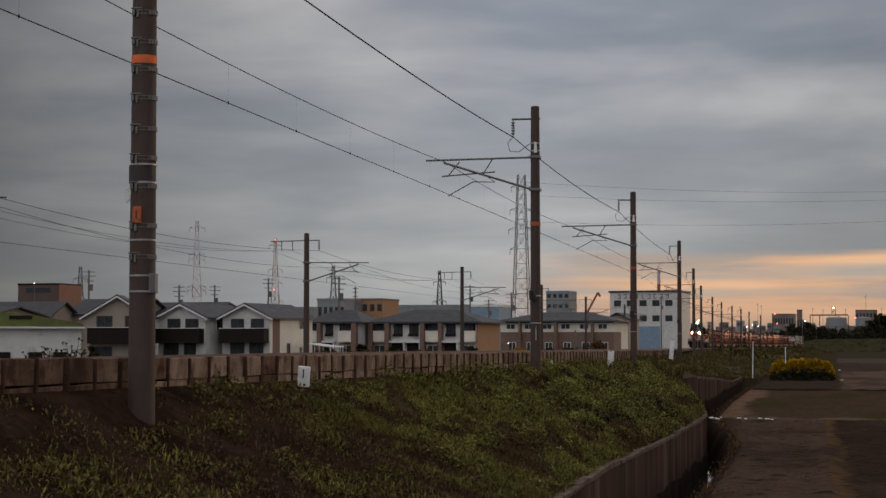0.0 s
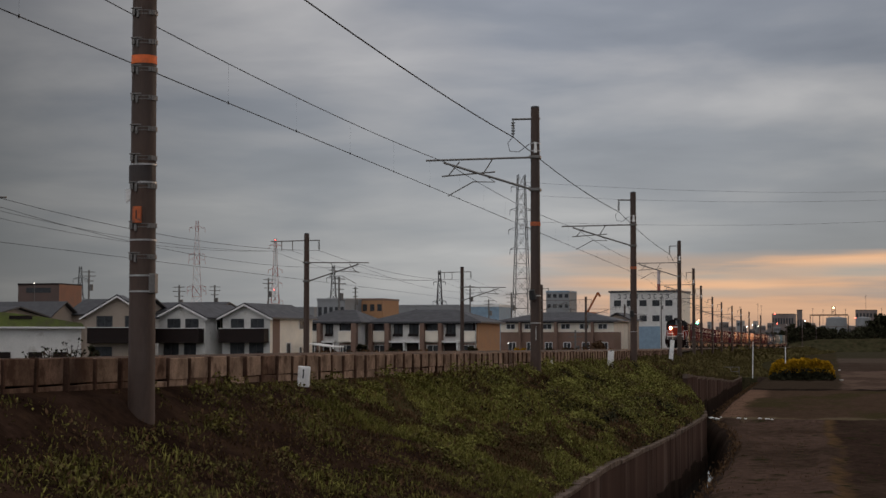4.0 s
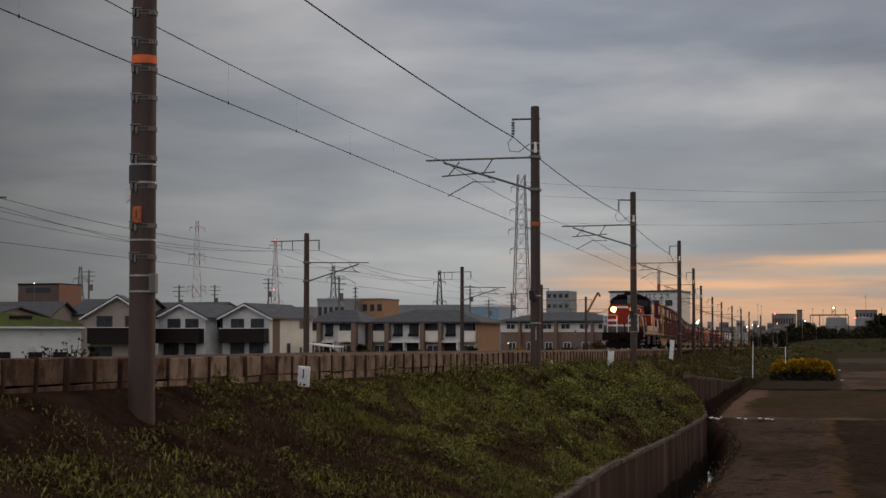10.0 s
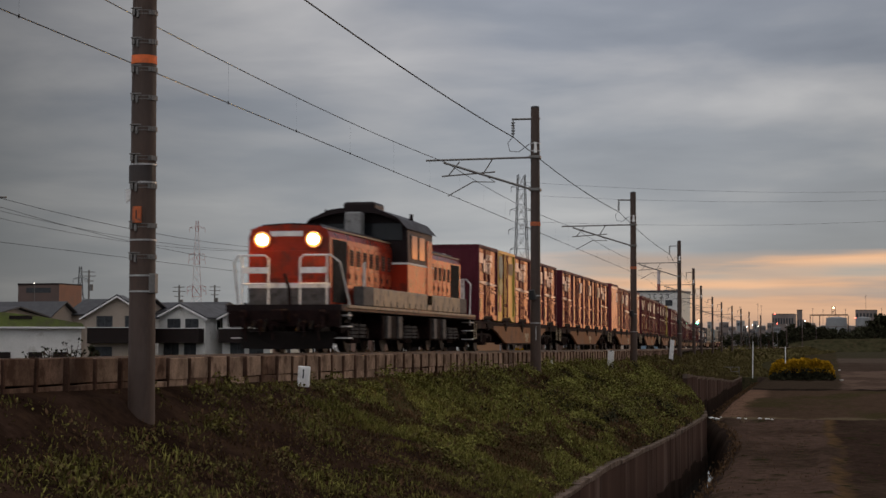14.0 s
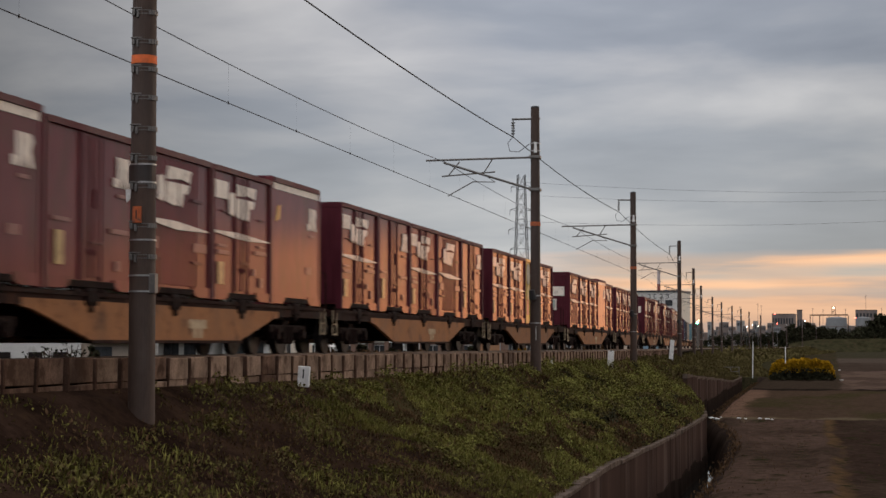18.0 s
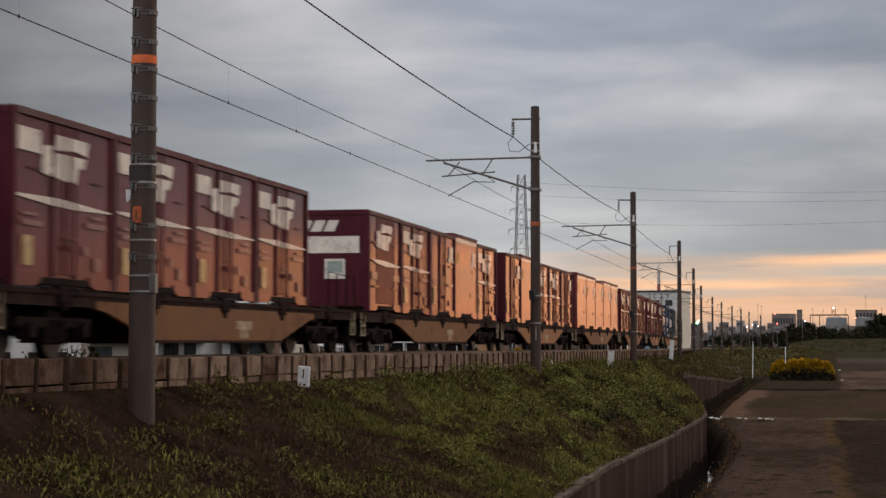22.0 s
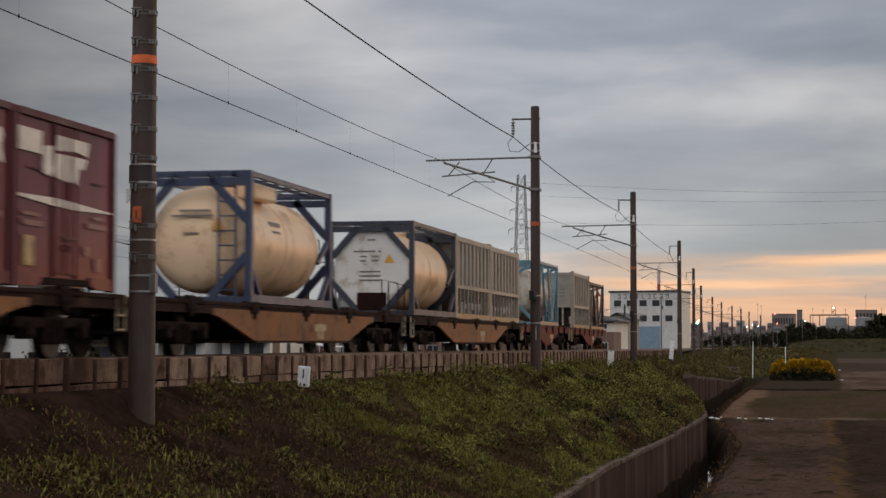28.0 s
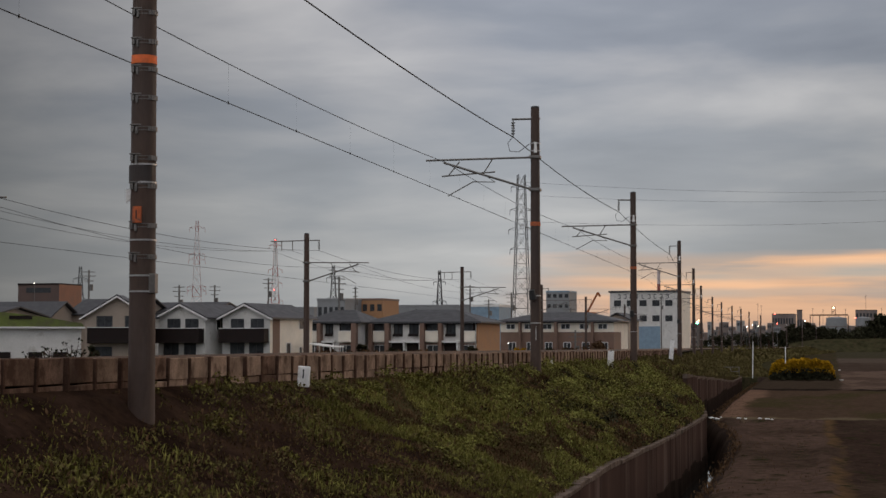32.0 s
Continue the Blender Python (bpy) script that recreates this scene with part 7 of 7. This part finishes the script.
    part("carport_roof", prism(bm_new(), [(-1.5, zz(609, d) + 0.3), (1.5, zz(615, d) + 0.3), (1.5, zz(615, d) + 0.38), (-1.5, zz(609, d) + 0.38)], -1.8, 1.8), H["trim"], t, "pale translucent roof sheet")
    for xx in (-1.4, 1.4):
        for yy in (-1.6, 1.6):
            part("carport_post", box(bm_new(), xx - 0.05, yy - 0.05, 0, xx + 0.05, yy + 0.05, zz(612, d) + 0.3), H["trim"], t)
    for px, dd, tp, wd in ((1055, 246, 602, 62), (830, 216, 610, 34), (1010, 246, 611, 34)):
        tree(px, dd, tp, wd, 90 + px, "rusty brown shrub before the houses", M["dry"], "shrub")
    tree(922, 246, 612, 22, 99, "small yellowing shrub before the houses", M["flower"], "shrub")
    # jib of a crane behind the houses
    t = thing("mobile_crane", "orange crane jib raised behind the houses", "crane", pose(*ray_x(1046, 420), -0.3))
    part("jib", frame_bars(bm_new(), [((-1.0, 0, zz(553, 420)), (1.6, 0, zz(516, 420)))], 0.22), H["crane"], t)
    part("jib_head", frame_bars(bm_new(), [((1.6, 0, zz(516, 420)), (2.1, 0, zz(523, 420)))], 0.24), H["crane"], t)
    part("cab", box(bm_new(), -2.0, -1.2, 0, 1.2, 1.2, zz(553, 420) + 0.3), H["crane"], t)
    # lamps that burn at dusk
    light_point("signal_lamp", 1234, 572, 300, 0.16, (0.1, 1.0, 0.6), 14, "green railway signal lamp on a slim mast")
    for px, py, dd, c in ((1371, 556, 1280, (1, 0.12, 0.08)), (1375, 573, 900, (1, 0.12, 0.08)), (1513, 563, 1300, (1, 0.15, 0.1)), (1236, 568, 500, (1, 0.5, 0.3))):
        light_point("warning_lamp", px, py, dd, 0.0004 * dd, c, 5, "small red lamp on the skyline")
    for px, py, dd in ((1331, 576, 800), (1321, 578, 800), (1341, 577, 800), (1424, 568, 930), (600, 575, 225), (61, 502, 515), (900, 608, 262)):
        light_point("street_lamp", px, py, dd, 0.00022 * dd + 0.01, (1.0, 0.95, 0.85), 10, "white lamp burning at dusk")
    light_point("street_lamp", 1475, 545, 1440, 0.8, (1.0, 0.55, 0.25), 7, "orange lamp burning at dusk")
    for px, py, dd in ((487, 425, 798), (485, 513, 798)):
        light_point("warning_lamp", px, py, dd, 0.30, (1, 0.12, 0.1), 4, "small red lamp on the pylon")
    # mixed scrub under the houses and along the far line
    rng = random.Random(31)
    sc = []
    for _ in range(9000):
        px, dd = rng.uniform(560, 1180), rng.uniform(170, 250)
        x, y = ray_x(px, dd)
        if x > track_x(y) - 24:
            continue
        sc.append((x, y, rng.random() ** 2 * 1.8, 1.0))
    leaves("scrub", sc, M["dry"], 0.5, "brown and green scrub before the houses", 0.4, 0.6, 9, "scrub")


def scrub_band():
    """Low dark scrub along the far line and the foot of the levee."""
    rng = random.Random(77)
    sc = []
    for _ in range(7000):
        px, dd = rng.uniform(1225, 1420), rng.uniform(330, 640)
        x, y = ray_x(px, dd)
        if abs(x - track_x(y)) < 2.6 or track_x(y) - 20 < x < track_x(y) + 2.6:
            continue
        z = max(bank_z(min(max(x - track_x(y), 2.4), 7.3), y), -0.6) if 0 < x - track_x(y) < 7.3 else -0.6
        sc.append((x, y, z + rng.random() ** 2 * 1.6 * (0.5 + noise.noise((x * 0.1, y * 0.03, 4.0))), 1.0))
    leaves("scrub", sc, M["shade_leaf"], 0.7, "dull low scrub along the far line", 0.4, 0.7, 19, "scrub")


def build_markers():
    scrub_band()
    # scraps of white plastic sheet on the ridge between the plots
    rng = random.Random(8)
    for px, py, w in ((1257, 742, 0.42), (1266, 744, 0.5), (1275, 741, 0.22), (1306, 743, 0.34), (1317, 744, 0.28), (1343, 743, 0.3), (1356, 744, 0.34), (1364, 745, 0.24), (1484, 655, 0.5), (1488, 673, 0.6)):
        d = 3.55 * 3204 / (py - 606.5)
        t = thing("plastic_scrap", "crumpled scrap of white plastic sheet on the field ridge", "scrap", pose(*ray_x(px, d), FIELD + 0.10 if py > 700 else FIELD + 0.02, 0, 0, rng.uniform(0, 180)), "white scraps")
        bm = bm_new()
        bmesh.ops.create_icosphere(bm, subdivisions=2, radius=w * 0.3)
        for v in bm.verts:
            v.co *= 1 + 0.5 * noise.noise(v.co * 9 + Vector((px, 0, 0)))
            v.co.z = v.co.z * 0.32 + 0.03
        part("sheet", bm, M["white"], t)
    # bare shrub before the low white building
    for px, hgt, k in ((62, 1.0, 1), (92, 1.25, 2), (128, 1.5, 3)):
        t = thing("bare_shrub", "nearly leafless thin shrub before the white building", "shrub", pose(*ray_x(px, 88), 1.3), "bare shrubs")
        rng = random.Random(k)
        bm = bm_new()
        tips = []
        for _ in range(9):
            a, q = rng.uniform(0, math.tau), rng.uniform(0.2, 0.8)
            p0 = Vector((0, 0, -1.6))
            p1 = Vector((math.cos(a) * q * 0.4, math.sin(a) * q * 0.4, hgt * 0.4))
            p2 = Vector((math.cos(a) * q, math.sin(a) * q, hgt * rng.uniform(0.7, 1.05)))
            tube(bm, [p0, p1, p2], 0.016, 4)
            for _ in range(4):
                b = p1.lerp(p2, rng.random())
                e = b + Vector((rng.uniform(-0.35, 0.35), rng.uniform(-0.3, 0.3), rng.uniform(0.0, 0.3)))
                tube(bm, [b, e], 0.009, 3)
                tips.append((e.x, e.y, e.z, 1.0))
        part("branches", bm, M["post"], t)
        ob = leaves("leaf_tufts", tips * 3, M["dark_leaf"], 0.16, "", 0.4, 0.7, k, "shrub")
        ob.parent = t
        for key in ("category", "kind", "label"):
            if key in ob:
                del ob[key]
    # white number board on the bank
    t = thing("marker_board", "small white board with a black stroke on the embankment", "sign", pose(*ray_x(537, 33.5), 0, 0, 4, -6))
    z = ray_z(685, 33.5)
    t.location.z = z
    part("board", box(bm_new(), -0.12, -0.03, 0.0, 0.12, 0.03, 0.385, 0.02), M["white"], t)
    part("stroke", box(bm_new(), -0.012, -0.036, 0.16, 0.012, -0.028, 0.33), M["black"], t)
    part("foot", box(bm_new(), -0.14, -0.06, -0.4, 0.14, 0.06, 0.0), M["post"], t)
    # pale railing and slab where the canal runs under a crossing
    t = thing("railing", "low pale pipe railing over the canal's culvert", "railing", pose(*ray_x(1284, 188), -0.55, 0, 0, 6))
    part("slab", box(bm_new(), -1.6, -0.5, -0.3, 1.6, 0.6, 0.12, 0.03), M["coping"], t)
    for xx in (-1.3, -0.45, 0.45, 1.3):
        part("post", cyl(bm_new(), (xx, -0.3, 0.1), (xx, -0.3, 1.0), 0.035, n=8), M["steel"], t)
    for z in (0.55, 1.0):
        part("rail", tube(bm_new(), [(-1.4, -0.3, z), (1.4, -0.3, z)], 0.03), M["steel"], t)
    # stakes
    for px, d, py0, py1, lean in ((1080, 83, 639, 621, 3), (1187, 120, 632, 602, 5), (1331, 150, 659, 605, 1), (1389, 170, 634, 614, 0), (1017, 80, 650, 622, 0), (975, 66, 651, 636, 4)):
        t = thing("stake", "white painted marker stake standing in the grass", "stake", pose(*ray_x(px, d), ray_z(py0, d), 0, lean, 0), "marker stakes")
        h = (py0 - py1) * d / 3204.0
        part("post", box(bm_new(), -0.038 if px not in (1080, 1187) else -0.14, -0.035, -0.5, 0.038 if px not in (1080, 1187) else 0.14, 0.035, h, 0.01), M["white"], t)
        part("cap", box(bm_new(), -0.045, -0.042, h - 0.03, 0.045, 0.042, h + 0.03, 0.01), M["steel"], t)


# ---- vegetation ----
def leaves(name, places, mat, size, label, up=0.6, wide=0.45, seed=1, category="grass"):
    """One mesh of many small bent leaves: places are (x, y, z, scale)."""
    rng = np.random.default_rng(seed)
    p = np.array(places)
    n = len(p)
    a = rng.uniform(0, math.tau, n)
    tilt = rng.uniform(0.15, 1.0, n) * (1.3 - up)
    s = p[:, 3] * size * rng.uniform(0.6, 1.4, n)
    d = np.stack([np.cos(a) * np.sin(tilt), np.sin(a) * np.sin(tilt), np.cos(tilt)], 1)
    b = a + rng.uniform(0.8, 2.2, n)
    w = np.stack([np.cos(b), np.sin(b), rng.uniform(-0.3, 0.3, n)], 1) * (s * wide * 0.5)[:, None]
    base = p[:, :3]
    mid = base + d * (s * 0.55)[:, None]
    droop = d.copy()
    droop[:, 2] -= rng.uniform(0.1, 0.8, n)
    tip = mid + droop * (s * 0.5)[:, None]
    v = np.stack([base, mid - w, mid + w, tip], 1).reshape(-1, 3)
    i = np.arange(n) * 4
    tri = np.concatenate([np.stack([i, i + 2, i + 1], 1), np.stack([i + 1, i + 2, i + 3], 1)])
    me = bpy.data.meshes.new(name)
    me.from_pydata(v.tolist(), [], tri.tolist())
    me.materials.append(mat)
    return tagged(new(name, me), label, category, kind="stuff")


def island(mat, amount):
    """Leaves of one mesh differ a little from one another."""
    nt = mat.node_tree
    geo = nt.nodes.new("ShaderNodeNewGeometry")
    mr = nt.nodes.new("ShaderNodeMapRange")
    mr.inputs["To Min"].default_value, mr.inputs["To Max"].default_value = 1 - amount, 1 + amount
    nt.links.new(geo.outputs["Random Per Island"], mr.inputs[0])
    b = nt.nodes["Principled BSDF"]
    src = b.inputs["Base Color"].links[0].from_socket
    vm = nt.nodes.new("ShaderNodeVectorMath")
    vm.operation = "SCALE"
    nt.links.new(src, vm.inputs[0])
    nt.links.new(mr.outputs[0], vm.inputs["Scale"])
    nt.links.new(vm.outputs[0], b.inputs["Base Color"])


def build_plants():
    for k, a in (("leaf", 0.16), ("shade_leaf", 0.2), ("dry", 0.25), ("bright_leaf", 0.2), ("dark_leaf", 0.5), ("flower", 0.35)):
        island(M[k], a)
    rng = random.Random(21)
    green, dry, bright, blades, dull, deep = [], [], [], [], [], []

    def canopy(o, y):
        """Height of the growth: cushions of weeds, bushy near the canal's bend."""
        n, m = noise.noise((o * 0.75, y * 0.24, 11.0)), noise.noise((o * 2.0, y * 0.8, 4.0))
        lush = along(y, ((20, 0.10), (34, 0.16), (44, 0.30), (56, 0.40), (84, 0.45), (100, 0.35), (115, 0.25)))
        low = min(1.0, max(0.25, (o - 2.4) / 1.6))
        return lush * low * max(0.0, 0.22 + 1.25 * n + 0.55 * m)
    for _ in range(430000):
        y = 17 + 98 * rng.random() ** 1.45
        foot = edge_o(y)
        o = rng.uniform(2.42, foot + 0.02)
        n1 = noise.noise((o * 0.42, y * 0.15, 3.0))
        n2 = noise.noise((o * 1.1, y * 0.42, 8.0))
        n3 = noise.noise((o * 2.6, y * 1.1, 1.0))
        tall = canopy(o, y)
        # bare, browner earth beside the first pole, under the wall and in hollows
        keep = 0.95 + 0.8 * n1 + 0.7 * n2 + 0.5 * n3 + tall
        if y < 33:
            keep = keep * 0.62 - 0.26 + 0.045 * (y - 24)
        if o < 3.2:
            keep -= 0.25
        if rng.random() > keep:
            continue
        x = track_x(y) + o
        z = bank_z(o, y) - 0.03 + tall * rng.random() ** 0.4
        c, size = rng.random(), 0.8 + 0.5 * max(0.0, n2) + (0.5 if y > 55 else 0.25 if y > 42 else 0.0)
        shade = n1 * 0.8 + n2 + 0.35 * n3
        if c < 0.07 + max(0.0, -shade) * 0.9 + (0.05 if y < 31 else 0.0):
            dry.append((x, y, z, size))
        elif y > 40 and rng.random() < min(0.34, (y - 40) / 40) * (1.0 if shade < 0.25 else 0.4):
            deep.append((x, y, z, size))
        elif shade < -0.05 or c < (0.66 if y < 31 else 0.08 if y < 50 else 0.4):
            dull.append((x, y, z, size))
        elif y > 34 and n3 + n2 > 0.28 and c > 0.5:
            bright.append((x, y, z + 0.03, size))
        elif c < (0.80 if y < 33 else 0.66):
            blades.append((x, y, z, size))
        else:
            green.append((x, y, z, size))
    # leafy weed cushions, some along the foot of the wall of panels
    for q in range(330):
        y = 22 + 62 * rng.random() ** 0.8
        o = rng.uniform(2.7, edge_o(y) - 0.2) if q % 4 else rng.uniform(2.5, 3.2)
        if y < 34 and rng.random() < 0.4:
            continue
        r = rng.uniform(0.14, 0.34) * (1.0 if y < 44 else 1.7)
        lush = rng.random() < 0.4
        for _ in range(110):
            a, w = rng.random() * math.tau, r * rng.random() ** 0.5
            dx, dy = w * math.cos(a), w * math.sin(a) * 1.3
            hz = r * 0.9 * (1 - (w / r) ** 2) * rng.uniform(0.4, 1.05)
            oo = min(max(o + dx, 2.4), edge_o(y))
            # dull leaves low in a cushion stand for the shade inside it
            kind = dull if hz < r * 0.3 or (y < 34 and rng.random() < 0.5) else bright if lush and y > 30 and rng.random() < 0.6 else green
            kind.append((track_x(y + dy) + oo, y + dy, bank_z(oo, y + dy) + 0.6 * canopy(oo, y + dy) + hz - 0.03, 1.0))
    # bushy growth on the slope's lower half near the bend
    for cy, co, r in ((54, 5.4, 0.7), (58, 5.9, 0.9), (62, 5.2, 0.9), (66, 6.2, 0.9), (57, 4.4, 0.6), (71, 5.7, 1.0), (76, 6.3, 0.8), (50, 5.9, 0.5), (79, 5.0, 0.9), (69, 4.3, 0.8), (74, 4.6, 0.8), (64, 3.9, 0.6), (84, 4.8, 0.8), (89, 4.2, 0.7)):
        r *= 1.3
        for _ in range(2400):
            d = Vector((rng.gauss(0, 1), rng.gauss(0, 1), abs(rng.gauss(0, 0.8)))).normalized() * r * rng.uniform(0.6, 1.0)
            yy = cy + d.y * 1.5
            oo = min(co + d.x, edge_o(yy))
            # dark low, bright on top: the bush's shading is put into leaf colours
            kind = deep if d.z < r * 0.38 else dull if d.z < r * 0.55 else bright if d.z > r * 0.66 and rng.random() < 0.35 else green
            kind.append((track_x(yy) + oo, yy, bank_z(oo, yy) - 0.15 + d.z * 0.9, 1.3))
    leaves("embankment_grass", blades, M["leaf"], 0.15, "green grass blades on the embankment", 0.5, 0.12, 1)
    leaves("embankment_weeds", green, M["leaf"], 0.062, "low broad-leaved weeds on the embankment", 0.05, 0.7, 11)
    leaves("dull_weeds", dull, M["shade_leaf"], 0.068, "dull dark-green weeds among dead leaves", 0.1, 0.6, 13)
    leaves("dark_weeds", deep, M["dark_leaf"], 0.075, "dark weeds on the slope, also standing for shade low in bushes", 0.1, 0.6, 15)
    leaves("dry_grass", dry, M["dry"], 0.12, "withered straw-coloured grass among the weeds", 0.6, 0.25, 2)
    leaves("young_weeds", bright, M["bright_leaf"], 0.064, "bright yellowish-green weed leaves", 0.0, 0.8, 3)
    # grass beyond, along the line and the canal
    far = []
    for _ in range(52000):
        y = 100 + 560 * rng.random() ** 1.8
        o = rng.uniform(2.4, 11.5)
        x = track_x(y) + o
        if y < 190 and x > wall_x(y) - 0.05:
            continue
        far.append((x, y, max(bank_z(min(o, 7.17), y), -0.6) if o < 7.3 else -0.6, (1.0 + 0.8 * rng.random()) * max(1.0, y / 200)))
    leaves("verge_grass", far, M["shade_leaf"], 0.17, "rough green grass along the line", 0.6, 0.4, 5)
    # stubble and scraps of straw on the field
    st = []
    for _ in range(6000):
        y = 26 + 95 * rng.random() ** 1.4
        x = rng.uniform(lip_x(y) + 0.2, 0.2) if rng.random() < 0.45 else rng.uniform(0.2, 26)
        st.append((x, y, FIELD + 0.02, 0.5 + 0.6 * rng.random()))
    # ragged tufts along the canal's field side
    for _ in range(2600):
        y = 25 + 140 * rng.random() ** 1.3
        x = lip_x(y) + 0.10 + rng.gauss(0, 0.12)
        st.append((x, y, FIELD - 0.02, 1.0 + rng.random()))
    leaves("field_stubble", st, M["dry"], 0.075, "short dry stubble on the harvested field", 0.6, 0.3, 6, "stubble")
    # the yellow flowering shrub
    t = thing("flowering_shrub", "low shrub covered with yellow blossom beside the field", "shrub", pose(*ray_x(1418, 172), FIELD))
    cx, w = 0.0, 3.0
    fl, lf = [], []
    for _ in range(5200):
        u = rng.uniform(-1, 1)
        v = rng.uniform(-1, 1)
        top = 2.0 * (1 - abs(u) ** 8) ** 0.5 * (0.95 + 0.04 * math.sin(u * 5 + 1) + 0.03 * math.sin(u * 17))
        z = top * (0.36 + 0.64 * rng.random() ** 0.75)
        fl.append((u * w, v * 1.0, z, 1.0))
        lf.append((u * w, v * 1.0, top * rng.random() * 0.55, 1.0))
    for nm, pts, mt, lb in (("blossom", fl, M["flower"], "yellow blossom"), ("foliage", lf, M["dark_leaf"], "dark lower foliage")):
        ob = leaves(nm, pts, mt, 0.24, lb, 0.4, 0.7, 7, "shrub")
        ob.parent = t
        for key in ("category", "kind"):
            if key in ob:
                del ob[key]
    bm = bm_new()
    for k in range(9):
        x = -1.7 + k * 0.42
        cyl(bm, (x * 0.8, 0, -0.1), (x, 0.1 * (k % 3 - 1), 1.0), 0.035, 0.012, 6)
    part("stem", bm, M["post"], t)


def tree(px, depth, py_top, width_px, seed, label="dark bushy tree at the field's far edge", leaf=None, kind="tree"):
    x, y = ray_x(px, depth)
    h = ray_z(py_top, depth) + 0.3
    w = width_px * depth / 3204.0 / 2
    rng = random.Random(seed)
    t = thing(kind, label, kind, pose(x, y, -0.3))
    bm = bm_new()
    cyl(bm, (0, 0, -0.2), (0, 0, h * 0.55), w * 0.10 + 0.08, w * 0.05 + 0.03, 8)
    for i in range(5):
        a = i * 1.3
        cyl(bm, (0, 0, h * 0.3), (math.cos(a) * w * 0.6, math.sin(a) * w * 0.6, h * 0.75), 0.09, 0.03, 6)
    part("trunk", bm, M["post"], t)
    pts = []
    for _ in range(18):
        cx, cy = rng.uniform(-0.8, 0.8) * w, rng.uniform(-0.6, 0.6) * w
        cz = h * rng.uniform(0.12, 0.80)
        r = rng.uniform(0.25, 0.45) * min(w, h * 0.6)
        for _ in range(90):
            d = Vector((rng.gauss(0, 1), rng.gauss(0, 1), rng.gauss(0, 0.8))).normalized() * r * rng.uniform(0.55, 1.05)
            z = min(max(cz + d.z, 0.1), h)
            pts.append((cx + d.x, cy + d.y, z, 1.0))
    ob = leaves("crown", pts, leaf or M["dark_leaf"], max(0.3, h * 0.10), "", 0.3, 0.8, seed, "tree")
    ob.parent = t
    for key in ("category", "kind", "label"):
        if key in ob:
            del ob[key]
    return t


build_train()
build_town()
build_markers()
build_plants()
motions()
